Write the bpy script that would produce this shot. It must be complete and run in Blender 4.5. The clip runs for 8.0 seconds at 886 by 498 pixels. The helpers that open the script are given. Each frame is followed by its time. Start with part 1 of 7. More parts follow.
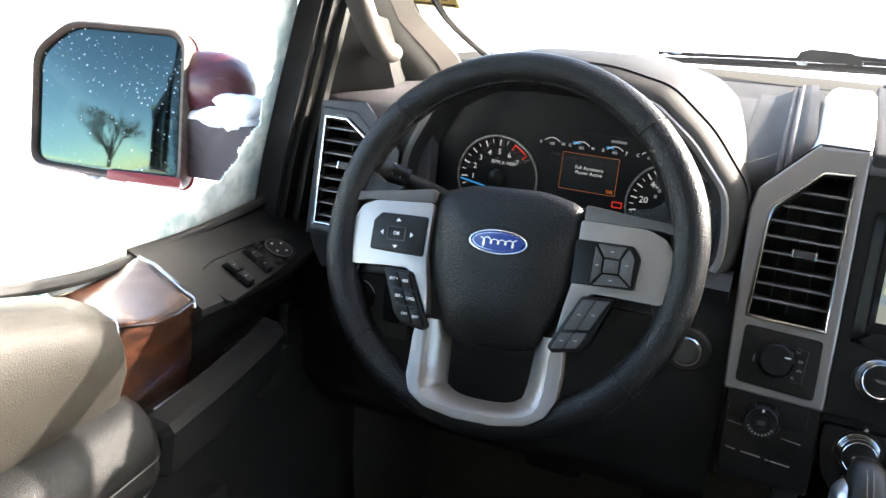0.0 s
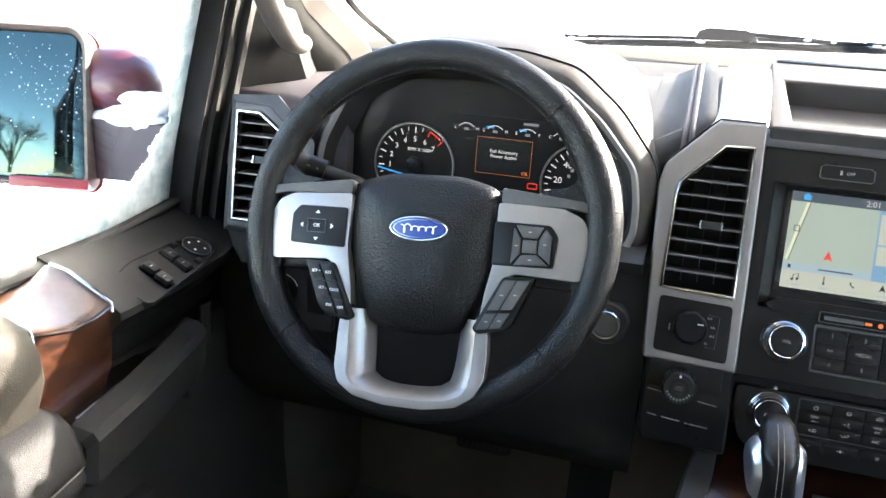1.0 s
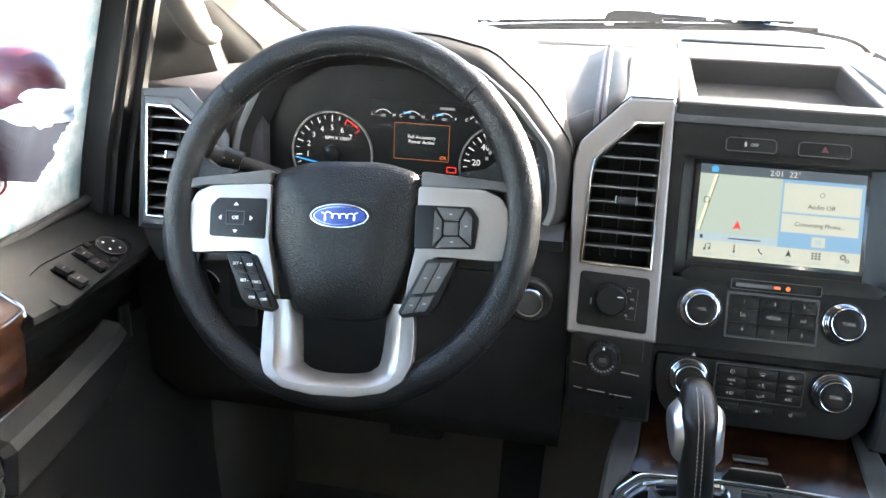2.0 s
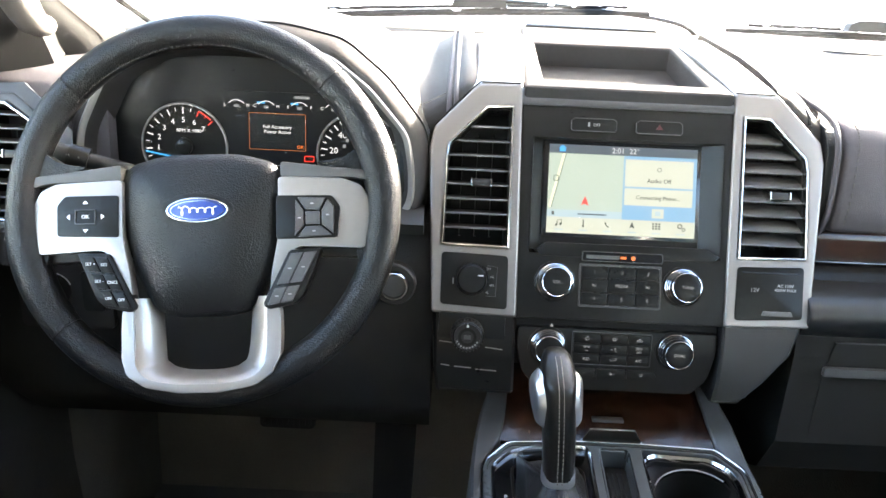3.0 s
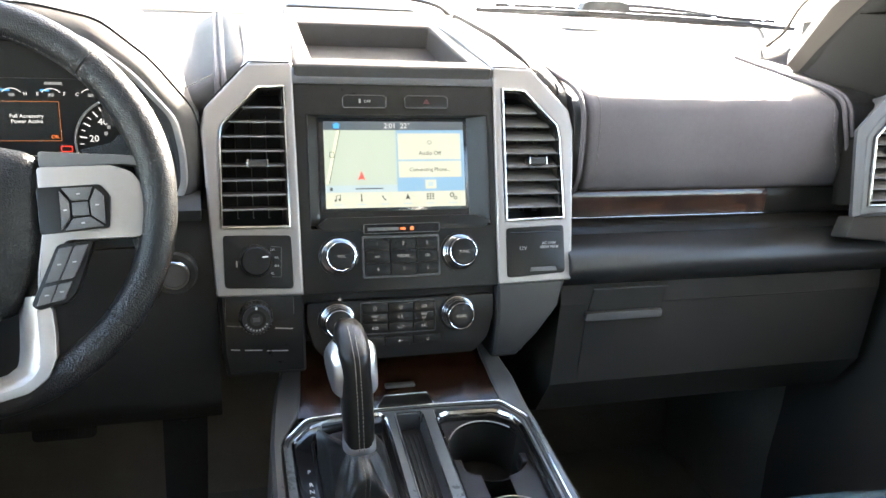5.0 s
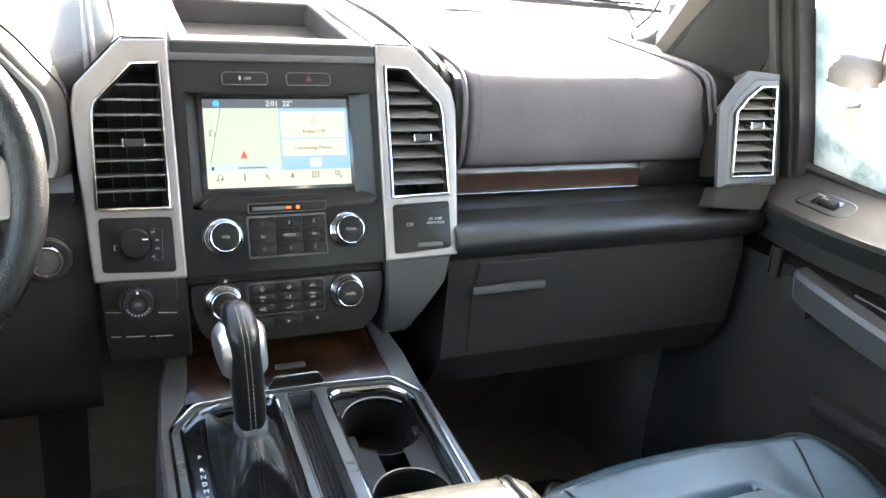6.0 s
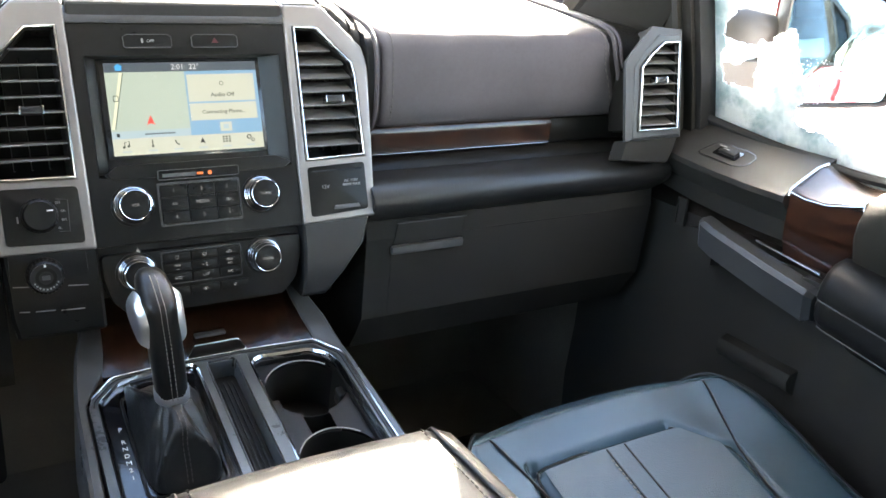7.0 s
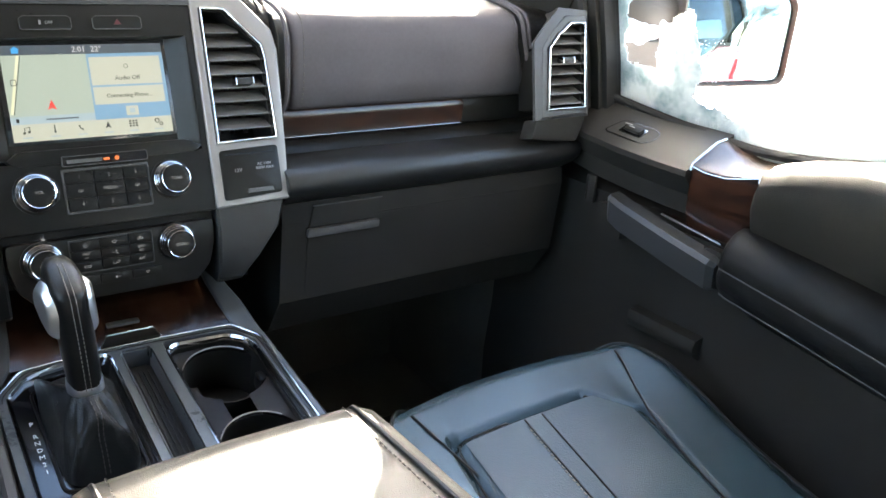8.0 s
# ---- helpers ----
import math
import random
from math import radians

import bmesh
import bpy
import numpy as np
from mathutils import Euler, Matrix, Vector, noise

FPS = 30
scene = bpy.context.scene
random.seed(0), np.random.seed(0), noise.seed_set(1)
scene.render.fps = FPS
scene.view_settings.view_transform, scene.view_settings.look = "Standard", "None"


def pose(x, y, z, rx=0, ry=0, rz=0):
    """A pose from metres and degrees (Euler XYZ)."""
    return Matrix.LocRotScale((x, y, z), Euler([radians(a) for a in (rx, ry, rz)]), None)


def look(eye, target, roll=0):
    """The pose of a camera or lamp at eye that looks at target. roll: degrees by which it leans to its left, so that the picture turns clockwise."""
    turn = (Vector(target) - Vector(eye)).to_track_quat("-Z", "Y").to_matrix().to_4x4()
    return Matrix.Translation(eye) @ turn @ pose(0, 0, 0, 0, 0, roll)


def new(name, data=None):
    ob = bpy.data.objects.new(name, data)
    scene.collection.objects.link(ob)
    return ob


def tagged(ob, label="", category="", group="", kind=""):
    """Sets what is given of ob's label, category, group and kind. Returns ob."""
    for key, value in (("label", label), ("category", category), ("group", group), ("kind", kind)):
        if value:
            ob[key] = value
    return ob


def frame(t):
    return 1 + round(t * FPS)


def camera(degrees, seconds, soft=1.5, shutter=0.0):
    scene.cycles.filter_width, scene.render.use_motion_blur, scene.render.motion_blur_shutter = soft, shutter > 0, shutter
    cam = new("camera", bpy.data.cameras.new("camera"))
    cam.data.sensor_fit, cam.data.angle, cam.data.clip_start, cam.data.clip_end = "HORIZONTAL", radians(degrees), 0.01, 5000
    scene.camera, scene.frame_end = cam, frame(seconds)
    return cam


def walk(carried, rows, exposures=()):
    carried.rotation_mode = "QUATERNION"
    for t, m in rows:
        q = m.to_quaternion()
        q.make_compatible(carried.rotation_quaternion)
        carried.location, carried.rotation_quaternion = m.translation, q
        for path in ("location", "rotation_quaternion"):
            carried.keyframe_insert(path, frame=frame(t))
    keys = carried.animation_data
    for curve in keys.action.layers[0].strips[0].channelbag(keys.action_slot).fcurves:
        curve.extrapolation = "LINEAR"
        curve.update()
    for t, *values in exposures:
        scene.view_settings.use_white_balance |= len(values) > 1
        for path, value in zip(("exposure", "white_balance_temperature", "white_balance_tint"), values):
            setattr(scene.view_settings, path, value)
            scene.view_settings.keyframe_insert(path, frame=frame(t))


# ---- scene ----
EXPOSURE = 3.63
cam = camera(56.4, 8.0)
PATH = [
    (0, (-0.21, -0.909, 0.998), (-0.912, 0.878, 0.437), 5.5),
    (0.5, (-0.21, -0.914, 0.998), (-0.811, 0.91, 0.44), 5.1),
    (1, (-0.208, -0.916, 0.999), (-0.726, 0.929, 0.426), 4.0),
    (2.3, (-0.201, -0.924, 0.992), (-0.464, 0.97, 0.407), 2.4),
    (2.5, (-0.2, -0.928, 0.997), (-0.398, 0.972, 0.406), 2.2),
    (3, (-0.203, -0.934, 0.997), (-0.211, 0.974, 0.397), 2.6),
    (3.5, (-0.204, -0.94, 0.995), (-0.048, 0.962, 0.398), 2.9),
    (4, (-0.202, -0.946, 0.998), (0.068, 0.94, 0.392), 3.2),
    (4.5, (-0.211, -0.948, 0.995), (0.193, 0.913, 0.383), 3.2),
    (5.8, (-0.222, -0.959, 0.984), (0.518, 0.794, 0.367), 3.3),
    (6, (-0.223, -0.96, 0.982), (0.57, 0.766, 0.356), 3.8),
    (6.5, (-0.225, -0.964, 0.98), (0.677, 0.695, 0.32), 3.9),
    (7, (-0.225, -0.969, 0.978), (0.734, 0.643, 0.284), 3.6),
    (7.5, (-0.227, -0.973, 0.977), (0.818, 0.574, 0.261), 3.9),
    (8, (-0.23, -0.98, 0.976), (0.891, 0.513, 0.26), 4.1),
]
walk(cam, [(t, look(eye, target, roll)) for t, eye, target, roll in PATH],
     [(0.0, EXPOSURE - 0.35, 6750, 10), (0.5, EXPOSURE - 0.04, 6750, 10), (1.0, EXPOSURE + 0.28, 6780, 10), (2.5, EXPOSURE + 0.80, 6950, 10), (3.5, EXPOSURE + 0.95, 7150, 10),
      (4.5, EXPOSURE + 0.93, 7250, 10), (6.0, EXPOSURE + 1.18, 7300, 10), (7.0, EXPOSURE + 0.72, 7200, 10), (8.0, EXPOSURE + 0.52, 7150, 10)])

# ------------------------------------------------------------------ light
SUN = Vector((0.621, 0.633, 0.463)).normalized()
world = bpy.data.worlds.new("world")
scene.world = world
world.use_nodes = True
wn = world.node_tree
sky = wn.nodes.new("ShaderNodeTexSky")
sky.sky_type, sky.sun_disc = "NISHITA", False
sky.sun_elevation, sky.sun_rotation = math.asin(SUN.z), math.atan2(SUN.x, SUN.y)
sky.air_density, sky.dust_density, sky.ozone_density = 1.0, 0.1, 1.0
wn.links.new(sky.outputs[0], wn.nodes["Background"].inputs[0])
wn.nodes["Background"].inputs[1].default_value = 0.11
sun = new("sun", bpy.data.lights.new("sun", "SUN"))
sun.data.energy, sun.data.angle, sun.data.color = 5.0, radians(0.6), (1.0, 0.93, 0.83)
sun.matrix_world = look(SUN * 20, (0, 0, 0))
scene.view_settings.exposure = EXPOSURE


# ------------------------------------------------------------------ materials
def material(name, color, rough=0.5, metal=0.0, grain=0.0, grain_scale=600.0, kind="noise", vary=0.15, vary_scale=9.0,
             coat=0.0, stain=0.1, spec=0.5):
    """A surface with colour variation at two scales, uneven gloss and fine relief."""
    m = bpy.data.materials.new(name)
    m.use_nodes = True
    nt = m.node_tree
    b = nt.nodes["Principled BSDF"]
    co = nt.nodes.new("ShaderNodeTexCoord").outputs["Object"]

    def tex(kind_, scale, detail=4.0):
        n = nt.nodes.new("ShaderNodeTexVoronoi" if kind_ == "voronoi" else "ShaderNodeTexNoise")
        n.inputs["Scale"].default_value = scale
        if kind_ != "voronoi":
            n.inputs["Detail"].default_value = detail
        nt.links.new(co, n.inputs["Vector"])
        return n

    large, small = tex("noise", vary_scale, 5.0), tex("noise", vary_scale * 23, 3.0)
    add = nt.nodes.new("ShaderNodeMath")
    add.operation = "MULTIPLY_ADD"
    nt.links.new(small.outputs[0], add.inputs[0])
    add.inputs[1].default_value = 0.45
    nt.links.new(large.outputs[0], add.inputs[2])
    ramp = nt.nodes.new("ShaderNodeMapRange")
    ramp.inputs["From Min"].default_value, ramp.inputs["From Max"].default_value = 0.45, 1.0
    nt.links.new(add.outputs[0], ramp.inputs["Value"])
    mix = nt.nodes.new("ShaderNodeMix")
    mix.data_type = "RGBA"
    c = Vector(color)
    mix.inputs["A"].default_value = (*(c * (1 - vary)), 1)
    mix.inputs["B"].default_value = (*(c * (1 + vary)), 1)
    nt.links.new(ramp.outputs[0], mix.inputs["Factor"])
    nt.links.new(mix.outputs["Result"], b.inputs["Base Color"])
    rr = nt.nodes.new("ShaderNodeMapRange")
    rr.inputs["To Min"].default_value, rr.inputs["To Max"].default_value = max(0.02, rough - stain), min(1.0, rough + stain)
    nt.links.new(ramp.outputs[0], rr.inputs["Value"])
    nt.links.new(rr.outputs[0], b.inputs["Roughness"])
    b.inputs["Metallic"].default_value = metal
    b.inputs["Specular IOR Level"].default_value = spec
    b.inputs["Coat Weight"].default_value = coat
    b.inputs["Coat Roughness"].default_value = 0.06
    if grain:
        g = tex(kind, grain_scale)
        bump = nt.nodes.new("ShaderNodeBump")
        bump.inputs["Strength"].default_value, bump.inputs["Distance"].default_value = grain, 0.0012
        nt.links.new(g.outputs[0], bump.inputs["Height"])
        nt.links.new(bump.outputs[0], b.inputs["Normal"])
    return m


def glowing(name, color, strength, base=0.02):
    m = bpy.data.materials.new(name)
    m.use_nodes = True
    b = m.node_tree.nodes["Principled BSDF"]
    b.inputs["Base Color"].default_value = (base, base, base, 1)
    b.inputs["Roughness"].default_value = 0.25
    b.inputs["Emission Color"].default_value = (*color, 1)
    b.inputs["Emission Strength"].default_value = strength * 2 ** -EXPOSURE
    return m


def wood_material(name, dark, light):
    m = material(name, dark, 0.26, coat=0.18, stain=0.0)
    nt = m.node_tree
    b = nt.nodes["Principled BSDF"]
    co = nt.nodes.new("ShaderNodeTexCoord").outputs["Object"]
    mp = nt.nodes.new("ShaderNodeMapping")
    mp.inputs["Scale"].default_value = (11, 9, 30)
    nt.links.new(co, mp.inputs["Vector"])
    n = nt.nodes.new("ShaderNodeTexNoise")
    n.inputs["Scale"].default_value, n.inputs["Detail"].default_value, n.inputs["Distortion"].default_value = 1.6, 5.0, 2.2
    nt.links.new(mp.outputs[0], n.inputs["Vector"])
    r = nt.nodes.new("ShaderNodeValToRGB")
    r.color_ramp.elements[0].position, r.color_ramp.elements[0].color = 0.40, (*dark, 1)
    r.color_ramp.elements[1].position, r.color_ramp.elements[1].color = 0.74, (*light, 1)
    nt.links.new(n.outputs[0], r.inputs[0])
    nt.links.new(r.outputs[0], b.inputs["Base Color"])
    return m


def glass_material(name, tint=(1, 1, 1), rough=0.0):
    m = bpy.data.materials.new(name)
    m.use_nodes = True
    b = m.node_tree.nodes["Principled BSDF"]
    b.inputs["Base Color"].default_value = (*tint, 1)
    b.inputs["Transmission Weight"].default_value = 1.0
    b.inputs["IOR"].default_value = 1.45
    b.inputs["Roughness"].default_value = rough
    return m


def tinted_glass(name, tint):
    """Dark privacy glass: lets part of the light straight through, with a glossy face."""
    m = bpy.data.materials.new(name)
    m.use_nodes = True
    nt = m.node_tree
    clear, gloss, mix = nt.nodes.new("ShaderNodeBsdfTransparent"), nt.nodes.new("ShaderNodeBsdfGlossy"), nt.nodes.new("ShaderNodeMixShader")
    clear.inputs[0].default_value = (*tint, 1)
    gloss.inputs["Roughness"].default_value = 0.02
    mix.inputs[0].default_value = 0.06
    nt.links.new(clear.outputs[0], mix.inputs[1])
    nt.links.new(gloss.outputs[0], mix.inputs[2])
    nt.links.new(mix.outputs[0], nt.nodes["Material Output"].inputs["Surface"])
    return m


def snow_material():
    m = material("snow", (0.72, 0.79, 0.81), 0.7, grain=0.9, grain_scale=240, vary=0.05, vary_scale=14)
    nt = m.node_tree
    # grey-blue noise patches paint in the shade of backlit snow
    co = nt.nodes.new("ShaderNodeTexCoord").outputs["Object"]
    n = nt.nodes.new("ShaderNodeTexNoise")
    n.inputs["Scale"].default_value, n.inputs["Detail"].default_value, n.inputs["Roughness"].default_value = 16.0, 8.0, 0.7
    nt.links.new(co, n.inputs["Vector"])
    r = nt.nodes.new("ShaderNodeValToRGB")
    r.color_ramp.elements[0].position, r.color_ramp.elements[0].color = 0.40, (0.30, 0.42, 0.47, 1)
    r.color_ramp.elements[1].position, r.color_ramp.elements[1].color = 0.58, (0.80, 0.86, 0.87, 1)
    nt.links.new(n.outputs[0], r.inputs[0])
    nt.links.new(r.outputs[0], nt.nodes["Principled BSDF"].inputs["Base Color"])
    b, out = nt.nodes["Principled BSDF"], nt.nodes["Material Output"]
    t = nt.nodes.new("ShaderNodeBsdfTranslucent")
    t.inputs[0].default_value = (0.48, 0.76, 0.78, 1)
    mix = nt.nodes.new("ShaderNodeMixShader")
    mix.inputs[0].default_value = 0.06
    nt.links.new(b.outputs[0], mix.inputs[1])
    nt.links.new(t.outputs[0], mix.inputs[2])
    nt.links.new(mix.outputs[0], out.inputs["Surface"])
    return m


BLACK = material("black_plastic", (0.017, 0.0166, 0.016), 0.5, grain=0.3, grain_scale=1300, spec=0.20)
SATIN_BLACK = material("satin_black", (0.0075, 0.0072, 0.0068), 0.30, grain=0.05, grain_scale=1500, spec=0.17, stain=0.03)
GLOSS_BLACK = material("gloss_black", (0.006, 0.006, 0.007), 0.14, stain=0.03, coat=0.5)
LEATHER = material("black_leather", (0.0066, 0.0066, 0.0068), 0.33, grain=0.42, grain_scale=620, kind="voronoi", stain=0.0, spec=0.22)
# pad leather, its base colour lightened to carry haze
DASH_LEATHER = material("dash_leather", (0.062, 0.058, 0.065), 0.52, grain=0.25, grain_scale=1000, kind="voronoi", stain=0.0, spec=0.05)
# darker copy of the dash leather, tones down sun glare on the top
DASH_LEATHER_DIM = material("dash_leather_dim", (0.029, 0.028, 0.0285), 0.50, grain=0.22, grain_scale=1100, kind="voronoi", stain=0.0, spec=0.03)
REST_LEATHER = material("armrest_door_leather", (0.0078, 0.0078, 0.0080), 0.42, grain=0.30, grain_scale=1000, kind="voronoi", stain=0.02, spec=0.11)
# driver door plastic with shade put into its base colour
DOOR_SHADED = material("shaded_door_plastic", (0.0080, 0.0082, 0.0086), 0.62, grain=0.3, grain_scale=900, spec=0.06)
# black leather tinted beige, the sun's warmth put into the base colour
DOOR_LEATHER = material("door_leather", (0.0160, 0.0146, 0.0126), 0.45, grain=0.28, grain_scale=900, kind="voronoi", stain=0.02, spec=0.10)
BROW = material("satin_brow", (0.030, 0.030, 0.032), 0.30, grain=0.05, grain_scale=1500, spec=0.45, stain=0.03)
# black seat leathers, blue in base colour to stand for reflected sky
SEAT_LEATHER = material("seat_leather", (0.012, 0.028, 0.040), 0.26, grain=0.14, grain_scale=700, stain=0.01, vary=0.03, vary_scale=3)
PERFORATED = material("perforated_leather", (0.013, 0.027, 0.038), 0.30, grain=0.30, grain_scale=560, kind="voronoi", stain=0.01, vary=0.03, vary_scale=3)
SILVER = material("satin_silver", (0.245, 0.230, 0.222), 0.32, metal=0.62, vary=0.05, grain=0.04, grain_scale=2200, stain=0.05)
BEZEL_SILVER = material("satin_silver_bezel", (0.192, 0.177, 0.168), 0.34, metal=0.62, vary=0.05, grain=0.04, grain_scale=2200, stain=0.05)
GREY = material("grey_plastic", (0.049, 0.049, 0.050), 0.42, grain=0.15, grain_scale=1400, spec=0.35)
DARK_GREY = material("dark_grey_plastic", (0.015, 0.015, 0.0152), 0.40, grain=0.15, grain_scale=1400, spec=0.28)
VENT_GREY = material("vent_grey", (0.082, 0.082, 0.082), 0.36, metal=0.15, vary=0.06, grain=0.05, grain_scale=2000)
BOOT_LEATHER = material("boot_leather", (0.0075, 0.0075, 0.0075), 0.34, grain=0.30, grain_scale=700, kind="voronoi", spec=0.30)
GRIP_LEATHER = material("grip_leather", (0.0035, 0.0034, 0.0033), 0.30, grain=0.12, grain_scale=1100, spec=0.28, stain=0.0)
SHELF_SKIN = material("soft_touch_skin", (0.0095, 0.0098, 0.0105), 0.40, grain=0.12, grain_scale=1200, spec=0.42, stain=0.02)
DECK_GREY = material("gloss_grey_deck", (0.030, 0.030, 0.034), 0.22, stain=0.04, coat=0.3)
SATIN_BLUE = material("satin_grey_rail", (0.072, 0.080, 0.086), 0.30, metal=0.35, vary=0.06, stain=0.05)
# lighter, warmer copy of black leather: sunlight on the lid in its colour
ARM_LEATHER = material("armrest_leather", (0.036, 0.033, 0.029), 0.36, grain=0.3, grain_scale=950, kind="voronoi", stain=0.05, spec=0.4)
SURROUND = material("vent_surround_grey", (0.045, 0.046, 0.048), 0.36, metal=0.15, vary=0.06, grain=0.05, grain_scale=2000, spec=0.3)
DARK_CHROME = material("dark_chrome", (0.20, 0.20, 0.21), 0.16, metal=1.0, vary=0.03, stain=0.03)
CHEEK = material("brushed_chrome", (0.62, 0.65, 0.69), 0.33, metal=1.0, vary=0.03, stain=0.04)
CHROME = material("chrome", (0.70, 0.70, 0.71), 0.11, metal=1.0, vary=0.03, stain=0.04)
# black carpet, base colour raised to stand in for haze
CARPET = material("carpet", (0.13, 0.126, 0.112), 0.95, grain=1.0, grain_scale=420, spec=0.1)
HEADLINER = material("headliner", (0.33, 0.30, 0.265), 0.9, grain=0.4, grain_scale=700)
PILLAR = material("pillar_trim", (0.048, 0.041, 0.035), 0.75, grain=0.4, grain_scale=800)
WOOD = wood_material("dark_wood", (0.0060, 0.0026, 0.0018), (0.036, 0.0125, 0.0062))
RED_PAINT = material("red_paint", (0.20, 0.012, 0.016), 0.33, coat=0.3, vary=0.06, stain=0.05)
# darker copy of the red paint, for the shaded driver mirror cap
RED_SHADED = material("red_paint_shaded", (0.060, 0.008, 0.012), 0.4, coat=0.2, vary=0.08, stain=0.05)
SNOW = snow_material()
GLASS = glass_material("clear_glass")
PRIVACY = tinted_glass("privacy_glass", (0.46, 0.48, 0.47))
MIRROR = material("mirror_glass", (0.24, 0.32, 0.34), 0.03, metal=1.0, vary=0.03, stain=0.02)
DIMMED_MIRROR = material("dimmed_mirror_glass", (0.062, 0.096, 0.092), 0.03, metal=1.0, vary=0.03, stain=0.02)
RUBBER = material("black_rubber", (0.013, 0.013, 0.0135), 0.7, grain=0.2, spec=0.15)
STITCH = material("stitching", (0.16, 0.15, 0.135), 0.8)
DARK_STITCH = material("dark_stitching", (0.055, 0.05, 0.047), 0.8)
# black plastic browned in its base colour to look sunlit
MIRROR_SUNLIT = material("sunlit_black_plastic", (0.085, 0.066, 0.050), 0.6, grain=0.4, grain_scale=500)
# dark copy for the driver mirror arm, shade in its colour
ARM_SHADED = material("mirror_arm_shaded", (0.030, 0.021, 0.026), 0.6, grain=0.4, grain_scale=500)
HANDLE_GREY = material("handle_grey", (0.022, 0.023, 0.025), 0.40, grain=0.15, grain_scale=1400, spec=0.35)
PRINT_DIM = material("grey_print", (0.22, 0.22, 0.22), 0.5)
MATTE_BLACK = material("matte_black", (0.0150, 0.0147, 0.0142), 0.7, grain=0.35, grain_scale=900, spec=0.12)
LENS_BLACK = material("gauge_face", (0.006, 0.006, 0.0065), 0.30, spec=0.18, stain=0.03)
PRINT = material("white_print", (0.75, 0.75, 0.75), 0.5)
BLUE = material("blue_enamel", (0.012, 0.03, 0.16), 0.2, coat=0.8, vary=0.05)
LIT_WHITE = glowing("lit_white", (0.95, 0.97, 1.0), 0.65)
LIT_DIM = glowing("lit_dim", (0.85, 0.9, 0.95), 0.20)
LIT_RED = glowing("lit_red", (1.0, 0.05, 0.03), 0.75)
LIT_BLUE = glowing("lit_blue", (0.05, 0.45, 1.0), 0.75)
LIT_ORANGE = glowing("lit_orange", (1.0, 0.22, 0.04), 0.7)


# ------------------------------------------------------------------ mesh helpers
def thing(name, at, label, category, group="", kind=""):
    e = new(name)
    e.location = at
    e.empty_display_size = 0.05
    tagged(e, label, category, group, kind)
    return e


def finish(ob, mat, angle=35):
    ob.data.materials.append(mat)
    ob.data.polygons.foreach_set("use_smooth", [True] * len(ob.data.polygons))
    ob.data.set_sharp_from_angle(angle=radians(angle))
    return ob


def place_of(ob):
    p = Vector(ob.location)
    while ob.parent:
        ob = ob.parent
        p += Vector(ob.location)
    return p


def part(name, bm, mat, parent, label="", angle=35):
    """Links a bmesh, given in world coordinates, as one mesh object under a thing or a part."""
    if len(bm.faces) and bm.faces:
        bmesh.ops.recalc_face_normals(bm, faces=bm.faces)
    if parent is not None:
        bmesh.ops.translate(bm, verts=bm.verts, vec=-place_of(parent))
    me = bpy.data.meshes.new(name)
    bm.to_mesh(me)
    bm.free()
    ob = new(name, me)
    if parent is not None:
        ob.parent = parent
    if label:
        ob["label"] = label
    return finish(ob, mat, angle)


def solo(name, bm, mat, label, category, kind="", group="", angle=35):
    """A thing of one mesh, its origin at the middle of its base."""
    bmesh.ops.recalc_face_normals(bm, faces=bm.faces)
    cs = [v.co for v in bm.verts]
    lo = Vector([min(c[i] for c in cs) for i in range(3)])
    hi = Vector([max(c[i] for c in cs) for i in range(3)])
    base = Vector(((lo.x + hi.x) / 2, (lo.y + hi.y) / 2, lo.z))
    bmesh.ops.translate(bm, verts=bm.verts, vec=-base)
    me = bpy.data.meshes.new(name)
    bm.to_mesh(me)
    bm.free()
    ob = new(name, me)
    ob.location = base
    tagged(ob, label, category, group, kind)
    return finish(ob, mat, angle)


def bevelled(bm, width, segments=2, angle=30):
    if width > 0:
        es = [e for e in bm.edges if len(e.link_faces) == 2 and e.calc_face_angle(0) > radians(angle)]
        if es:
            bmesh.ops.bevel(bm, geom=es, offset=width, segments=segments, profile=0.6, affect="EDGES", clamp_overlap=True)
    return bm


ID = Matrix.Identity(4)


def prism(pts, d0, d1, m=ID, bevel=0.0, segments=2, bm=None):
    """A plate: an outline in the local x, y plane, from depth d0 to d1 along local z, laid out by m."""
    b = bmesh.new()
    lo = [b.verts.new((x, y, d0)) for x, y in pts]
    hi = [b.verts.new((x, y, d1)) for x, y in pts]
    n = len(pts)
    b.faces.new(lo[::-1])
    b.faces.new(hi)
    for i in range(n):
        b.faces.new((lo[i], lo[(i + 1) % n], hi[(i + 1) % n], hi[i]))
    bmesh.ops.recalc_face_normals(b, faces=b.faces)
    bevelled(b, bevel, segments)
    bmesh.ops.transform(b, matrix=m, verts=b.verts)
    return merged(bm, b)


def merged(bm, b):
    if bm is None:
        return b
    me = bpy.data.meshes.new("tmp")
    b.to_mesh(me)
    b.free()
    bm.from_mesh(me)
    bpy.data.meshes.remove(me)
    return bm


def box(c, s, m=ID, bevel=0.0, segments=2, bm=None):
    x, y = s[0] / 2, s[1] / 2
    return prism([(-x, -y), (x, -y), (x, y), (-x, y)], -s[2] / 2, s[2] / 2, m @ Matrix.Translation(c), bevel, segments, bm)


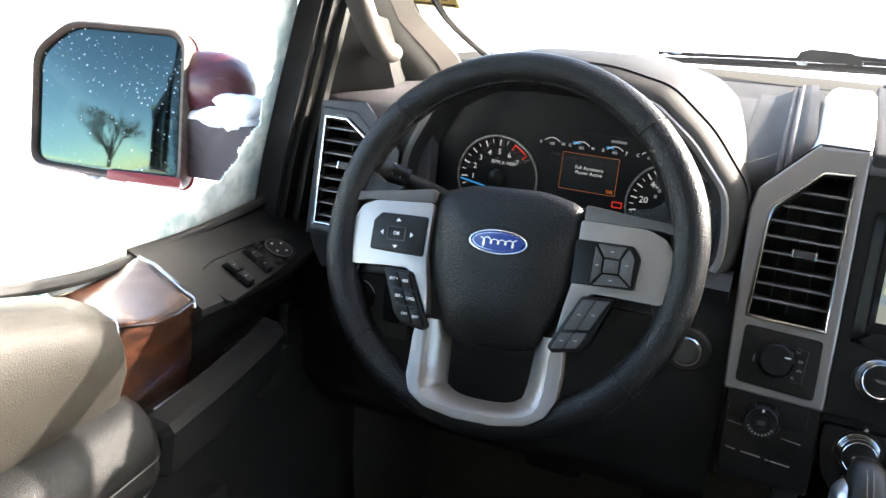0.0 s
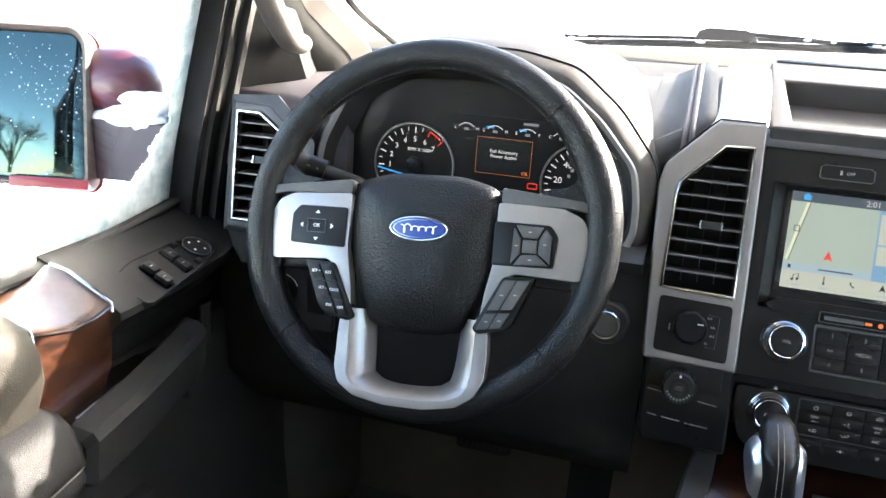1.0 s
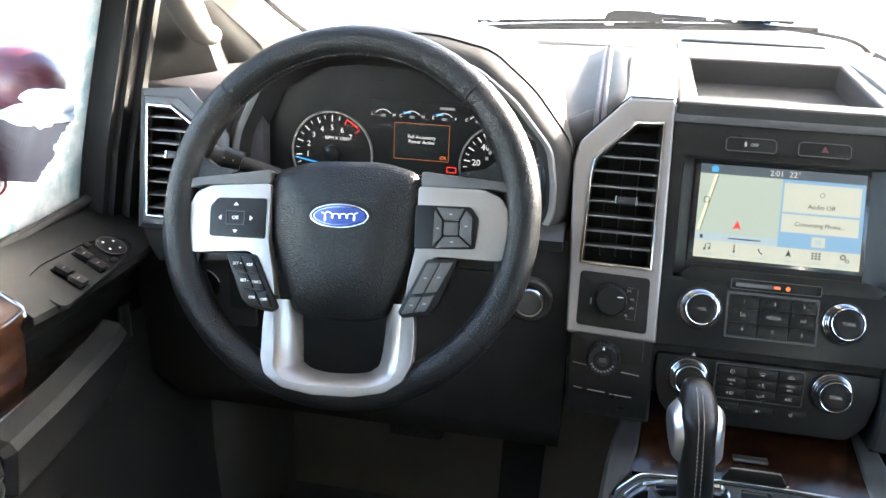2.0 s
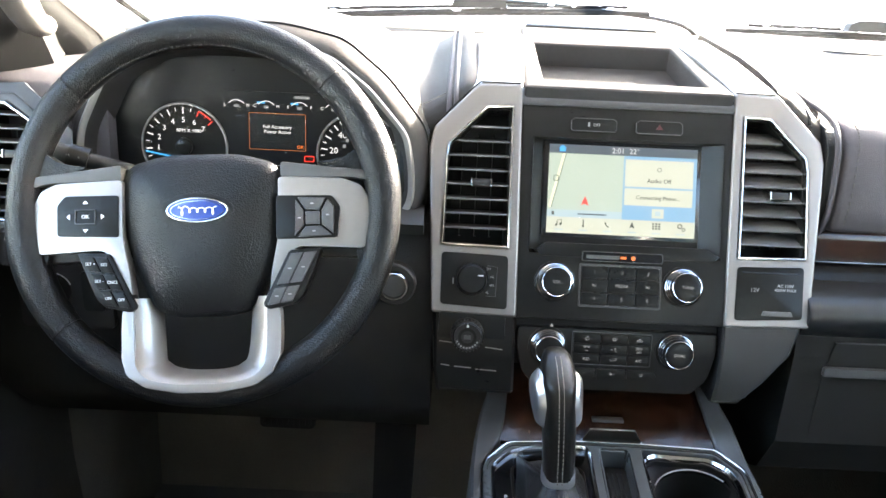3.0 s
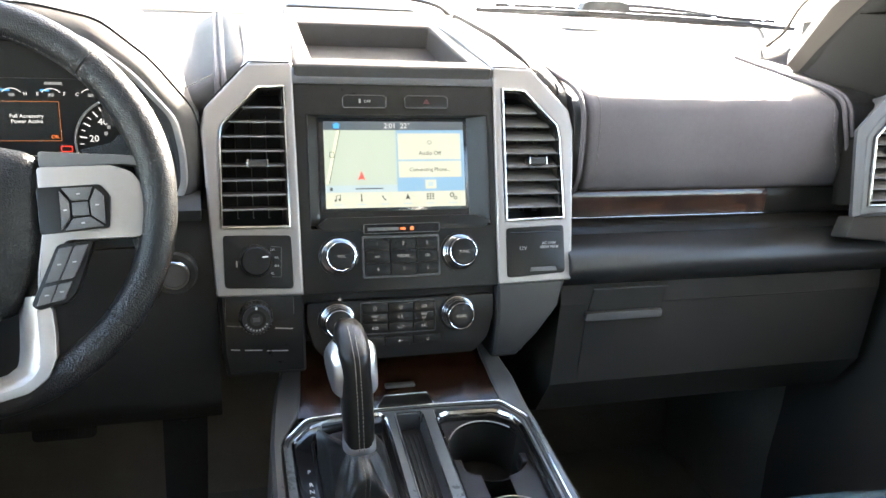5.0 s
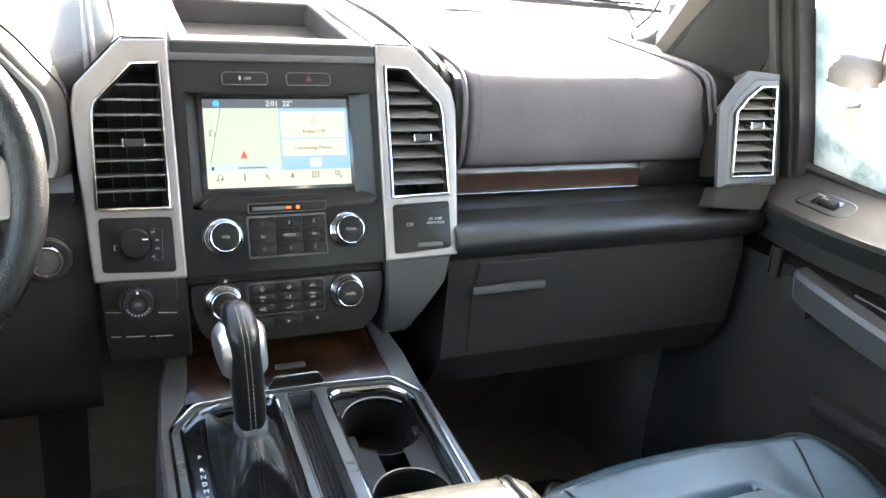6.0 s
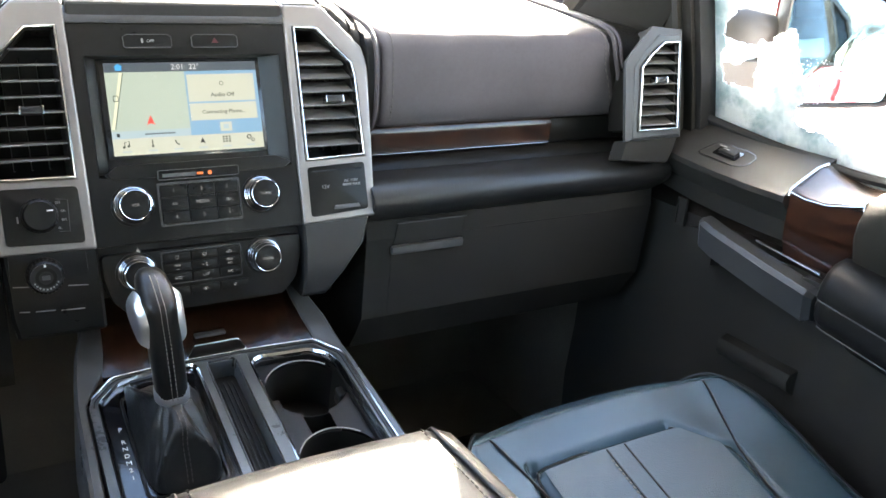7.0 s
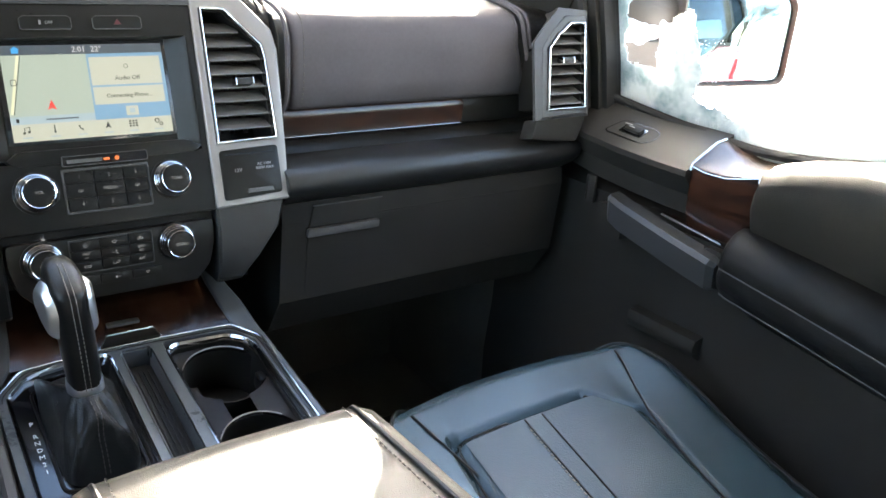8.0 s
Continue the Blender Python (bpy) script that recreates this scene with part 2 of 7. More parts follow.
def frame_ring(outer, inner, d0, d1, m=ID, bevel=0.0, segments=2, bm=None):
    """A frame between two outlines with the same number of corners."""
    b = bmesh.new()
    n = len(outer)
    ol, oh = [b.verts.new((x, y, d0)) for x, y in outer], [b.verts.new((x, y, d1)) for x, y in outer]
    il, ih = [b.verts.new((x, y, d0)) for x, y in inner], [b.verts.new((x, y, d1)) for x, y in inner]
    for i in range(n):
        j = (i + 1) % n
        b.faces.new((oh[i], oh[j], ih[j], ih[i]))
        b.faces.new((ol[j], ol[i], il[i], il[j]))
        b.faces.new((ol[i], ol[j], oh[j], oh[i]))
        b.faces.new((il[j], il[i], ih[i], ih[j]))
    bmesh.ops.recalc_face_normals(b, faces=b.faces)
    bevelled(b, bevel, segments)
    bmesh.ops.transform(b, matrix=m, verts=b.verts)
    return merged(bm, b)


def inset(pts, d):
    """An outline moved inwards by d (outline given counter-clockwise)."""
    out, n = [], len(pts)
    for i in range(n):
        a, b, c = Vector(pts[i - 1]), Vector(pts[i]), Vector(pts[(i + 1) % n])
        e1, e2 = (b - a).normalized(), (c - b).normalized()
        n1, n2 = Vector((-e1.y, e1.x)), Vector((-e2.y, e2.x))
        k = (n1 + n2)
        k /= max(0.3, k.length_squared / 2)
        out.append(tuple(b + k * d))
    return out


def rounded(pts, r, seg=4):
    """An outline with its corners rounded."""
    out, n = [], len(pts)
    for i in range(n):
        a, b, c = Vector(pts[i - 1]), Vector(pts[i]), Vector(pts[(i + 1) % n])
        k = min(r, (a - b).length * 0.45, (c - b).length * 0.45)
        p, q = b + (a - b).normalized() * k, b + (c - b).normalized() * k
        for s in range(seg + 1):
            t = s / seg
            out.append(tuple(p.lerp(b, t).lerp(b.lerp(q, t), t)))
    return out


def loft(sections, closed=False, caps=True, bm=None, subdivide=0):
    """A skin through sections with the same number of points; closed: each section is a loop."""
    b = bmesh.new()
    rows = [[b.verts.new(p) for p in s] for s in sections]
    n = len(rows[0])
    for r, q in zip(rows, rows[1:]):
        for i in range(n if closed else n - 1):
            j = (i + 1) % n
            b.faces.new((r[i], r[j], q[j], q[i]))
    if closed and caps:
        b.faces.new(rows[0][::-1])
        b.faces.new(rows[-1])
    bmesh.ops.recalc_face_normals(b, faces=b.faces)
    return merged(bm, b)


def smooth_line(pts, per=6, closed=False):
    """A soft curve through points (Catmull-Rom)."""
    pts = [Vector(p) for p in pts]
    n, out = len(pts), []
    for i in range(n if closed else n - 1):
        p0 = pts[(i - 1) % n] if closed or i else pts[0]
        p1, p2 = pts[i], pts[(i + 1) % n]
        p3 = pts[(i + 2) % n] if closed or i + 2 < n else pts[-1]
        for s in range(per):
            t = s / per
            out.append(0.5 * ((2 * p1) + (p2 - p0) * t + (2 * p0 - 5 * p1 + 4 * p2 - p3) * t * t + (3 * p1 - p0 - 3 * p2 + p3) * t ** 3))
    if not closed:
        out.append(pts[-1])
    return out


def tube(path, radius, sides=10, closed=False, bm=None, flat=1.0):
    """A round rod along a path; radius may be a number or one for each point."""
    path = [Vector(p) for p in path]
    n = len(path)
    rs = radius if isinstance(radius, (list, tuple)) else [radius] * n
    secs, up = [], None
    for i, p in enumerate(path):
        a = path[i - 1] if closed or i else p
        c = path[(i + 1) % n] if closed or i + 1 < n else p
        t = (c - a).normalized()
        if up is None:
            up = Vector((0, 0, 1)) if abs(t.z) < 0.9 else Vector((1, 0, 0))
        s = t.cross(up).normalized()
        up = s.cross(t).normalized()
        secs.append([p + (s * math.cos(k) + up * math.sin(k) * flat) * rs[i] for k in [2 * math.pi * q / sides for q in range(sides)]])
    if closed:
        secs.append(secs[0])
    b = loft(secs, closed=True, caps=not closed)
    if closed:
        bmesh.ops.remove_doubles(b, verts=b.verts, dist=1e-6)
    return merged(bm, b)


def disc(c, r, d0, d1, m=ID, sides=32, bevel=0.0, bm=None, ry=None):
    ry = ry or r
    return prism([(c[0] + r * math.cos(2 * math.pi * i / sides), c[1] + ry * math.sin(2 * math.pi * i / sides)) for i in range(sides)],
                 d0, d1, m, bevel, 2, bm)


def turned(profile, m=ID, sides=40, bm=None):
    """A turned body: (radius, height) pairs round the local z."""
    secs = [[m @ Vector((r * math.cos(2 * math.pi * i / sides), r * math.sin(2 * math.pi * i / sides), h)) for i in range(sides)] for r, h in profile]
    return merged(bm, loft(secs, closed=True, caps=True))


def lettering(text, size, m, mat, parent, name="lettering", depth=0.0003, align="CENTER", shear=0.0):
    c = bpy.data.curves.new(name, "FONT")
    c.body, c.size, c.extrude, c.align_x, c.align_y, c.shear = text, size, depth, align, "CENTER", shear
    c.resolution_u = 2
    tmp = bpy.data.objects.new(name, c)
    scene.collection.objects.link(tmp)
    bpy.context.view_layer.update()
    me = bpy.data.meshes.new_from_object(tmp.evaluated_get(bpy.context.evaluated_depsgraph_get()))
    bpy.data.objects.remove(tmp)
    bpy.data.curves.remove(c)
    me.transform(Matrix.Translation(-place_of(parent)) @ m)
    ob = new(name, me)
    ob.parent = parent
    ob.data.materials.clear()
    ob.data.materials.append(mat)
    return ob


def frame_at(origin, right, up):
    r, u = Vector(right).normalized(), Vector(up).normalized()
    n = r.cross(u)
    return Matrix(((r.x, u.x, n.x, origin[0]), (r.y, u.y, n.y, origin[1]), (r.z, u.z, n.z, origin[2]), (0, 0, 0, 1)))


GROUND_Z = -0.62


def snow_height(x, y):
    r = math.hypot(x, y)
    p = Vector((x * 0.35, y * 0.35, 0))
    return GROUND_Z + 0.10 * noise.noise(p) + 0.04 * noise.noise(p * 4) + 0.25 * max(0, min(1, (r - 12) / 60)) * noise.noise(p * 0.2)


b = bmesh.new()
rings = [0.0, 1, 2, 3, 4, 5, 6, 8, 10, 13, 17, 22, 30, 45, 70, 120, 250, 600, 1500, 4000]
rows = []
for r in rings[1:]:
    rows.append([b.verts.new((r * math.cos(2 * math.pi * i / 72), r * math.sin(2 * math.pi * i / 72),
                              snow_height(r * math.cos(2 * math.pi * i / 72), r * math.sin(2 * math.pi * i / 72)))) for i in range(72)])
mid = b.verts.new((0, 0, GROUND_Z))
for i in range(72):
    b.faces.new((mid, rows[0][i], rows[0][(i + 1) % 72]))
    for r, q in zip(rows, rows[1:]):
        b.faces.new((r[i], q[i], q[(i + 1) % 72], r[(i + 1) % 72]))
GROUND_SNOW = material("ground_snow", (0.82, 0.85, 0.90), 0.75, grain=0.5, grain_scale=60, vary=0.05, vary_scale=0.6)
solo("ground", b, GROUND_SNOW, "white snow covering the ground all around the truck", "snow", "structure", angle=60)

# cab shell: floor, headliner, back wall, firewall, rear sides
solo("floor", box((0, -0.65, -0.02), (1.56, 2.5, 0.04)), CARPET, "black carpeted cab floor in deep shade", "floor", "structure")
b = loft([[(x, y, 1.40 - 0.07 * (x / 0.66) ** 2 - 0.05 * max(0, (y + 0.6) / 0.35) ** 2) for x in [-0.66 + 0.11 * i for i in range(13)]] for y in [-1.9 + 0.11 * j for j in range(16)]])
bmesh.ops.solidify(b, geom=b.faces[:], thickness=-0.05)
solo("ceiling", b, HEADLINER, "light beige fabric headliner of the cab", "ceiling", "structure")
solo("wall_back", frame_ring([(-0.81, -0.02), (0.81, -0.02), (0.70, 1.42), (-0.70, 1.42)], [(-0.40, 1.02), (0.40, 1.02), (0.38, 1.20), (-0.38, 1.20)], -0.025, 0.025, frame_at((0, -1.93, 0), (1, 0, 0), (0, 0, 1))), CARPET, "dark trimmed back wall of the cab", "wall", "structure")
solo("wall_front", box((0, 0.56, 0.45), (1.64, 0.05, 0.90)), CARPET, "black firewall behind the dashboard", "wall", "structure")
for s, n in ((-1, "wall_left"), (1, "wall_right")):
    def side_of(z):
        return 0.80 - 0.14 * max(0, (z - 0.72) / 0.62)
    rm = [(-1.905, 0.0), (-1.08, 0.0), (-1.08, 1.36), (-1.905, 1.36)]
    b = frame_ring(rm, [(-1.78, 0.76), (-1.16, 0.76), (-1.16, 1.29), (-1.72, 1.29)], 0.0, 0.04)
    bmesh.ops.transform(b, matrix=Matrix(((0, 0, s, 0), (1, 0, 0, 0), (0, 1, 0, 0), (0, 0, 0, 1))), verts=b.verts)
    for v in b.verts:
        v.co.x += s * side_of(v.co.z)
    solo(n, b,
         BLACK, "dark trimmed side wall of the cab behind the front door", "wall", "structure")


for s, n in ((-1, "window_2"), (1, "window_3")):
    b = loft([[(s * (side_of(z) + 0.02), y, z) for y in (-1.80, -1.14)] for z in (0.74, 1.0, 1.31)])
    bmesh.ops.solidify(b, geom=b.faces[:], thickness=0.004)
    solo(n, b, PRIVACY, "dark tinted rear side window of the cab", "window", "structure")
# back window is out of view; its opening is sized for fill light
solo("window_4", box((0, -1.935, 1.11), (0.82, 0.005, 0.20)), PRIVACY, "dark tinted rear window of the cab", "window", "structure")
for s, n in ((-1, "wall_left_front"), (1, "wall_right_front")):
    solo(n, loft([[(s * 0.765, y, 0.0), (s * 0.765, y, z - 0.02), (s * 0.79, y, z), (s * 0.84, y, z), (s * 0.84, y, 0.0)] for y, z in ((0.10, 0.80), (0.20, 0.84), (0.34, 0.88), (0.58, 0.86))], closed=True),
         CARPET, "black kick panel closing the footwell", "wall", "structure")


def back_y(x):
    return 0.50 - 0.18 * (x / 0.8) ** 2


def back_z(x):
    return 0.934 - 0.016 * (x / 0.8) ** 2


# windshield: one bent sheet of glass, with the black seal round its foot
XS = [-0.78 + 0.13 * i for i in range(13)]
b = loft([[(x * (1 - 0.17 * k), (back_y(x) + 0.03) * (1 - k) + (-0.30 - 0.06 * (x / 0.8) ** 2) * k, (back_z(x) - 0.01) * (1 - k) + 1.345 * k - 0.02 * k * (x / 0.8) ** 2)
           for x in XS] for k in (0, 0.33, 0.66, 1)])
bmesh.ops.solidify(b, geom=b.faces[:], thickness=0.005)
ws = solo("window_1", b, GLASS, "clear curved windshield of the truck", "windshield", "structure")
ws.visible_shadow = False
b = tube([(x, back_y(x) + 0.025, back_z(x) - 0.004) for x in [-0.79 + 0.0658 * i for i in range(25)]], 0.006, 8, flat=0.7)
solo("trim", b, RUBBER, "black rubber seal along the windshield foot", "seal", "structure")

# cowl and snow covered hood in front of the glass
b = loft([[(x, back_y(x) + 0.05 + dy, back_z(x) + dz) for x in XS] for dy, dz in ((0, -0.03), (0.0, -0.004), (0.10, 0.004), (0.22, 0.006), (0.24, -0.05))])
bmesh.ops.solidify(b, geom=b.faces[:], thickness=0.004)
COWL = material("cowl_plastic", (0.065, 0.056, 0.042), 0.75, grain=0.4, grain_scale=900, spec=0.05)
solo("cowl_panel", b, COWL, "weathered grey plastic cowl panel dusted with snow", "cowl")
hood = thing("hood", (0, 1.2, 0.8), "red hood of the truck under a layer of snow", "hood")


def hood_z(x, y):
    return 0.925 - 0.05 * (x / 0.8) ** 2 - 0.05 * ((y - 0.7) / 1.0) ** 2


b = loft([[(x * 1.06, y, hood_z(x, y) - 0.03) for x in XS] for y in (0.74, 0.95, 1.2, 1.45, 1.7, 1.8)])
bmesh.ops.solidify(b, geom=b.faces[:], thickness=0.02)
part("panel", b, RED_PAINT, hood)
b = loft([[(x * 1.05, y, hood_z(x, y) + 0.018 * noise.noise(Vector((x * 6, y * 6, 3))) + 0.008) for x in [-0.78 + 0.052 * i for i in range(31)]] for y in [0.72 + 0.055 * j for j in range(20)]])
bmesh.ops.solidify(b, geom=b.faces[:], thickness=0.03)
part("snow_layer", b, GROUND_SNOW, hood, "soft white snow lying on the hood", angle=80)

# ------------------------------------------------------------------ dashboard
dash = thing("dashboard", (0, 0.2, 0.35), "black leather-trimmed truck dashboard with dark wood trim", "dashboard")
# top carrier, from the front edge to the glass
b = loft([[(x, 0.045 + 0.02 * (abs(x) / 0.74) ** 4, 0.845 - 0.03 * (abs(x) / 0.74) ** 6),
           (x, 0.09, 0.868 - 0.03 * (abs(x) / 0.74) ** 6), (x, 0.25, 0.899 - 0.02 * (abs(x) / 0.74) ** 6), (x, min(0.36, back_y(x) - 0.03), 0.9125 - 0.02 * (abs(x) / 0.74) ** 6), (x, back_y(x) - 0.01, back_z(x) - 0.004), (x, back_y(x) + 0.019, back_z(x) - 0.0045)]
          for x in [-0.79 + 0.0658 * i for i in range(25)]])
bmesh.ops.solidify(b, geom=b.faces[:], thickness=0.02)
part("dash_top", b, DASH_LEATHER_DIM, dash, "black grained soft dash top", angle=60)


def along_x(profile, xs, shrink=()):
    """A body of one closed side profile (y, z) along x; shrink: for each x a pull towards the profile's middle."""
    cy, cz = sum(p[0] for p in profile) / len(profile), sum(p[1] for p in profile) / len(profile)
    sh = shrink or [0] * len(xs)
    return loft([[(x, y + (cy - y) * k, z + (cz - z) * k) for y, z in profile] for x, k in zip(xs, sh)], closed=True)


def slant(x, y, z):
    """The right end of the passenger side leans outwards to its foot and runs inwards to the glass."""
    w = max(0.0, min(1.0, (x - 0.5) / 0.12))
    return x + w * (0.36 * max(0.0, 0.82 - z) - 0.16 * max(0.0, y - 0.05))


# passenger side pad: soft front, rolled top edge, running back to the glass
PAD = [(0.07, 0.742), (0.020, 0.741), (0.010, 0.748), (0.004, 0.775), (0.004, 0.82), (0.008, 0.848), (0.020, 0.863), (0.045, 0.872), (0.12, 0.884), (0.25, 0.902), (0.352, 0.914), (0.37, 0.905), (0.2, 0.80)]
b = along_x(PAD, [0.246, 0.249, 0.256, 0.35, 0.5, 0.56, 0.60, 0.620, 0.626, 0.629], [0.06, 0.02, 0, 0, 0, 0, 0, 0, 0.02, 0.06])
for v in b.verts:
    v.co.x = slant(*v.co)
part("passenger_pad", b, DASH_LEATHER, dash, "padded black leather panel before the passenger", angle=50)
for x in (0.262, 0.617):
    line = smooth_line([(x, 0.0095, 0.752), (x, 0.0035, 0.778), (x, 0.0035, 0.82), (x, 0.0075, 0.848), (x, 0.0195, 0.8635), (x, 0.045, 0.8725)], 8)
    line = [Vector((slant(*q), q.y, q.z)) for q in line]
    for k in range(0, len(line) - 1, 2):
        part("stitch", tube([line[k], line[k].lerp(line[k + 1], 0.9)], 0.0008, 5), DARK_STITCH, dash)
# piping welts beside the pad
for xs_, nm in (((0.2385,), "welt"), ((0.6365, 0.6465), "welt")):
    for x in xs_:
        b = tube(smooth_line([(slant(x, y, z), y, z) for y, z in ((0.02, 0.738), (0.004, 0.77), (0.004, 0.83), (0.020, 0.862), (0.06, 0.876), (0.14, 0.887), (0.24, 0.902))], 5), 0.0034, 8)
        part(nm, b, DASH_LEATHER, dash)
b = along_x([(0.16, 0.74), (0.02, 0.74), (0.008, 0.76), (0.010, 0.84), (0.03, 0.862), (0.08, 0.872), (0.3, 0.898), (0.3, 0.80)], [0.2275, 0.229, 0.236, 0.246], [0.03, 0.0, 0, 0])
part("pad_side", b, LEATHER, dash, angle=50)
b = along_x([(0.16, 0.70), (0.02, 0.71), (0.006, 0.745), (0.008, 0.83), (0.028, 0.858), (0.08, 0.870), (0.3, 0.895), (0.3, 0.80)], [0.624, 0.63, 0.66, 0.70, 0.74], [0.03, 0, 0, 0, 0.06])
for v in b.verts:
    v.co.x = min(0.745, slant(*v.co))
part("pad_side", b, LEATHER, dash, angle=50)
# wood trim with a bright line, and the shelf under it
b = along_x([(0.07, 0.741), (0.027, 0.741), (0.023, 0.737), (0.0245, 0.704), (0.029, 0.700), (0.07, 0.695)], [0.540, 0.545, 0.685, 0.70])
part("trim_end", b, SATIN_BLACK, dash, angle=50)
b = along_x([(0.06, 0.741), (0.025, 0.741), (0.0205, 0.735), (0.0205, 0.728), (0.0225, 0.712), (0.0215, 0.705), (0.026, 0.701), (0.06, 0.698)], [0.236, 0.24, 0.532, 0.541], [0, 0, 0, 0.10])
part("wood_trim", b, WOOD, dash, "glossy dark burl wood trim strip", angle=50)
b = along_x([(0.05, 0.7005), (0.024, 0.7005), (0.017, 0.698), (0.008, 0.692), (0.002, 0.686), (0.05, 0.684)], [0.236, 0.70])
part("trim_foot", b, SATIN_BLACK, dash, angle=40)
b = tube([(0.237, 0.0195, 0.7035), (0.538, 0.0195, 0.7035)], 0.0014, 8)
part("chrome_strip", b, DARK_CHROME, dash, "thin bright line under the wood", angle=60)
SHELF = [(0.06, 0.692), (0.02, 0.687), (-0.015, 0.684), (-0.034, 0.6805), (-0.046, 0.675), (-0.053, 0.668), (-0.056, 0.660), (-0.054, 0.651), (-0.047, 0.642), (-0.036, 0.632), (-0.020, 0.622), (0.06, 0.61)]
b = along_x(SHELF, [0.214, 0.218, 0.5, 0.715, 0.735], [0.04, 0, 0, 0, 0.15])
part("shelf", b, SHELF_SKIN, dash, "black soft-touch shelf edge", angle=70)
b = along_x([(0.5, 0.66), (0.0, 0.65), (-0.025, 0.64), (-0.03, 0.60), (-0.02, 0.48), (0.02, 0.42), (0.12, 0.37), (0.5, 0.33)], [0.215, 0.72])
part("lower_panel", b, MATTE_BLACK, dash, angle=8)
# glove box lid with its latch
GB = frame_at((0.45, -0.0256, 0.54), (1, 0, 0), (0, -0.083, 1))
glove = part("glove_box_lid", prism(rounded([(-0.197, -0.056), (0.197, -0.056), (0.197, 0.058), (-0.197, 0.058)], 0.013), -0.01, 0.0003, GB), MATTE_BLACK, dash, "black textured glove box lid", angle=8)
b = prism(rounded([(-0.195, 0.050), (-0.090, 0.050), (-0.085, 0.081), (-0.190, 0.081)], 0.004), 0.0, 0.0006, GB)
latch = part("latch", b, MATTE_BLACK, glove)
part("latch_line", box((-0.137, 0.0815, 0.001), (0.108, 0.0012, 0.002), GB), GREY, glove)
part("latch_lip", box((-0.146, 0.046, 0.008), (0.112, 0.012, 0.008), GB, 0.003), GREY, glove)

# driver side lower dash and column shroud
b = along_x([(0.5, 0.75), (0.03, 0.75), (-0.005, 0.735), (-0.022, 0.70), (-0.030, 0.62), (-0.012, 0.50), (0.05, 0.44), (0.5, 0.38)], [-0.755, -0.735, -0.215], [0.05, 0, 0])
part("lower_panel", b, MATTE_BLACK, dash, angle=40)
b = along_x([(0.12, 0.76), (-0.025, 0.752), (-0.038, 0.742), (-0.030, 0.728), (0.1, 0.72)], [-0.72, -0.71, -0.23], [0.1, 0, 0])
part("knee_ledge", b, DARK_GREY, dash, angle=50)
COL = frame_at((-0.444, -0.06, 0.735), (1, 0, 0), (0, 0.34, 0.94))
b = loft([[COL @ Vector((x * k, y * k, d)) for x, y in rounded([(-0.055, -0.055), (0.055, -0.055), (0.06, 0.04), (-0.06, 0.04)], 0.02)] for d, k in ((-0.10, 1.2), (-0.02, 1.0), (0.055, 0.9), (0.062, 0.84))], closed=True)
part("column_shroud", b, BLACK, dash, "black plastic steering column shroud", angle=50)

# pad between cluster and centre stack, with a stitched edge
b = along_x([(0.3, 0.80), (0.05, 0.80), (0.034, 0.82), (0.030, 0.838), (0.036, 0.853), (0.07, 0.866), (0.2, 0.893), (0.40, 0.9175), (0.43, 0.910)], [-0.335, -0.33, -0.262, -0.248, -0.246], [0.05, 0, 0, 0, 0.01])
part("driver_pad", b, DASH_LEATHER_DIM, dash, "black stitched leather pad", angle=50)
b = along_x([(0.2, 0.72), (0.03, 0.72), (0.006, 0.74), (0.010, 0.81), (0.020, 0.834), (0.038, 0.845), (0.06, 0.848), (0.2, 0.80)], [-0.262, -0.255, -0.232, -0.2290], [0.05, 0, 0, 0.02])
part("pad_side", b, LEATHER, dash, angle=50)
# left dash end: lighter leather than its neighbours, sunlight put into the colour
b = along_x([(0.3, 0.76), (0.04, 0.76), (0.01, 0.78), (0.012, 0.86), (0.04, 0.876), (0.12, 0.888), (0.30, 0.90), (0.3, 0.86)], [-0.775, -0.765, -0.62, -0.60], [0.1, 0.02, 0, 0.02])
part("pad_side", b, DASH_LEATHER, dash, angle=50)

# ramps between the pads and the bright ridges of the stack


def ramp_lift(x, y):
    return 0.034 * max(0.0, min(1.0, (0.228 - abs(x)) / 0.041)) * (1 - 0.9 * y)


for s, up in ((-1, 0.0), (1, 0.006)):
    secs = []
    for x in (0.250, 0.240, 0.230, 0.220, 0.210, 0.200, 0.192, 0.186, 0.176):
        secs.append([(s * x, y, z + up + ramp_lift(x, y)) for y, z in ((0.07, 0.800), (0.038, 0.822), (0.032, 0.838), (0.036, 0.852), (0.05, 0.861), (0.07, 0.867), (0.12, 0.879), (0.2, 0.8935), (0.30, 0.9065), (0.40, 0.9185), (0.43, 0.900))])
    part("pad_ramp", loft(secs, closed=True), DASH_LEATHER_DIM, dash, "black leather ramp beside the stack", angle=60)
    for x, r, mat in ((0.2045, 0.0032, DASH_LEATHER), (0.1965, 0.0032, DASH_LEATHER)) if s < 0 else ((0.2085, 0.0022, SATIN_BLACK),):
        part("welt", tube([(s * (x + 0.012 * (0.4 - y) * (1 if s > 0 else 0.6)), y, z + up + ramp_lift(x + 0.012 * (0.4 - y), y) + 0.0004) for y, z in ((0.033, 0.845), (0.037, 0.853), (0.05, 0.861), (0.07, 0.867), (0.12, 0.879), (0.2, 0.8935), (0.30, 0.9065), (0.40, 0.9185))], r, 8), mat, dash)
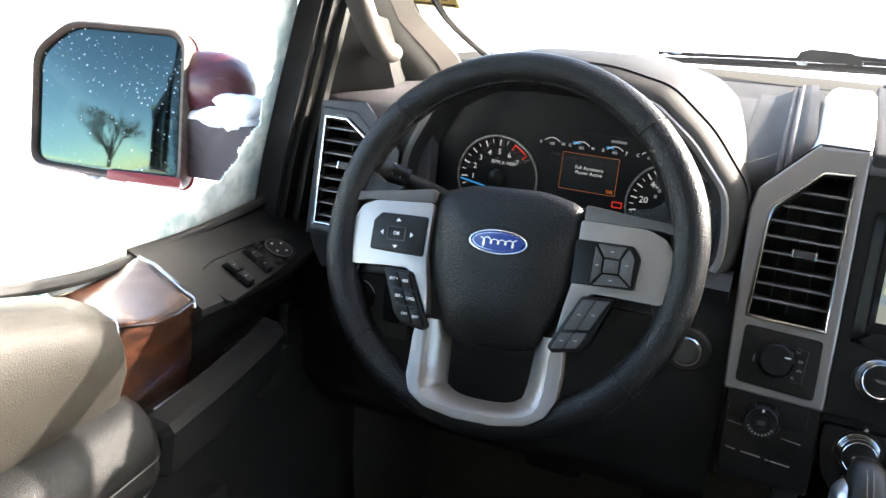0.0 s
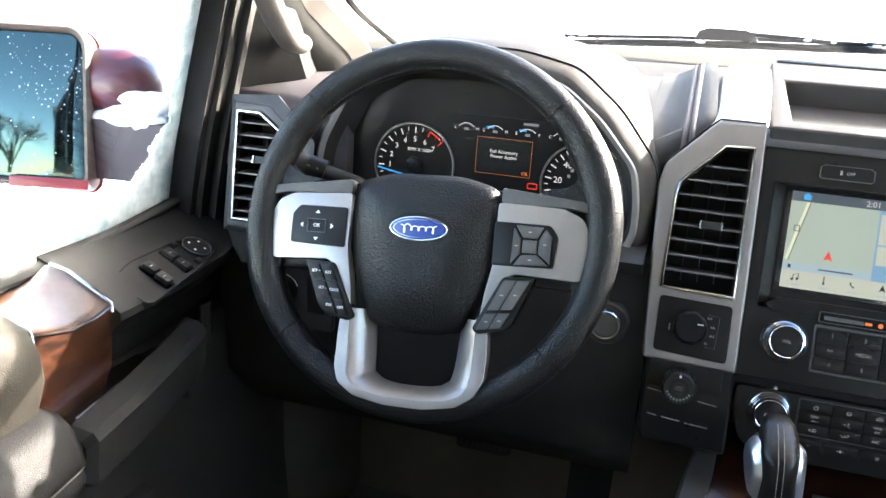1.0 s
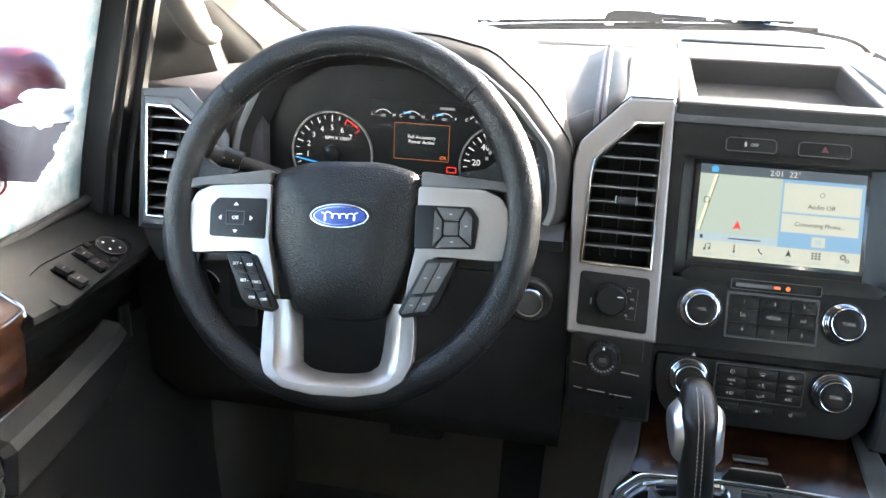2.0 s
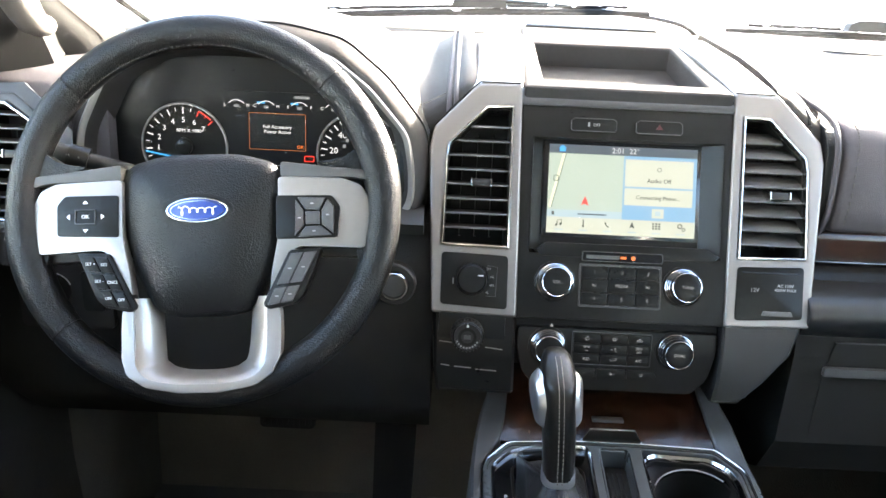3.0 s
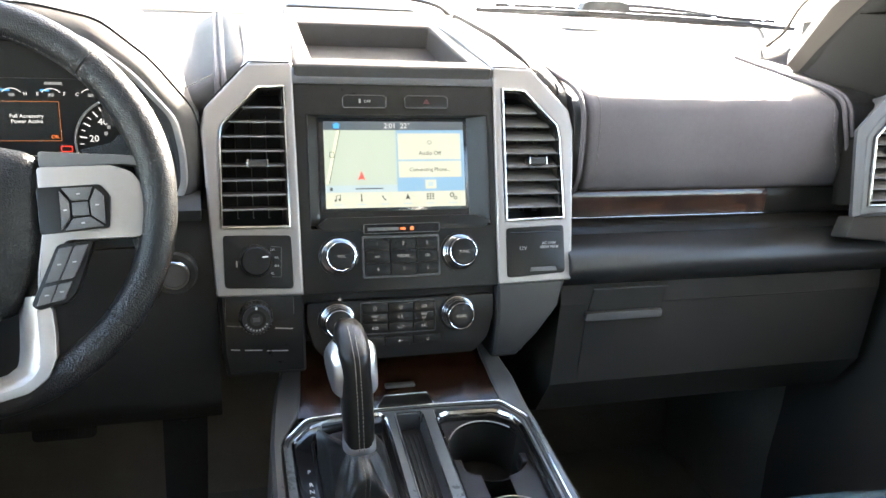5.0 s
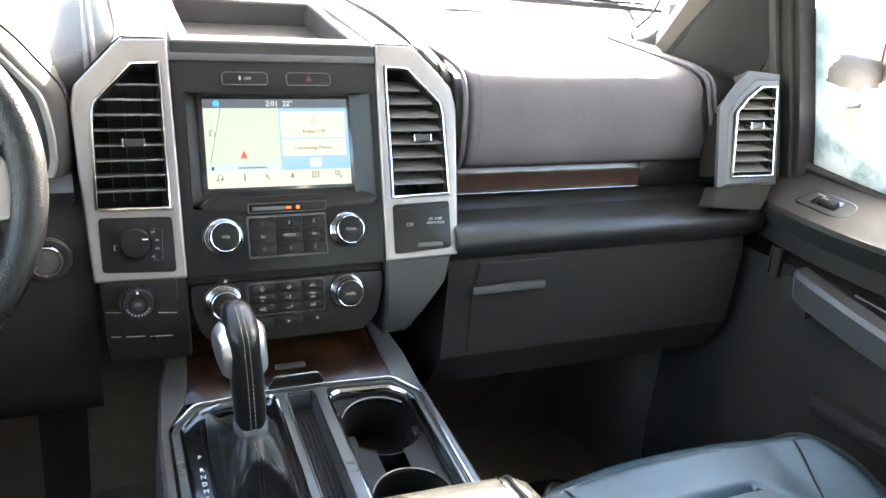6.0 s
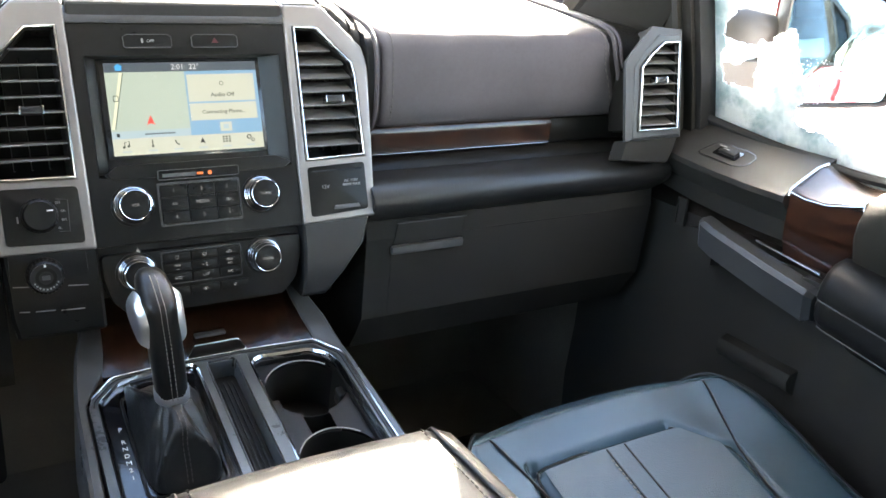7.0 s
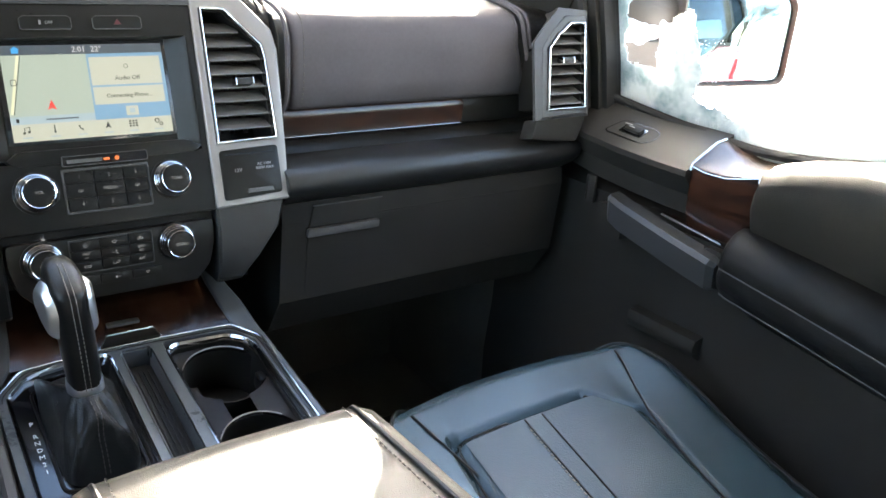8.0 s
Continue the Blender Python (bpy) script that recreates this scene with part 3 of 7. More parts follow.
for k in range(14):
    p0, p1 = Vector((-0.246, 0.046, 0.8625)), Vector((-0.208, 0.043, 0.883))
    q = p0.lerp(p1, k / 14)
    part("stitch", tube([q, q.lerp(p1, 0.6 / (15 - k))], 0.0008, 5), DARK_STITCH, dash)

# cluster hood
RIM = [(-0.600, 0.735), (-0.618, 0.752), (-0.622, 0.80), (-0.617, 0.83), (-0.588, 0.888), (-0.54, 0.918), (-0.49, 0.926), (-0.40, 0.926), (-0.345, 0.918), (-0.30, 0.885), (-0.258, 0.838), (-0.251, 0.80), (-0.250, 0.765), (-0.262, 0.742), (-0.275, 0.735)]
RIM = rounded(RIM[::-1], 0.012, 3)
RC = Vector((-0.438, 0.815))


def grown(pts, d, up=0.0):
    return [tuple(Vector(p) + (Vector(p) - RC).normalized() * d + Vector((0, up))) for p in pts]


hood_secs = []
for y, g, up in ((0.032, -0.014, 0.0), (0.0, -0.002, 0.0), (-0.008, 0.001, 0.0), (-0.012, 0.006, 0.001), (-0.008, 0.014, 0.002), (0.012, 0.024, 0.002), (0.05, 0.033, 0.001), (0.12, 0.040, -0.002), (0.22, 0.046, -0.010), (0.36, 0.055, -0.022)):
    hood_secs.append([(x, y, z) for x, z in grown(RIM, g, up)])
b = loft(hood_secs, closed=True, caps=False)
part("cluster_hood", b, DASH_LEATHER_DIM, dash, "black hood over the gauges", angle=60)
hp = [(x, 0.0165, z) for x, z in grown(RIM, 0.0262, 0.002)]
part("hood_seam", tube([p for p in hp if p[2] > 0.80], 0.0012, 6), SATIN_BLACK, dash)
b = loft([[(x, y, z) for x, z in grown(RIM, g)] for y, g in ((-0.009, 0.0), (-0.0125, 0.003), (-0.0135, 0.006), (-0.0115, 0.008), (-0.006, 0.008))], closed=True, caps=False)
part("hood_rim", b, SILVER, dash, "thin satin silver rim round the gauges", angle=60)

# ------------------------------------------------------------------ centre stack
RAKE = radians(18.6)
SF = frame_at((0, -0.022, 0.717), (1, 0, 0), (0, math.sin(RAKE), math.cos(RAKE)))


def up_of(z):
    return (z - 0.717) / math.cos(RAKE)


U = up_of
stack = thing("centre_stack", (0, 0.02, 0.55), "black and satin silver centre stack with radio and climate controls", "control panel")
BEZEL = [(-0.217, U(0.642)), (-0.119, U(0.640)), (-0.123, U(0.896)), (-0.174, U(0.894)), (-0.223, U(0.845)), (-0.228, U(0.822))]
VENT = [(-0.2095, U(0.7165)), (-0.1315, U(0.7150)), (-0.1325, U(0.8705)), (-0.1635, U(0.8690)), (-0.2055, U(0.8275)), (-0.2080, U(0.812))]


def flip(pts):
    return [(-x, y) for x, y in pts][::-1]


for side in (0, 1):
    o, i = (flip(BEZEL), flip(VENT)) if side else (BEZEL, VENT)
    if side:
        o, i = o[-2:] + o[:-2], i[-2:] + i[:-2]
    b = frame_ring(o, i, -0.07, 0.004, SF, 0.0095, 5)
    part("bezel", b, BEZEL_SILVER, stack, "satin silver vent surround")
    s = 1 if side else -1
    # ridge running back over the dash from the surround
    secs = []
    for y, xi, xo, xl, zt, zl in ((0.036, 0.123, 0.172, 0.1855, 0.8965, 0.8845), (0.06, 0.121, 0.169, 0.183, 0.9035, 0.890), (0.18, 0.114, 0.163, 0.177, 0.926, 0.908), (0.30, 0.108, 0.158, 0.172, 0.941, 0.922), (0.40, 0.104, 0.154, 0.167, 0.940, 0.922), (0.43, 0.104, 0.152, 0.165, 0.925, 0.910)):
        secs.append([(s * x, y, z) for x, z in ((xi, zt - 0.012), (xi, zt - 0.003), (xi + 0.003, zt), (xo - 0.004, zt), (xo + 0.004, zt - 0.004), (xl, zl), (xl - 0.008, zl - 0.004), (xo - 0.005, zt - 0.015))])
    part("ridge", loft(secs, closed=True), SILVER, stack, angle=28)
    part("ridge_seam", tube([(s * 0.1235, 0.0365, 0.8968), (s * 0.172, 0.0365, 0.8968), (s * 0.1865, 0.0355, 0.8842), (s * 0.2235, 0.0235, 0.846)], 0.0010, 6), RUBBER, stack)
    # lower flank down to the console
    secs = []
    edge = (0.213, 0.199, 0.172, 0.152) if side else (0.216, 0.213, 0.212, 0.208)
    for (z, y, x0), x1 in zip(((0.650, -0.046, 0.119), (0.61, -0.057, 0.119), (0.575, -0.060, 0.118), (0.550, -0.056, 0.117)), edge):
        secs.append([(s * x0, 0.06, z), (s * x0, y + 0.003, z), (s * (x0 + 0.003), y, z), (s * (x1 - 0.004), y, z), (s * x1, y + 0.004, z), (s * (x1 + 0.005), 0.08, z)])
    secs.append([(x, y + 0.006 if y < 0 else y, 0.544) for x, y, z in secs[-1]])
    # lit right flank is grey, left one darker: shade put into the material
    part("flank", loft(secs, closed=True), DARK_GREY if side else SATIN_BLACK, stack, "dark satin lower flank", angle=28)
# black fascia round the screen recess
REC = [(-0.1075, U(0.712)), (0.1125, U(0.712)), (0.1125, U(0.839)), (-0.1075, U(0.839))]
FAS = [(-0.1225, U(0.640)), (0.1225, U(0.640)), (0.1225, U(0.8745)), (-0.1225, U(0.8745))]
b = frame_ring(FAS, REC, -0.05, 0.0, SF, 0.002, 2)
part("fascia", b, SATIN_BLACK, stack, "satin black fascia")
b = loft([[SF @ Vector((x, U(z), d)) for z, d in ((0.8735, -0.03), (0.8735, 0.0015), (0.8765, 0.0022), (0.882, 0.0010), (0.8865, -0.0020), (0.8905, -0.0065), (0.8935, -0.012), (0.8955, -0.019), (0.8955, -0.035))] for x in (-0.1225, -0.06, 0.0, 0.06, 0.1225)], closed=True)
part("brow", b, BROW, stack, "dark satin brow rolled over above the screen", angle=40)
b = prism(REC, -0.05, -0.0185, SF)
part("screen_surround", b, GLOSS_BLACK, stack)
# side cheek and chin of the recess
for s, x0, x1 in ((1, 0.0915, 0.1125), (-1, 0.0945, 0.1075)):
    b = loft([[SF @ Vector((s * x, U(z), d)) for x, d in ((x0, -0.045), (x0, -0.0165), (x1 - 0.002, -0.002), (x1, 0.0004), (x1, -0.045))] for z in (0.7165, 0.7175, 0.838, 0.839)], closed=True)
    part("cheek", b, SATIN_BLACK, stack, "glossy slanted side of the screen recess", angle=30)
b = prism([(-0.093, U(0.709)), (0.104, U(0.709)), (0.113, U(0.7155)), (0.094, U(0.724)), (-0.088, U(0.724)), (-0.100, U(0.7155))], -0.02, 0.0012, SF, 0.0008)
part("chin", b, SATIN_BLACK, stack)
# unseen filler, added to stop sun leaking through the hollow stack
b = along_x([(0.052, 0.50), (0.040, 0.64), (0.055, 0.80), (0.062, 0.835), (0.30, 0.872), (0.42, 0.89), (0.42, 0.50)], [-0.2, 0.2])
part("stack_light_block", b, BLACK, stack)
# storage bin on top
TF = frame_at((0, 0.03, 0.8955), (1, 0, 0), (0, 0.30, 0.049))
b = frame_ring([(-0.121, 0.0), (0.121, 0.0), (0.106, 0.33), (-0.106, 0.33)], [(-0.097, 0.030), (0.097, 0.030), (0.094, 0.225), (-0.094, 0.225)], -0.05, 0.0, TF, 0.005, 3)
part("bin_surround", b, DASH_LEATHER_DIM, stack, "black soft surround of the storage bin")
b = prism([(-0.1, 0.02), (0.1, 0.02), (0.097, 0.235), (-0.097, 0.235)], -0.06, -0.045, TF)
part("bin_floor", b, BLACK, stack, "dark rubber bin floor")
b = box((0, 0.17, -0.040), (0.185, 0.004, 0.012), TF, 0.0015)
part("bin_rib", b, GREY, stack)
b = box((0, 0.34, -0.012), (0.20, 0.02, 0.03), TF, 0.006)
part("bin_rim", b, LEATHER, stack)


# ------------------------------------------------------------------ controls of the centre stack
def span_at(outline, v):
    """Left and right end of an outline at the height v."""
    xs = []
    for (x0, y0), (x1, y1) in zip(outline, outline[1:] + outline[:1]):
        if (y0 - v) * (y1 - v) < 0:
            xs.append(x0 + (x1 - x0) * (v - y0) / (y1 - y0))
    return min(xs), max(xs)


def air_vent(outline, m, count, tab_row, base, tab_shift=0.0, turn=14, first=0.75, extra=0.35):
    """An air vent: chrome frame, dark duct, slats one by one and the tab that turns them."""
    v = thing("air_vent", base, "black slatted air vent in a bright chrome frame", "air vent", "dashboard air vents")
    part("chrome_frame", frame_ring(outline, inset(outline, 0.0023), -0.012, 0.0065, m, 0.0012, 2), CHROME, v, "polished chrome frame")
    hole = inset(outline, 0.0022)
    part("duct", frame_ring(hole, inset(hole, 0.0012), -0.065, -0.002, m), SATIN_BLACK, v)
    part("duct_back", prism(hole, -0.067, -0.06, m), SATIN_BLACK, v)
    lo, hi = min(p[1] for p in hole), max(p[1] for p in hole)
    for i in range(count):
        u = lo + (hi - lo) * (i + first) / (count + extra)
        a, c = span_at(hole, u)
        tilt = m @ Matrix.Translation(((a + c) / 2, u, -0.011)) @ Matrix.Rotation(radians(turn), 4, "X")
        part("slat", box((0, 0, 0), (c - a, 0.0021, 0.024), tilt, 0.0008), VENT_GREY, v)
    for k in range(3):
        a, c = span_at(hole, (lo + hi) / 2)
        x = a + (c - a) * (k + 1) / 4
        part("vane", box((x, (lo + hi) / 2 - 0.006, -0.040), (0.0016, (hi - lo) * 0.78, 0.016), m), SATIN_BLACK, v)
    u = lo + (hi - lo) * (tab_row + first) / (count + extra)
    a, c = span_at(hole, u)
    tm = m @ Matrix.Translation(((a + c) / 2 + tab_shift, u, 0.004))
    part("tab", prism(rounded([(-0.0115, -0.0042), (0.0115, -0.0042), (0.0115, 0.0042), (-0.0115, 0.0042)], 0.002), -0.010, 0.0035, tm, 0.0012), DARK_GREY, v, "dark grey vent tab")
    part("tab_end", box((-0.0112, 0, -0.001), (0.0020, 0.0092, 0.012), tm, 0.0008), CHROME, v)
    part("tab_end", box((0.0112, 0, -0.001), (0.0020, 0.0092, 0.012), tm, 0.0008), CHROME, v)
    return v


air_vent(VENT, SF, 8, 3, (-0.17, -0.02, 0.71), 0.004, 12, 1.28, 1.5)
RV = flip(VENT)
air_vent(RV[-2:] + RV[:-2], SF, 8, 3, (0.17, -0.02, 0.71), 0.006, 38, 1.28, 1.5)

# outer vents with their surrounds
TILT = radians(14)
OUT_BODY = [(0.622, -0.010), (0.7165, -0.008), (0.7255, 0.141), (0.681, 0.141), (0.652, 0.118), (0.6305, 0.094)]
OUT_EDGE = [(0.612, -0.013), (0.7225, -0.012), (0.7315, 0.149), (0.672, 0.1535), (0.640, 0.1245), (0.6185, 0.103)]
OUT_VENT = [(0.633, 0.001), (0.7105, 0.001), (0.7195, 0.131), (0.689, 0.131), (0.663, 0.114), (0.642, 0.094)]
for s in (1, -1):
    OF = frame_at((0, -0.066, 0.732), (1, 0, 0), (0, math.sin(TILT), math.cos(TILT)))
    def own(pts):
        return pts if s > 0 else flip(pts)[-2:] + flip(pts)[:-2]

    o, e, v = own(OUT_BODY), own(OUT_EDGE), own(OUT_VENT)
    part("vent_surround", frame_ring(o, v, -0.012, 0.002, OF, 0.003, 3), SURROUND, dash, "satin grey outer vent surround")
    secs = []
    for d, pull in ((0.001, None), (-0.002, 0.0), (-0.012, 0.004), (-0.030, 0.026), (-0.075, 0.060)):
        if pull is None:
            secs.append([OF @ Vector((x, y, d)) for x, y in o])
        else:
            secs.append([OF @ Vector((x + s * pull * max(0.0, min(1.0, (0.73 - abs(x)) / 0.09)), y, d)) for x, y in e])
    part("vent_housing", loft(secs, closed=True, caps=False), SURROUND, dash, "satin grey sides of the vent", angle=25)
    chin = own([(0.617, -0.012), (0.721, -0.010), (0.708, -0.034), (0.696, -0.050), (0.640, -0.045), (0.604, -0.040)])
    part("vent_chin", prism(chin, -0.035, -0.004, OF, 0.004, 2), MATTE_BLACK, dash, "dark underside of the outer vent")
    air_vent(v, OF, 8, 4, (s * 0.68, -0.05, 0.73), 0.0, 30 if s > 0 else 14)

CR = radians(9)
CF = frame_at((0, -0.050, 0.600), (1, 0, 0), (0, math.sin(CR), math.cos(CR)))


def labelled(text, x, u, d, size, m, parent, mat=None):
    return lettering(text, size, m @ Matrix.Translation((x, u, d)), mat or LIT_DIM, parent, "print")


def knob(x, u, m, r, text, parent):
    km = m @ Matrix.Translation((x, u, 0))
    k = part("knob", turned([(r + 0.0015, -0.004), (r + 0.0015, 0.002), (r + 0.0006, 0.006), (r - 0.0006, 0.012), (r - 0.0022, 0.018), (r - 0.0030, 0.0195), (r - 0.0040, 0.0190)], km), SATIN_BLACK, parent, "black rotary knob with fine chrome rings")
    for rr_, hh_, tt_ in ((r - 0.0028, 0.0193, 0.0006), (r + 0.0013, 0.0030, 0.0005), (r + 0.0004, 0.0080, 0.0003), (r - 0.0008, 0.0128, 0.0003)):
        part("bright_ring", tube([km @ Vector((rr_ * math.cos(a), rr_ * math.sin(a), hh_)) for a in [q * math.pi / 20 for q in range(40)]], tt_, 6, closed=True), CHROME, k)
    part("collar", turned([(r + 0.0045, -0.006), (r + 0.0045, 0.0012), (r + 0.0018, 0.0022), (r, 0.001)], km), SATIN_BLACK, k)
    part("cap", turned([(r - 0.0038, 0.012), (r - 0.0038, 0.0188), (r - 0.0048, 0.0193), (r - 0.0075, 0.0197), (0.0004, 0.0200)], km), SATIN_BLACK, k, "black knob cap")
    lettering(text, 0.0050, km @ Matrix.Translation((0, 0, 0.0204)), LIT_DIM, k, "print")
    return k


def arc(x, y, r, a0, a1, steps=8):
    """Points on part of a circle, in millimetres."""
    return [(x + r * math.cos(radians(a0 + (a1 - a0) * i / steps)), y + r * math.sin(radians(a0 + (a1 - a0) * i / steps))) for i in range(steps + 1)]


# thin line symbols of the keys, in millimetres
ICONS = {
    "power": [arc(0, 0, 2.1, 125, 415, 14), [(0, 0.4), (0, 2.6)]],
    "back": [[(-2.4, -1.5), (-2.4, 1.5)], [(-0.2, -1.5), (-2.0, 0), (-0.2, 1.5), (-0.2, -1.5)], [(2.0, -1.5), (0.2, 0), (2.0, 1.5), (2.0, -1.5)]],
    "next": [[(2.4, -1.5), (2.4, 1.5)], [(0.2, -1.5), (2.0, 0), (0.2, 1.5), (0.2, -1.5)], [(-2.0, -1.5), (-0.2, 0), (-2.0, 1.5), (-2.0, -1.5)]],
    "screen": [arc(0, -3.0, 4.6, 55, 125), [(-2.6, 0.8), (-1.6, -1.2), (1.6, -1.2), (2.6, 0.8)], [(-0.8, -2.2), (-0.8, -0.2)], [(0.8, -2.2), (0.8, -0.2)]],
    "car": [[(-3.2, -1.2), (-3.0, 0.1), (-1.6, 0.4), (-0.8, 1.5), (1.4, 1.5), (2.2, 0.4), (3.2, 0.1), (3.2, -1.2), (-3.2, -1.2)], [(-0.9, 0.1), (0.9, 0.1), (0.5, 0.6)]],
    "flow": [[(-4.0, 0), (-1.4, 0), (-2.2, 0.8)], [(-1.4, 0), (-2.2, -0.8)], arc(1.2, 1.3, 0.7, 0, 360, 10), [(1.2, 0.4), (0.6, -1.6), (2.6, -1.6), (3.4, -2.8)]],
    "floor": [[(-4.4, 0.8), (-2.2, -1.4), (-0.6, -1.4)], [(-0.6, 1.0), (0.4, -0.9), (2.4, -0.6), (3.6, 1.2)], [(1.4, 1.4), (4.2, 1.6)]],
    "rear": [[(-0.2, -1.4), (-0.2, 1.3), (3.6, 1.3), (3.6, -1.4), (-0.2, -1.4)], [(0.9, -0.7), (0.9, 0.7)], [(2.4, -0.7), (2.4, 0.7)], [(-3.4, -1.4), (-3.4, 1.3), (-1.8, 1.3), (-1.6, 0.2), (-3.4, 0), (-1.6, -1.4)]],
    "small": [[(-1.0, 0), (1.0, 0)]],
    "fan": [[(-3.6, 0), (-2.8, 0)], arc(0, 0, 1.2, 0, 360, 10), [(-0.9, -0.9), (0.9, 0.9)], [(-0.9, 0.9), (0.9, -0.9)], [(2.6, 0), (3.8, 0)], [(3.2, -0.6), (3.2, 0.6)]],
    "seat": [[(-1.6, 1.6), (-1.0, -1.2), (1.4, -1.2)], [(0.2, 0), (0.5, 0.8), (0.2, 1.6)], [(1.4, 0), (1.7, 0.8), (1.4, 1.6)]],
}


def button(x0, u0, x1, u1, m, parent, text="", size=0.005, d=0.0022, mat=None, icon=""):
    bt = part("button", prism(rounded([(x0, u0), (x1, u0), (x1, u1), (x0, u1)], 0.0012, 2), -0.004, d, m, 0.0006), mat or SATIN_BLACK, parent)
    cx, cu = (x0 + x1) / 2, (u0 + u1) / 2
    if text:
        lettering(text, size, m @ Matrix.Translation((cx, cu, d + 0.0004)), LIT_DIM, bt, "print")
    if icon:
        b = bmesh.new()
        for line in ICONS[icon]:
            tube([m @ Vector((cx + 0.001 * x, cu + 0.001 * y, d + 0.0002)) for x, y in line], 0.00028, 4, bm=b)
        part("symbol", b, LIT_DIM, bt)
    return bt


# radio face: slot strip, three rows of keys, two knobs
knob(-0.0765, U(0.681), SF, 0.0192, "VOL", stack)
knob(0.0710, U(0.681), SF, 0.0192, "TUNE", stack)
b = frame_ring(rounded([(-0.0465, U(0.7052)), (0.0465, U(0.7052)), (0.0465, U(0.7160)), (-0.0465, U(0.7160))], 0.0025), rounded([(-0.0458, U(0.7059)), (0.0458, U(0.7059)), (0.0458, U(0.7153)), (-0.0458, U(0.7153))], 0.002), -0.004, 0.0040, SF, 0.0003)
part("slot_frame", b, GREY, stack)
part("slot", prism([(-0.0458, U(0.7059)), (0.0458, U(0.7059)), (0.0458, U(0.7153)), (-0.0458, U(0.7153))], -0.002, 0.0026, SF), GLOSS_BLACK, stack)
part("airbag_notice", box((-0.0225, U(0.7100), 0.0028), (0.038, 0.0042, 0.0006), SF), GREY, stack)
part("airbag_lamp", box((0.001, U(0.7100), 0.0028), (0.0068, 0.0030, 0.0006), SF), LIT_ORANGE, stack)
part("airbag_lamp", disc((0.0123, U(0.7100)), 0.0026, 0.0026, 0.0031, SF, 12), LIT_ORANGE, stack)
ks = [-0.0465, -0.0155, 0.0165, 0.0440]
us = [U(0.6575), U(0.6715), U(0.6865), U(0.7000)]
names = [["4", "5", "6"], ["", "MEDIA", ""], ["1", "2", "3"]]
for r in range(3):
    for c in range(3):
        button(ks[c] + 0.0006, us[r] + 0.0005, ks[c + 1] - 0.0006, us[r + 1] - 0.0005, SF, stack, names[r][c], 0.0058 if names[r][c] != "MEDIA" else 0.0052, 0.0025, SATIN_BLACK, "" if names[r][c] else ("back", "", "next")[c])
part("key_frame", frame_ring(rounded([(-0.049, U(0.655)), (0.0462, U(0.655)), (0.0462, U(0.7025)), (-0.049, U(0.7025))], 0.003), rounded([(-0.0465, U(0.6575)), (0.0440, U(0.6575)), (0.0440, U(0.700)), (-0.0465, U(0.700))], 0.002), -0.004, 0.0012, SF, 0.0005), GREY, stack)
# recessed tray between radio and climate panel
b = prism([(-0.118, -0.028), (0.118, -0.028), (0.118, 0.0), (-0.118, 0.0)], -0.06, -0.014, frame_at((0, -0.047, 0.650), (1, 0, 0), (0, 0.1, 1)))
part("tray_back", b, MATTE_BLACK, stack)
b = box((0, 0.642, -0.03), (0.235, 0.004, 0.03), frame_at((0, 0, 0), (1, 0, 0), (0, 0, 1)), 0.001)
part("tray_lip", b, SATIN_BLACK, stack)
labelled("▲", -0.077, 0.032, 0.002, 0.005, CF, stack)
# climate panel
CP = [(-0.090, -0.0445), (0.090, -0.0445), (0.108, -0.026), (0.116, 0.004), (0.116, 0.029), (-0.116, 0.029), (-0.116, 0.004), (-0.108, -0.026)]
part("climate_panel", prism(rounded(CP, 0.006), -0.05, 0.0, CF, 0.003), SATIN_BLACK, stack, "satin black climate panel")
knob(-0.0800, 0.0065, CF, 0.0187, "AUTO", stack)
knob(0.0680, 0.0075, CF, 0.0187, "DUAL", stack)
ks = [-0.0510, -0.0190, 0.0125, 0.0390]
us = [-0.0120, 0.0003, 0.0125, 0.0245]
names = [["", "", "A/C"], ["", "", "A/C"], ["", "", ""]]
icons = [["rear", "floor", ""], ["screen", "flow", ""], ["power", "screen", "car"]]
for r in range(3):
    for c in range(3):
        cell = (ks[c] + 0.0005, us[r] + 0.0004, ks[c + 1] - 0.0005, us[r + 1] - 0.0004)
        if r == 1 and c != 1:
            k = button(*cell, CF, stack)
            lettering("MAX", 0.0036, CF @ Matrix.Translation(((ks[c] + ks[c + 1]) / 2, us[r] + 0.0084, 0.0026)), LIT_DIM, k, "print")
            if c:
                lettering("A/C", 0.0034, CF @ Matrix.Translation(((ks[c] + ks[c + 1]) / 2, us[r] + 0.0040, 0.0026)), LIT_DIM, k, "print")
            else:
                part("symbol", tube([CF @ Vector(((ks[0] + ks[1]) / 2 + dx, us[r] + 0.0042 - abs(dx) * 0.4, 0.0024)) for dx in (-0.002, 0.0, 0.002)], 0.0003, 4), LIT_DIM, k)
        else:
            button(*cell, CF, stack, names[r][c], 0.0044, 0.0022, None, icons[r][c])
part("key_frame", frame_ring(rounded([(-0.0525, -0.0136), (0.0405, -0.0136), (0.0405, 0.0262), (-0.0525, 0.0262)], 0.0025), rounded([(-0.0512, -0.0124), (0.0392, -0.0124), (0.0392, 0.0249), (-0.0512, 0.0249)], 0.002), -0.004, 0.0010, CF, 0.0004), GREY, stack)
for x0, x1, icon in ((-0.0500, -0.0235, "small"), (-0.0220, 0.0120, "fan"), (0.0135, 0.0470, "seat")):
    button(x0, -0.0285, x1, -0.0175, CF, stack, "", 0.004, 0.0022, None, icon)
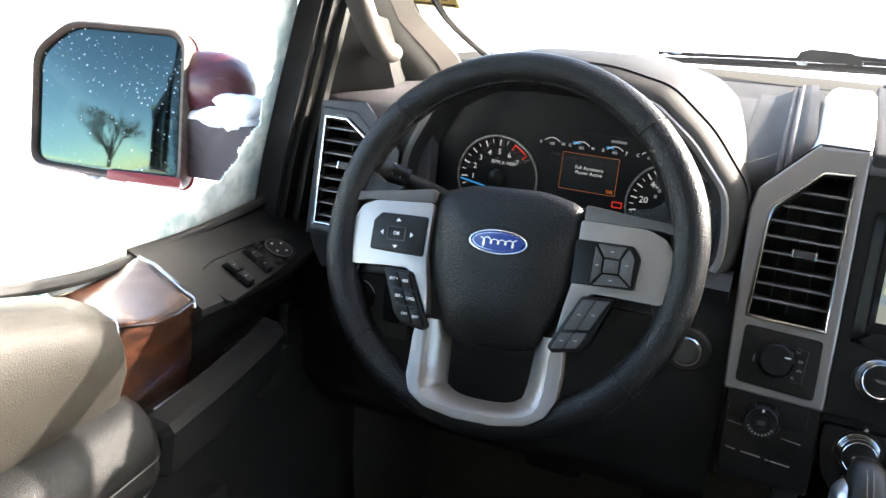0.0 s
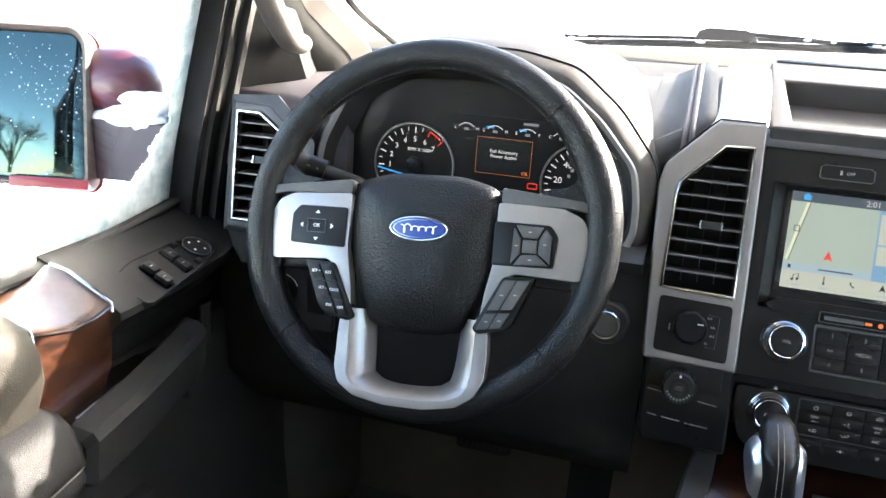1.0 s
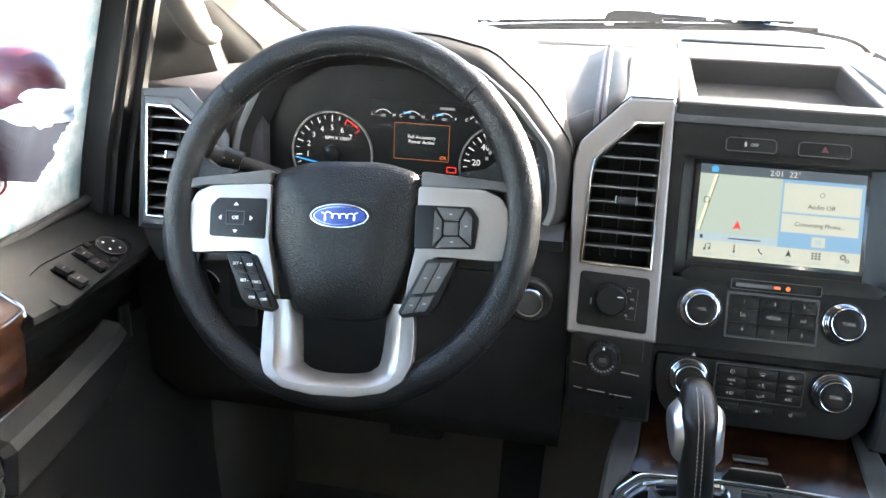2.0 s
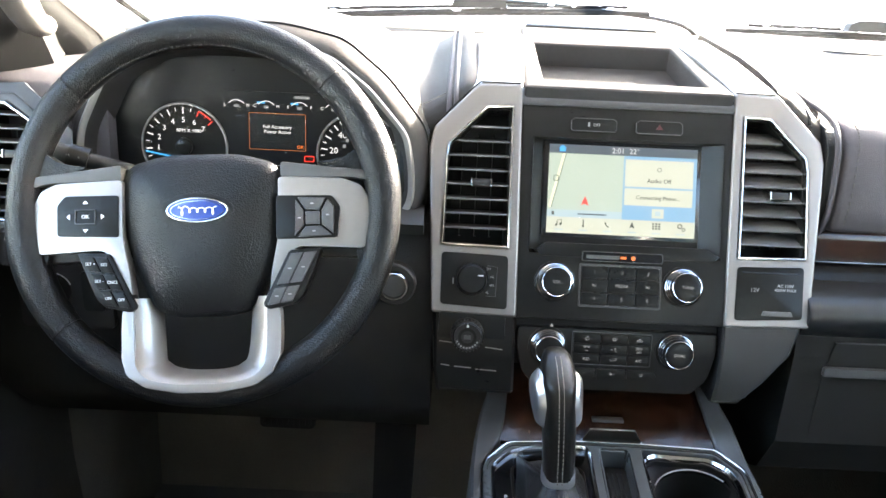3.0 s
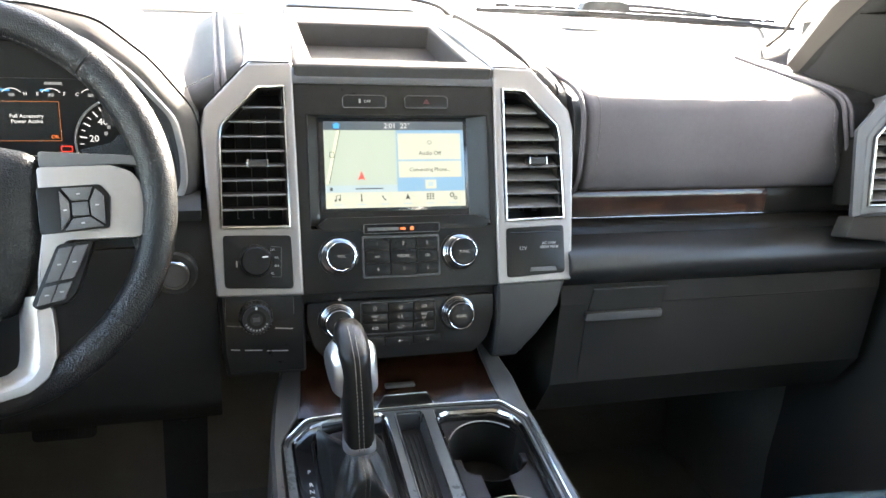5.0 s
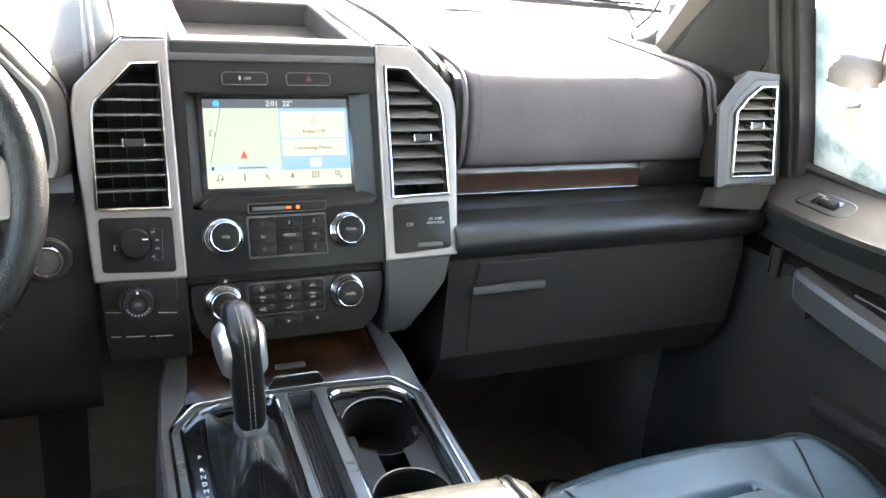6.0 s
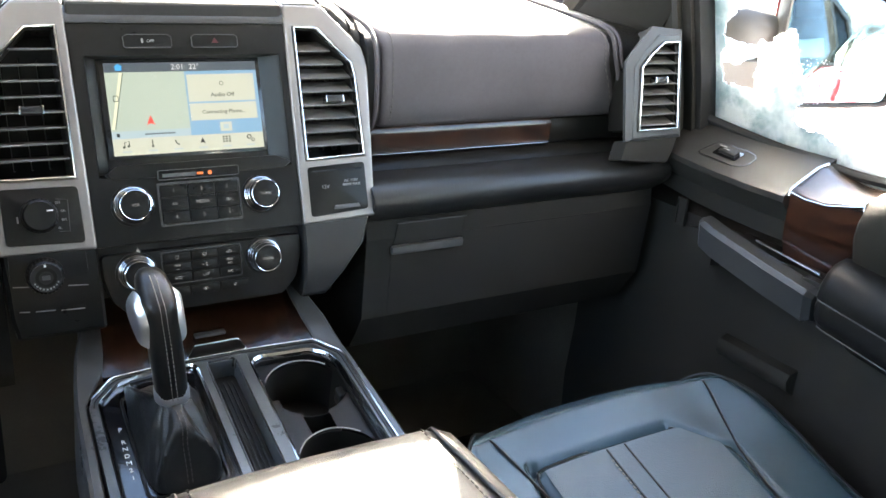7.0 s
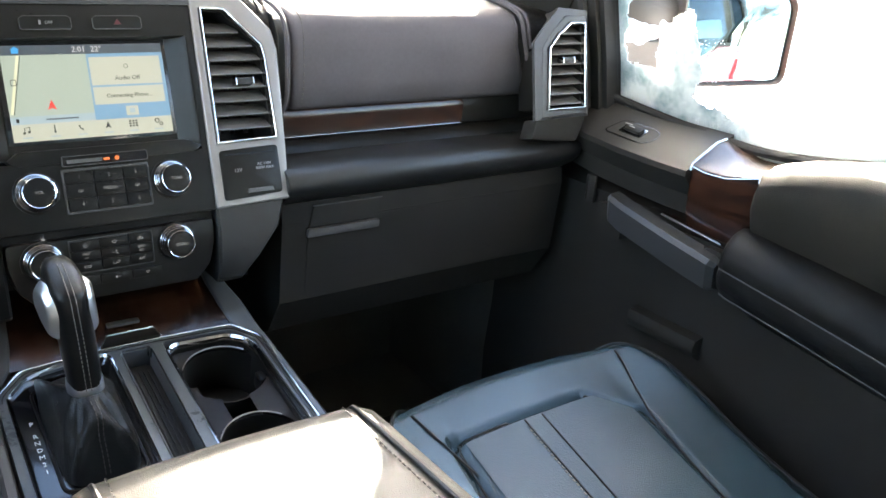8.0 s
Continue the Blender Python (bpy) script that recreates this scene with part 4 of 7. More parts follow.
# keys above the screen
for x0, x1, red in ((-0.0655, -0.0125, 0), (0.0095, 0.0635, 1)):
    o = [(x0, U(0.8470) + 0.002), (x0 + 0.002, U(0.8470)), (x1 - 0.002, U(0.8470)), (x1, U(0.8470) + 0.002), (x1, U(0.8615) - 0.003), (x1 - 0.004, U(0.8615)), (x0 + 0.004, U(0.8615)), (x0, U(0.8615) - 0.003)]
    bt = part("button", prism(o, -0.004, 0.002, SF, 0.0006), SATIN_BLACK, stack)
    part("button_edge", frame_ring(o, inset(o, 0.0008), 0.0, 0.0026, SF), GREY, bt)
    if red:
        part("hazard_triangle", prism([((x0 + x1) / 2 - 0.004, U(0.8520)), ((x0 + x1) / 2 + 0.004, U(0.8520)), ((x0 + x1) / 2, U(0.8578))], 0.002, 0.0026, SF), material("red_print", (0.06, 0.005, 0.008), 0.5), bt)
    else:
        lettering("OFF", 0.0048, SF @ Matrix.Translation(((x0 + x1) / 2 + 0.003, U(0.854), 0.0026)), PRINT_DIM, bt, "print")
        part("symbol", box(((x0 + x1) / 2 - 0.006, U(0.8545), 0.0023), (0.0022, 0.0048, 0.0005), SF), PRINT_DIM, bt)

# drive mode panel with its knob, trailer control below
RP = [(-0.2075, U(0.6515)), (-0.1305, U(0.6480)), (-0.1315, U(0.7065)), (-0.2080, U(0.7085))]
drive = part("drive_mode_panel", prism(rounded(RP, 0.005), -0.004, 0.0058, SF, 0.0012), SATIN_BLACK, stack, "black drive mode panel")


def plain_knob(x, u, m, r, parent, h=0.014, label=""):
    km = m @ Matrix.Translation((x, u, 0.0058))
    k = part("knob", turned([(r + 0.001, -0.002), (r + 0.001, 0.002), (r, 0.0035), (r - 0.001, h - 0.002), (r - 0.003, h), (r * 0.45, h + 0.0003), (0.0005, h - 0.0005)], km), SATIN_BLACK, parent, label)
    for i in range(28):
        a = 2 * math.pi * i / 28
        part("ridge", box((r * math.cos(a), r * math.sin(a), h * 0.55), (0.0011, 0.0011, h * 0.7), km), BLACK, k)
    return k, km


k, km = plain_knob(-0.1725, U(0.6795), SF, 0.0178, drive, 0.014, "black ribbed rotary selector")
part("pointer", box((0.010, 0.0045, 0.0145), (0.006, 0.0013, 0.0006), km @ Matrix.Rotation(0.0, 4, "Z")), PRINT, k)
for t, x, z in (("2H", -0.1535, 0.6912), ("4A", -0.1492, 0.6825), ("4H", -0.1492, 0.6735), ("4L", -0.1540, 0.6655)):
    lettering(t, 0.0042, SF @ Matrix.Translation((x, U(z), 0.0062)), PRINT_DIM, drive, "print")
part("scale", tube([SF @ Vector((x, v, 0.0060)) for x, v in ((-0.1548, -0.0232), (-0.1432, -0.0246), (-0.1445, -0.0588), (-0.1548, -0.0580))], 0.00035, 4), GREY, drive)
part("symbol", box((-0.1935, U(0.677), 0.0060), (0.0016, 0.007, 0.0005), SF), PRINT_DIM, drive)
LP = frame_at((0, -0.0535, 0.600), (1, 0, 0), (0, 0.16, 1))
trail = part("trailer_panel", prism(rounded([(-0.2085, 0.0090), (-0.1310, 0.0030), (-0.1315, 0.0415), (-0.2075, 0.0440)], 0.003), -0.01, 0.0045, LP, 0.001), SATIN_BLACK, stack, "black trailer control panel")
k, km = plain_knob(-0.1745, 0.0195, LP, 0.0180, trail, 0.016, "black ribbed trailer steering knob")
part("dial_ring", turned([(0.0155, 0.0162), (0.0155, 0.0168), (0.0145, 0.0168), (0.0145, 0.0162)], km), DARK_GREY, k)
for i in range(9):
    a = radians(205 + i * 16)
    part("mark", box((0.0125 * math.cos(a), 0.0125 * math.sin(a), 0.0164), (0.0018, 0.0018, 0.0005), km), PRINT_DIM, k)
part("symbol", box((0, 0.0135, 0.0164), (0.0022, 0.004, 0.0005), km), PRINT, k)
part("symbol", box((0, 0.0, 0.0164), (0.008, 0.005, 0.0005), km), GREY, k)
for x0, x1 in ((-0.2066, -0.1908), (-0.1528, -0.1330)):
    part("panel_line", tube([LP @ Vector((x, 0.0098 - (x + 0.2066) * 0.10, 0.0048)) for x in (x0, x1)], 0.0007, 5), SILVER, trail)
for x0, x1 in ((-0.2050, -0.1915), (-0.1895, -0.1665), (-0.1645, -0.1370)):
    lo = -0.0195 - ((x0 + x1) / 2 + 0.200) * 0.085
    bt = part("rocker", prism(rounded([(x0, lo + 0.0005), (x1, lo - 0.0008), (x1, lo + 0.0205), (x0, lo + 0.0220)], 0.002), -0.01, 0.003, LP, 0.001), SATIN_BLACK, stack)
    part("rocker_line", tube([LP @ Vector((x, u, 0.0034)) for x, u in ((x0 + 0.0018, lo + 0.0012), (x1 - 0.0018, lo))], 0.0007, 5), SILVER, bt)
# power outlet door
OP = flip(RP)
outlet = part("outlet_panel", prism(rounded(OP, 0.005), -0.004, 0.0058, SF, 0.0012), SATIN_BLACK, stack, "black power outlet cover")
lettering("12V", 0.0065, SF @ Matrix.Translation((0.1520, U(0.682), 0.0062)), PRINT_DIM, outlet, "print")
lettering("AC 110V\n400W MAX", 0.0050, SF @ Matrix.Translation((0.1870, U(0.685), 0.0062)), PRINT_DIM, outlet, "print")
part("cover_line", box((0.170, U(0.7010), 0.0055), (0.066, 0.0008, 0.0012), SF), GLOSS_BLACK, outlet)
part("finger_lip", prism(rounded([(0.160, U(0.6545)), (0.196, U(0.6545)), (0.194, U(0.6595)), (0.162, U(0.6595))], 0.001), 0.004, 0.0075, SF, 0.001), GREY, outlet)

# ------------------------------------------------------------------ touch screen
UP0, UP1 = 0.0193, 0.1238
tm = SF @ Matrix.Translation((0, UP0, -0.0167))
screen = thing("touchscreen", tm @ Vector((0, 0, 0)), "lit colour touchscreen showing a map and audio panel", "touchscreen")
part("glass", prism([(-0.0925, -0.004), (0.0925, -0.004), (0.0925, 0.109), (-0.0925, 0.109)], -0.006, 0.0, tm, 0.0005), GLOSS_BLACK, screen)
LIT_PAPER = glowing("lit_paper", (0.62, 0.66, 0.56), 0.69)
LIT_MAP = glowing("lit_map", (0.47, 0.575, 0.50), 0.69)
LIT_BAR = glowing("lit_bar", (0.055, 0.075, 0.10), 0.9)
LIT_SKY = glowing("lit_sky", (0.19, 0.38, 0.58), 0.8)
LIT_STEEL = glowing("lit_steel", (0.33, 0.45, 0.52), 0.9)
LIT_INK = glowing("lit_ink", (0.012, 0.012, 0.014), 0.5)
LIT_ROAD = glowing("lit_road", (0.75, 0.78, 0.55), 0.85)


def pane(name, x0, v0, x1, v1, d, mat):
    return part(name, prism([(x0, v0), (x1, v0), (x1, v1), (x0, v1)], 0.0, d, tm), mat, screen)


pane("status_bar", -0.087, 0.0940, 0.087, 0.1045, 0.0003, LIT_BAR)
pane("map_view", -0.087, 0.0190, 0.0010, 0.0940, 0.0003, LIT_MAP)
pane("audio_back", 0.0010, 0.0190, 0.087, 0.0940, 0.0003, LIT_SKY)
pane("menu_bar", -0.087, 0.0, 0.087, 0.0190, 0.0003, LIT_PAPER)
pane("map_footer", -0.087, 0.0190, 0.0010, 0.0275, 0.0005, LIT_STEEL)
pane("audio_panel", 0.0030, 0.0580, 0.0830, 0.0900, 0.0006, LIT_PAPER)
pane("phone_panel", 0.0030, 0.0360, 0.0830, 0.0560, 0.0006, LIT_PAPER)
pane("panel_tab", 0.0360, 0.0220, 0.0500, 0.0330, 0.0006, LIT_PAPER)
part("road", prism([(-0.086, 0.030), (-0.083, 0.030), (-0.068, 0.0935), (-0.071, 0.0935)], 0.0003, 0.0006, tm), LIT_ROAD, screen)
part("road_line", prism([(-0.0825, 0.030), (-0.0818, 0.030), (-0.0668, 0.0935), (-0.0675, 0.0935)], 0.0003, 0.0007, tm), LIT_INK, screen)
part("road_shield", frame_ring(rounded([(-0.081, 0.061), (-0.075, 0.061), (-0.075, 0.068), (-0.081, 0.068)], 0.0015), rounded([(-0.0802, 0.0618), (-0.0758, 0.0618), (-0.0758, 0.0672), (-0.0802, 0.0672)], 0.001), 0.0005, 0.0008, tm), LIT_INK, screen)
part("position_arrow", prism([(-0.0475, 0.0335), (-0.0430, 0.0355), (-0.0385, 0.0335), (-0.0430, 0.0445)], 0.0003, 0.0008, tm), LIT_RED, screen)
part("home_icon", prism([(-0.075, 0.096), (-0.068, 0.096), (-0.068, 0.100), (-0.0665, 0.100), (-0.0715, 0.1035), (-0.0765, 0.100), (-0.075, 0.100)], 0.0003, 0.0007, tm), LIT_BLUE, screen)
for t, x, v, s in (("2:01", -0.006, 0.0990, 0.0088), ("22°", 0.0130, 0.0990, 0.0088)):
    lettering(t, s, tm @ Matrix.Translation((x, v, 0.0006)), LIT_WHITE, screen, "clock_text")
for t, x, v, s in (("Audio Off", 0.0430, 0.0655, 0.0070), ("Connecting Phone...", 0.0425, 0.0455, 0.0064)):
    lettering(t, s, tm @ Matrix.Translation((x, v, 0.0010)), LIT_INK, screen, "screen_text")
part("power_icon", frame_ring([(0.043 + 0.0026 * math.cos(a), 0.0790 + 0.0026 * math.sin(a)) for a in [i * math.pi / 8 for i in range(16)]], [(0.043 + 0.002 * math.cos(a), 0.0790 + 0.002 * math.sin(a)) for a in [i * math.pi / 8 for i in range(16)]], 0.0006, 0.0010, tm), LIT_INK, screen)
part("seat_icon", box((0.043, 0.0275, 0.0008), (0.006, 0.005, 0.0004), tm), LIT_STEEL, screen)
part("footer_text", box((-0.034, 0.0232, 0.0007), (0.034, 0.0016, 0.0004), tm), LIT_BAR, screen)
part("footer_text", box((-0.0800, 0.0232, 0.0007), (0.003, 0.0040, 0.0004), tm), LIT_INK, screen)
for i in range(6):  # menu icons with a bar for the caption under each
    x = -0.0725 + i * 0.0286
    if i == 0:
        b = tube([(tm @ Vector((x - 0.002, 0.0095, 0.0006))), tm @ Vector((x - 0.002, 0.0150, 0.0006)), tm @ Vector((x + 0.003, 0.0160, 0.0006)), tm @ Vector((x + 0.003, 0.0105, 0.0006))], 0.0005, 5)
        disc((x - 0.003, 0.0095), 0.0014, 0.0003, 0.0008, tm, 10, bm=b)
        disc((x + 0.002, 0.0105), 0.0014, 0.0003, 0.0008, tm, 10, bm=b)
    elif i == 1:
        b = box((x, 0.0132, 0.0005), (0.0012, 0.0070, 0.0005), tm)
        disc((x, 0.0092), 0.0013, 0.0003, 0.0008, tm, 10, bm=b)
    elif i == 2:
        b = tube([tm @ Vector((x + 0.0035 * math.cos(a) + 0.001, 0.0130 + 0.0042 * math.sin(a) + 0.001, 0.0006)) for a in [radians(175 + 12 * k) for k in range(9)]], [0.0013, 0.0009, 0.0006, 0.0006, 0.0006, 0.0006, 0.0006, 0.0009, 0.0013], 6)
    elif i == 3:
        b = prism([(x - 0.003, 0.0090), (x, 0.0105), (x + 0.003, 0.0090), (x, 0.0165)], 0.0003, 0.0008, tm)
    elif i == 4:
        b = None
        for p in range(3):
            for q in range(3):
                b = box((x + (p - 1) * 0.0036, 0.0125 + (q - 1) * 0.0028, 0.0005), (0.0022, 0.0018, 0.0004), tm, bm=b)
    else:
        b = None
        for cx, cv, r in ((x - 0.001, 0.0138, 0.0030), (x + 0.0035, 0.0100, 0.0022)):
            b = frame_ring([(cx + r * math.cos(a), cv + r * math.sin(a)) for a in [k * math.pi / 6 for k in range(12)]], [(cx + r * 0.6 * math.cos(a), cv + r * 0.6 * math.sin(a)) for a in [k * math.pi / 6 for k in range(12)]], 0.0003, 0.0008, tm, bm=b)
    part("menu_icon", b, LIT_INK, screen)
    part("menu_caption", box((x, 0.0042, 0.0005), (0.010, 0.0014, 0.0004), tm), LIT_STEEL, screen)

# ------------------------------------------------------------------ instrument cluster
GY = 0.034
GF = frame_at((-0.415, GY, 0.810), (1, 0, 0), (0, 0.0, 1))
cluster = thing("instrument_cluster", (-0.43, GY, 0.74), "black instrument cluster with lit dials and a message display", "gauges")
part("face", prism([(x + 0.415, z - 0.810) for x, z in grown(RIM, -0.008)], -0.02, -0.002, GF), LENS_BLACK, cluster)


def dial(cx, cz, r, a0, a1, steps, numbers, red_from, parent):
    dm = GF @ Matrix.Translation((cx, cz, 0))
    d = part("dial", disc((0, 0), r, -0.004, 0.0005, dm, 48), SATIN_BLACK, parent, "round black dial with lit ticks")
    part("dial_ring", turned([(r - 0.0016, 0.0), (r - 0.0010, 0.003), (r + 0.0004, 0.003), (r + 0.0012, 0.0)], dm, 56), SILVER, d)
    for i in range(steps + 1):
        a = radians(a0 + (a1 - a0) * i / steps)
        major = i % 2 == 0
        ln = 0.0075 if major else 0.0045
        rm = r - 0.0045 - ln / 2
        tk = dm @ Matrix.Translation((rm * math.cos(a), rm * math.sin(a), 0.0006)) @ Matrix.Rotation(a, 4, "Z")
        part("tick", box((0, 0, 0), (ln, 0.0014 if major else 0.0008, 0.0004), tk), LIT_RED if i >= red_from else LIT_WHITE, d)
    for text, k, size in numbers:
        a = radians(a0 + (a1 - a0) * k / steps)
        lettering(text, size, dm @ Matrix.Translation(((r - 0.0195) * math.cos(a), (r - 0.0195) * math.sin(a), 0.0010)), LIT_WHITE, d, "number")
    part("hub", turned([(0.010, 0.0), (0.010, 0.005), (0.008, 0.0065), (0.001, 0.007)], dm, 24), SATIN_BLACK, d)
    return d, dm


tach, dm = dial(-0.104, -0.004, 0.0505, 210, 42, 14, [(str(k), k * 2, 0.0092) for k in range(1, 8)], 12, cluster)
lettering("RPM X 1000", 0.0058, dm @ Matrix.Translation((0.006, 0.0185, 0.0010)), LIT_WHITE, tach, "dial_text")
part("red_arc", tube([dm @ Vector((0.0455 * math.cos(a), 0.0455 * math.sin(a), 0.0008)) for a in [radians(66 - 3 * k) for k in range(8)]], 0.0009, 5), LIT_RED, tach)
part("pointer", box((-0.026, -0.015, 0.004), (0.036, 0.0016, 0.001), dm @ Matrix.Rotation(radians(-10), 4, "Z")), LIT_BLUE, tach)
speed, dm = dial(0.104, -0.006, 0.0505, 212, -30, 24, [("0", 0, 0.008), ("20", 4, 0.0105), ("40", 8, 0.0105), ("60", 12, 0.0105), ("80", 16, 0.0105), ("100", 20, 0.009)], 99, cluster)
part("pointer", box((-0.024, -0.014, 0.004), (0.036, 0.0020, 0.001), dm @ Matrix.Rotation(radians(-2), 4, "Z")), LIT_BLUE, speed)
part("blue_arc", tube([dm @ Vector((0.0487 * math.cos(a), 0.0487 * math.sin(a), 0.002)) for a in [radians(12 - 5 * k) for k in range(14)]], 0.0014, 6), LIT_BLUE, speed)
for a, rr in ((150, 0.021), (130, 0.023), (110, 0.026), (95, 0.028), (75, 0.027)):
    part("inner_mark", box((rr * math.cos(radians(a)), rr * math.sin(radians(a)), 0.0008), (0.0035, 0.004, 0.0004), dm), LIT_DIM, speed)
# small gauges in a row and the warning display
LIT_PANEL = glowing("lit_panel", (0.02, 0.025, 0.03), 0.12)
part("display_back", prism([(-0.057, -0.020), (0.083, -0.020), (0.083, 0.064), (-0.057, 0.064)], -0.003, -0.0006, GF), LENS_BLACK, cluster)
for i, (cx, ends) in enumerate(((-0.041, "LH"), (-0.006, "CH"), (0.033, "EF"), (0.073, "CH"))):
    arc = [GF @ Vector((cx + 0.012 * math.cos(a), 0.0415 + 0.012 * math.sin(a), 0.0006)) for a in [radians(140 - 10 * k) for k in range(11)]]
    g = part("small_gauge", tube(arc, 0.0005, 5), LIT_WHITE, cluster)
    lettering(ends[0], 0.0052, GF @ Matrix.Translation((cx - 0.0135, 0.0475, 0.0006)), LIT_WHITE, g, "number")
    lettering(ends[1], 0.0052, GF @ Matrix.Translation((cx + 0.0135, 0.0475, 0.0006)), LIT_WHITE, g, "number")
    part("gauge_icon", box((cx, 0.0465, 0.0004), (0.006, 0.0032, 0.0004), GF), LIT_DIM, g)
    if i in (1, 2):
        part("level", box((cx - 0.006, 0.0515, 0.0006), (0.009, 0.0022, 0.0004), GF @ Matrix.Translation((0, 0, 0))), LIT_BLUE, g)
part("range_text", box((0.036, 0.0590, 0.0004), (0.018, 0.0030, 0.0004), GF), LIT_DIM, cluster)
part("menu_text", box((-0.036, 0.0355, 0.0004), (0.012, 0.0028, 0.0004), GF), LIT_PANEL, cluster)
SMOKE = glowing("lit_smoke", (0.03, 0.034, 0.036), 0.10, 0.005)
AMBER = glowing("lit_amber", (0.75, 0.24, 0.07), 0.42)
disp = part("message_display", prism([(-0.027, -0.004), (0.040, -0.004), (0.040, 0.0395), (-0.027, 0.0395)], -0.002, 0.0, GF), SMOKE, cluster, "dim lit message display with an amber frame")
part("display_frame", frame_ring([(-0.027, -0.004), (0.040, -0.004), (0.040, 0.0395), (-0.027, 0.0395)], [(-0.0265, -0.0035), (0.0395, -0.0035), (0.0395, 0.0390), (-0.0265, 0.0390)], -0.001, 0.0006, GF), AMBER, disp)
lettering("Full Accessory\nPower Active", 0.0058, GF @ Matrix.Translation((0.0065, 0.0205, 0.0004)), LIT_WHITE, disp, "message_text")
lettering("OK", 0.0058, GF @ Matrix.Translation((0.0335, 0.0005, 0.0004)), LIT_ORANGE, disp, "message_text")
part("telltale", frame_ring(rounded([(0.038, -0.0165), (0.050, -0.0165), (0.050, -0.0095), (0.038, -0.0095)], 0.001), rounded([(0.0390, -0.0155), (0.0490, -0.0155), (0.0490, -0.0105), (0.0390, -0.0105)], 0.001), -0.001, 0.0006, GF), LIT_RED, cluster)


# ------------------------------------------------------------------ steering wheel
WT = radians(20)
WC = Vector((-0.4445, -0.150, 0.7805))
WM = frame_at(WC, (1, 0, 0), (0, math.sin(WT), math.cos(WT))) @ Matrix.Rotation(radians(4.0), 4, "Z")
wheel = thing("steering_wheel", WC - Vector((0, 0.05, 0.19)), "black leather steering wheel with satin silver spokes", "steering wheel")
R, RR = 0.1785, 0.0165


def rim_section(a, grow=0.0):
    """One cross-section of the rim at an angle: fuller at the grips beside the spokes."""
    side = math.exp(-((math.degrees(a) % 180 - 18) / 16) ** 2)
    ra, rb = RR + 0.0020 * side + grow, RR * 1.0 + 0.0015 * side + grow
    return [WM @ Vector(((R + ra * math.cos(k)) * math.cos(a), (R + ra * math.cos(k)) * math.sin(a), rb * math.sin(k) - 0.004)) for k in [2 * math.pi * q / 18 for q in range(18)]]


SEAMS = [44, 136, 221, 319]
for i, a0 in enumerate(SEAMS):
    a1 = SEAMS[(i + 1) % 4] + (360 if i == 3 else 0)
    n = 28
    b = loft([rim_section(radians(a0 + 0.35 + (a1 - a0 - 0.7) * k / n)) for k in range(n + 1)], closed=True)
    part("rim_cover", b, LEATHER, wheel, "grained black leather rim cover", angle=70)
b = loft([rim_section(radians(2.5 * k), -0.0012) for k in range(145)], closed=True, caps=False)
part("rim_core", b, RUBBER, wheel)
# stitches on the inner side of the rim
for k in range(0, 180):
    a = radians(2 * k)
    p = WM @ Vector(((R - RR + 0.0012) * math.cos(a), (R - RR + 0.0012) * math.sin(a), 0.002))
    if 40 < 2 * k < 140:
        part("stitch", box((0, 0, 0), (0.0007, 0.0030, 0.0006), WM @ Matrix.Translation(((R - RR + 0.0008) * math.cos(a), (R - RR + 0.0008) * math.sin(a), 0.0028)) @ Matrix.Rotation(a, 4, "Z")), DARK_STITCH, wheel)


def domed(outline, m, height, edge=0.010, base=-0.012, steps=5, flat=0.45):
    """A cushion shape over an outline."""
    c = Vector((sum(p[0] for p in outline) / len(outline), sum(p[1] for p in outline) / len(outline)))
    secs = [[m @ Vector((x, y, base)) for x, y in outline]]
    for k in range(steps + 1):
        t = k / steps
        s = 1 - t * (1 - flat)
        z = height * math.sin(t * math.pi / 2) ** 0.8
        secs.append([m @ Vector((*(c + (Vector(p) - c) * s), z)) for p in outline])
    secs.append([m @ Vector((*(c + (Vector(p) - c) * 0.02), height * 1.01)) for p in outline])
    return loft(secs, closed=True)


def sym(half):
    """A closed outline from its right half, from the bottom up."""
    return half + [(-x, y) for x, y in half[::-1]]


WI = WM @ Matrix.Translation((0, -0.007, 0.004))
HUB = rounded(sym([(0.026, -0.1005), (0.048, -0.093), (0.066, -0.052), (0.0785, -0.012), (0.0815, 0.030), (0.072, 0.050), (0.036, 0.0600)]), 0.014, 5)
hub = part("airbag_cover", domed(HUB, WI @ Matrix.Translation((0, 0.001, -0.006)), 0.019, base=-0.03, flat=0.30, steps=8), LEATHER, wheel, "grained black airbag cover", angle=60)
EM = WI @ Matrix.Translation((0, 0.004, 0.0118))
part("emblem_recess", disc((0, 0), 0.0345, -0.006, 0.0008, EM, 40, ry=0.0160), SATIN_BLACK, hub)
part("emblem_rim", frame_ring([(0.0300 * math.cos(a), 0.0122 * math.sin(a)) for a in [k * math.pi / 24 for k in range(48)]], [(0.0282 * math.cos(a), 0.0106 * math.sin(a)) for a in [k * math.pi / 24 for k in range(48)]], -0.002, 0.0028, EM, 0.0005), CHROME, hub)
part("emblem", disc((0, 0), 0.0284, -0.002, 0.0020, EM, 48, ry=0.0107), BLUE, hub, "blue oval emblem")
part("emblem_line", frame_ring([(0.0262 * math.cos(a), 0.0092 * math.sin(a)) for a in [k * math.pi / 24 for k in range(48)]], [(0.0256 * math.cos(a), 0.0087 * math.sin(a)) for a in [k * math.pi / 24 for k in range(48)]], 0.001, 0.0025, EM), CHROME, hub)
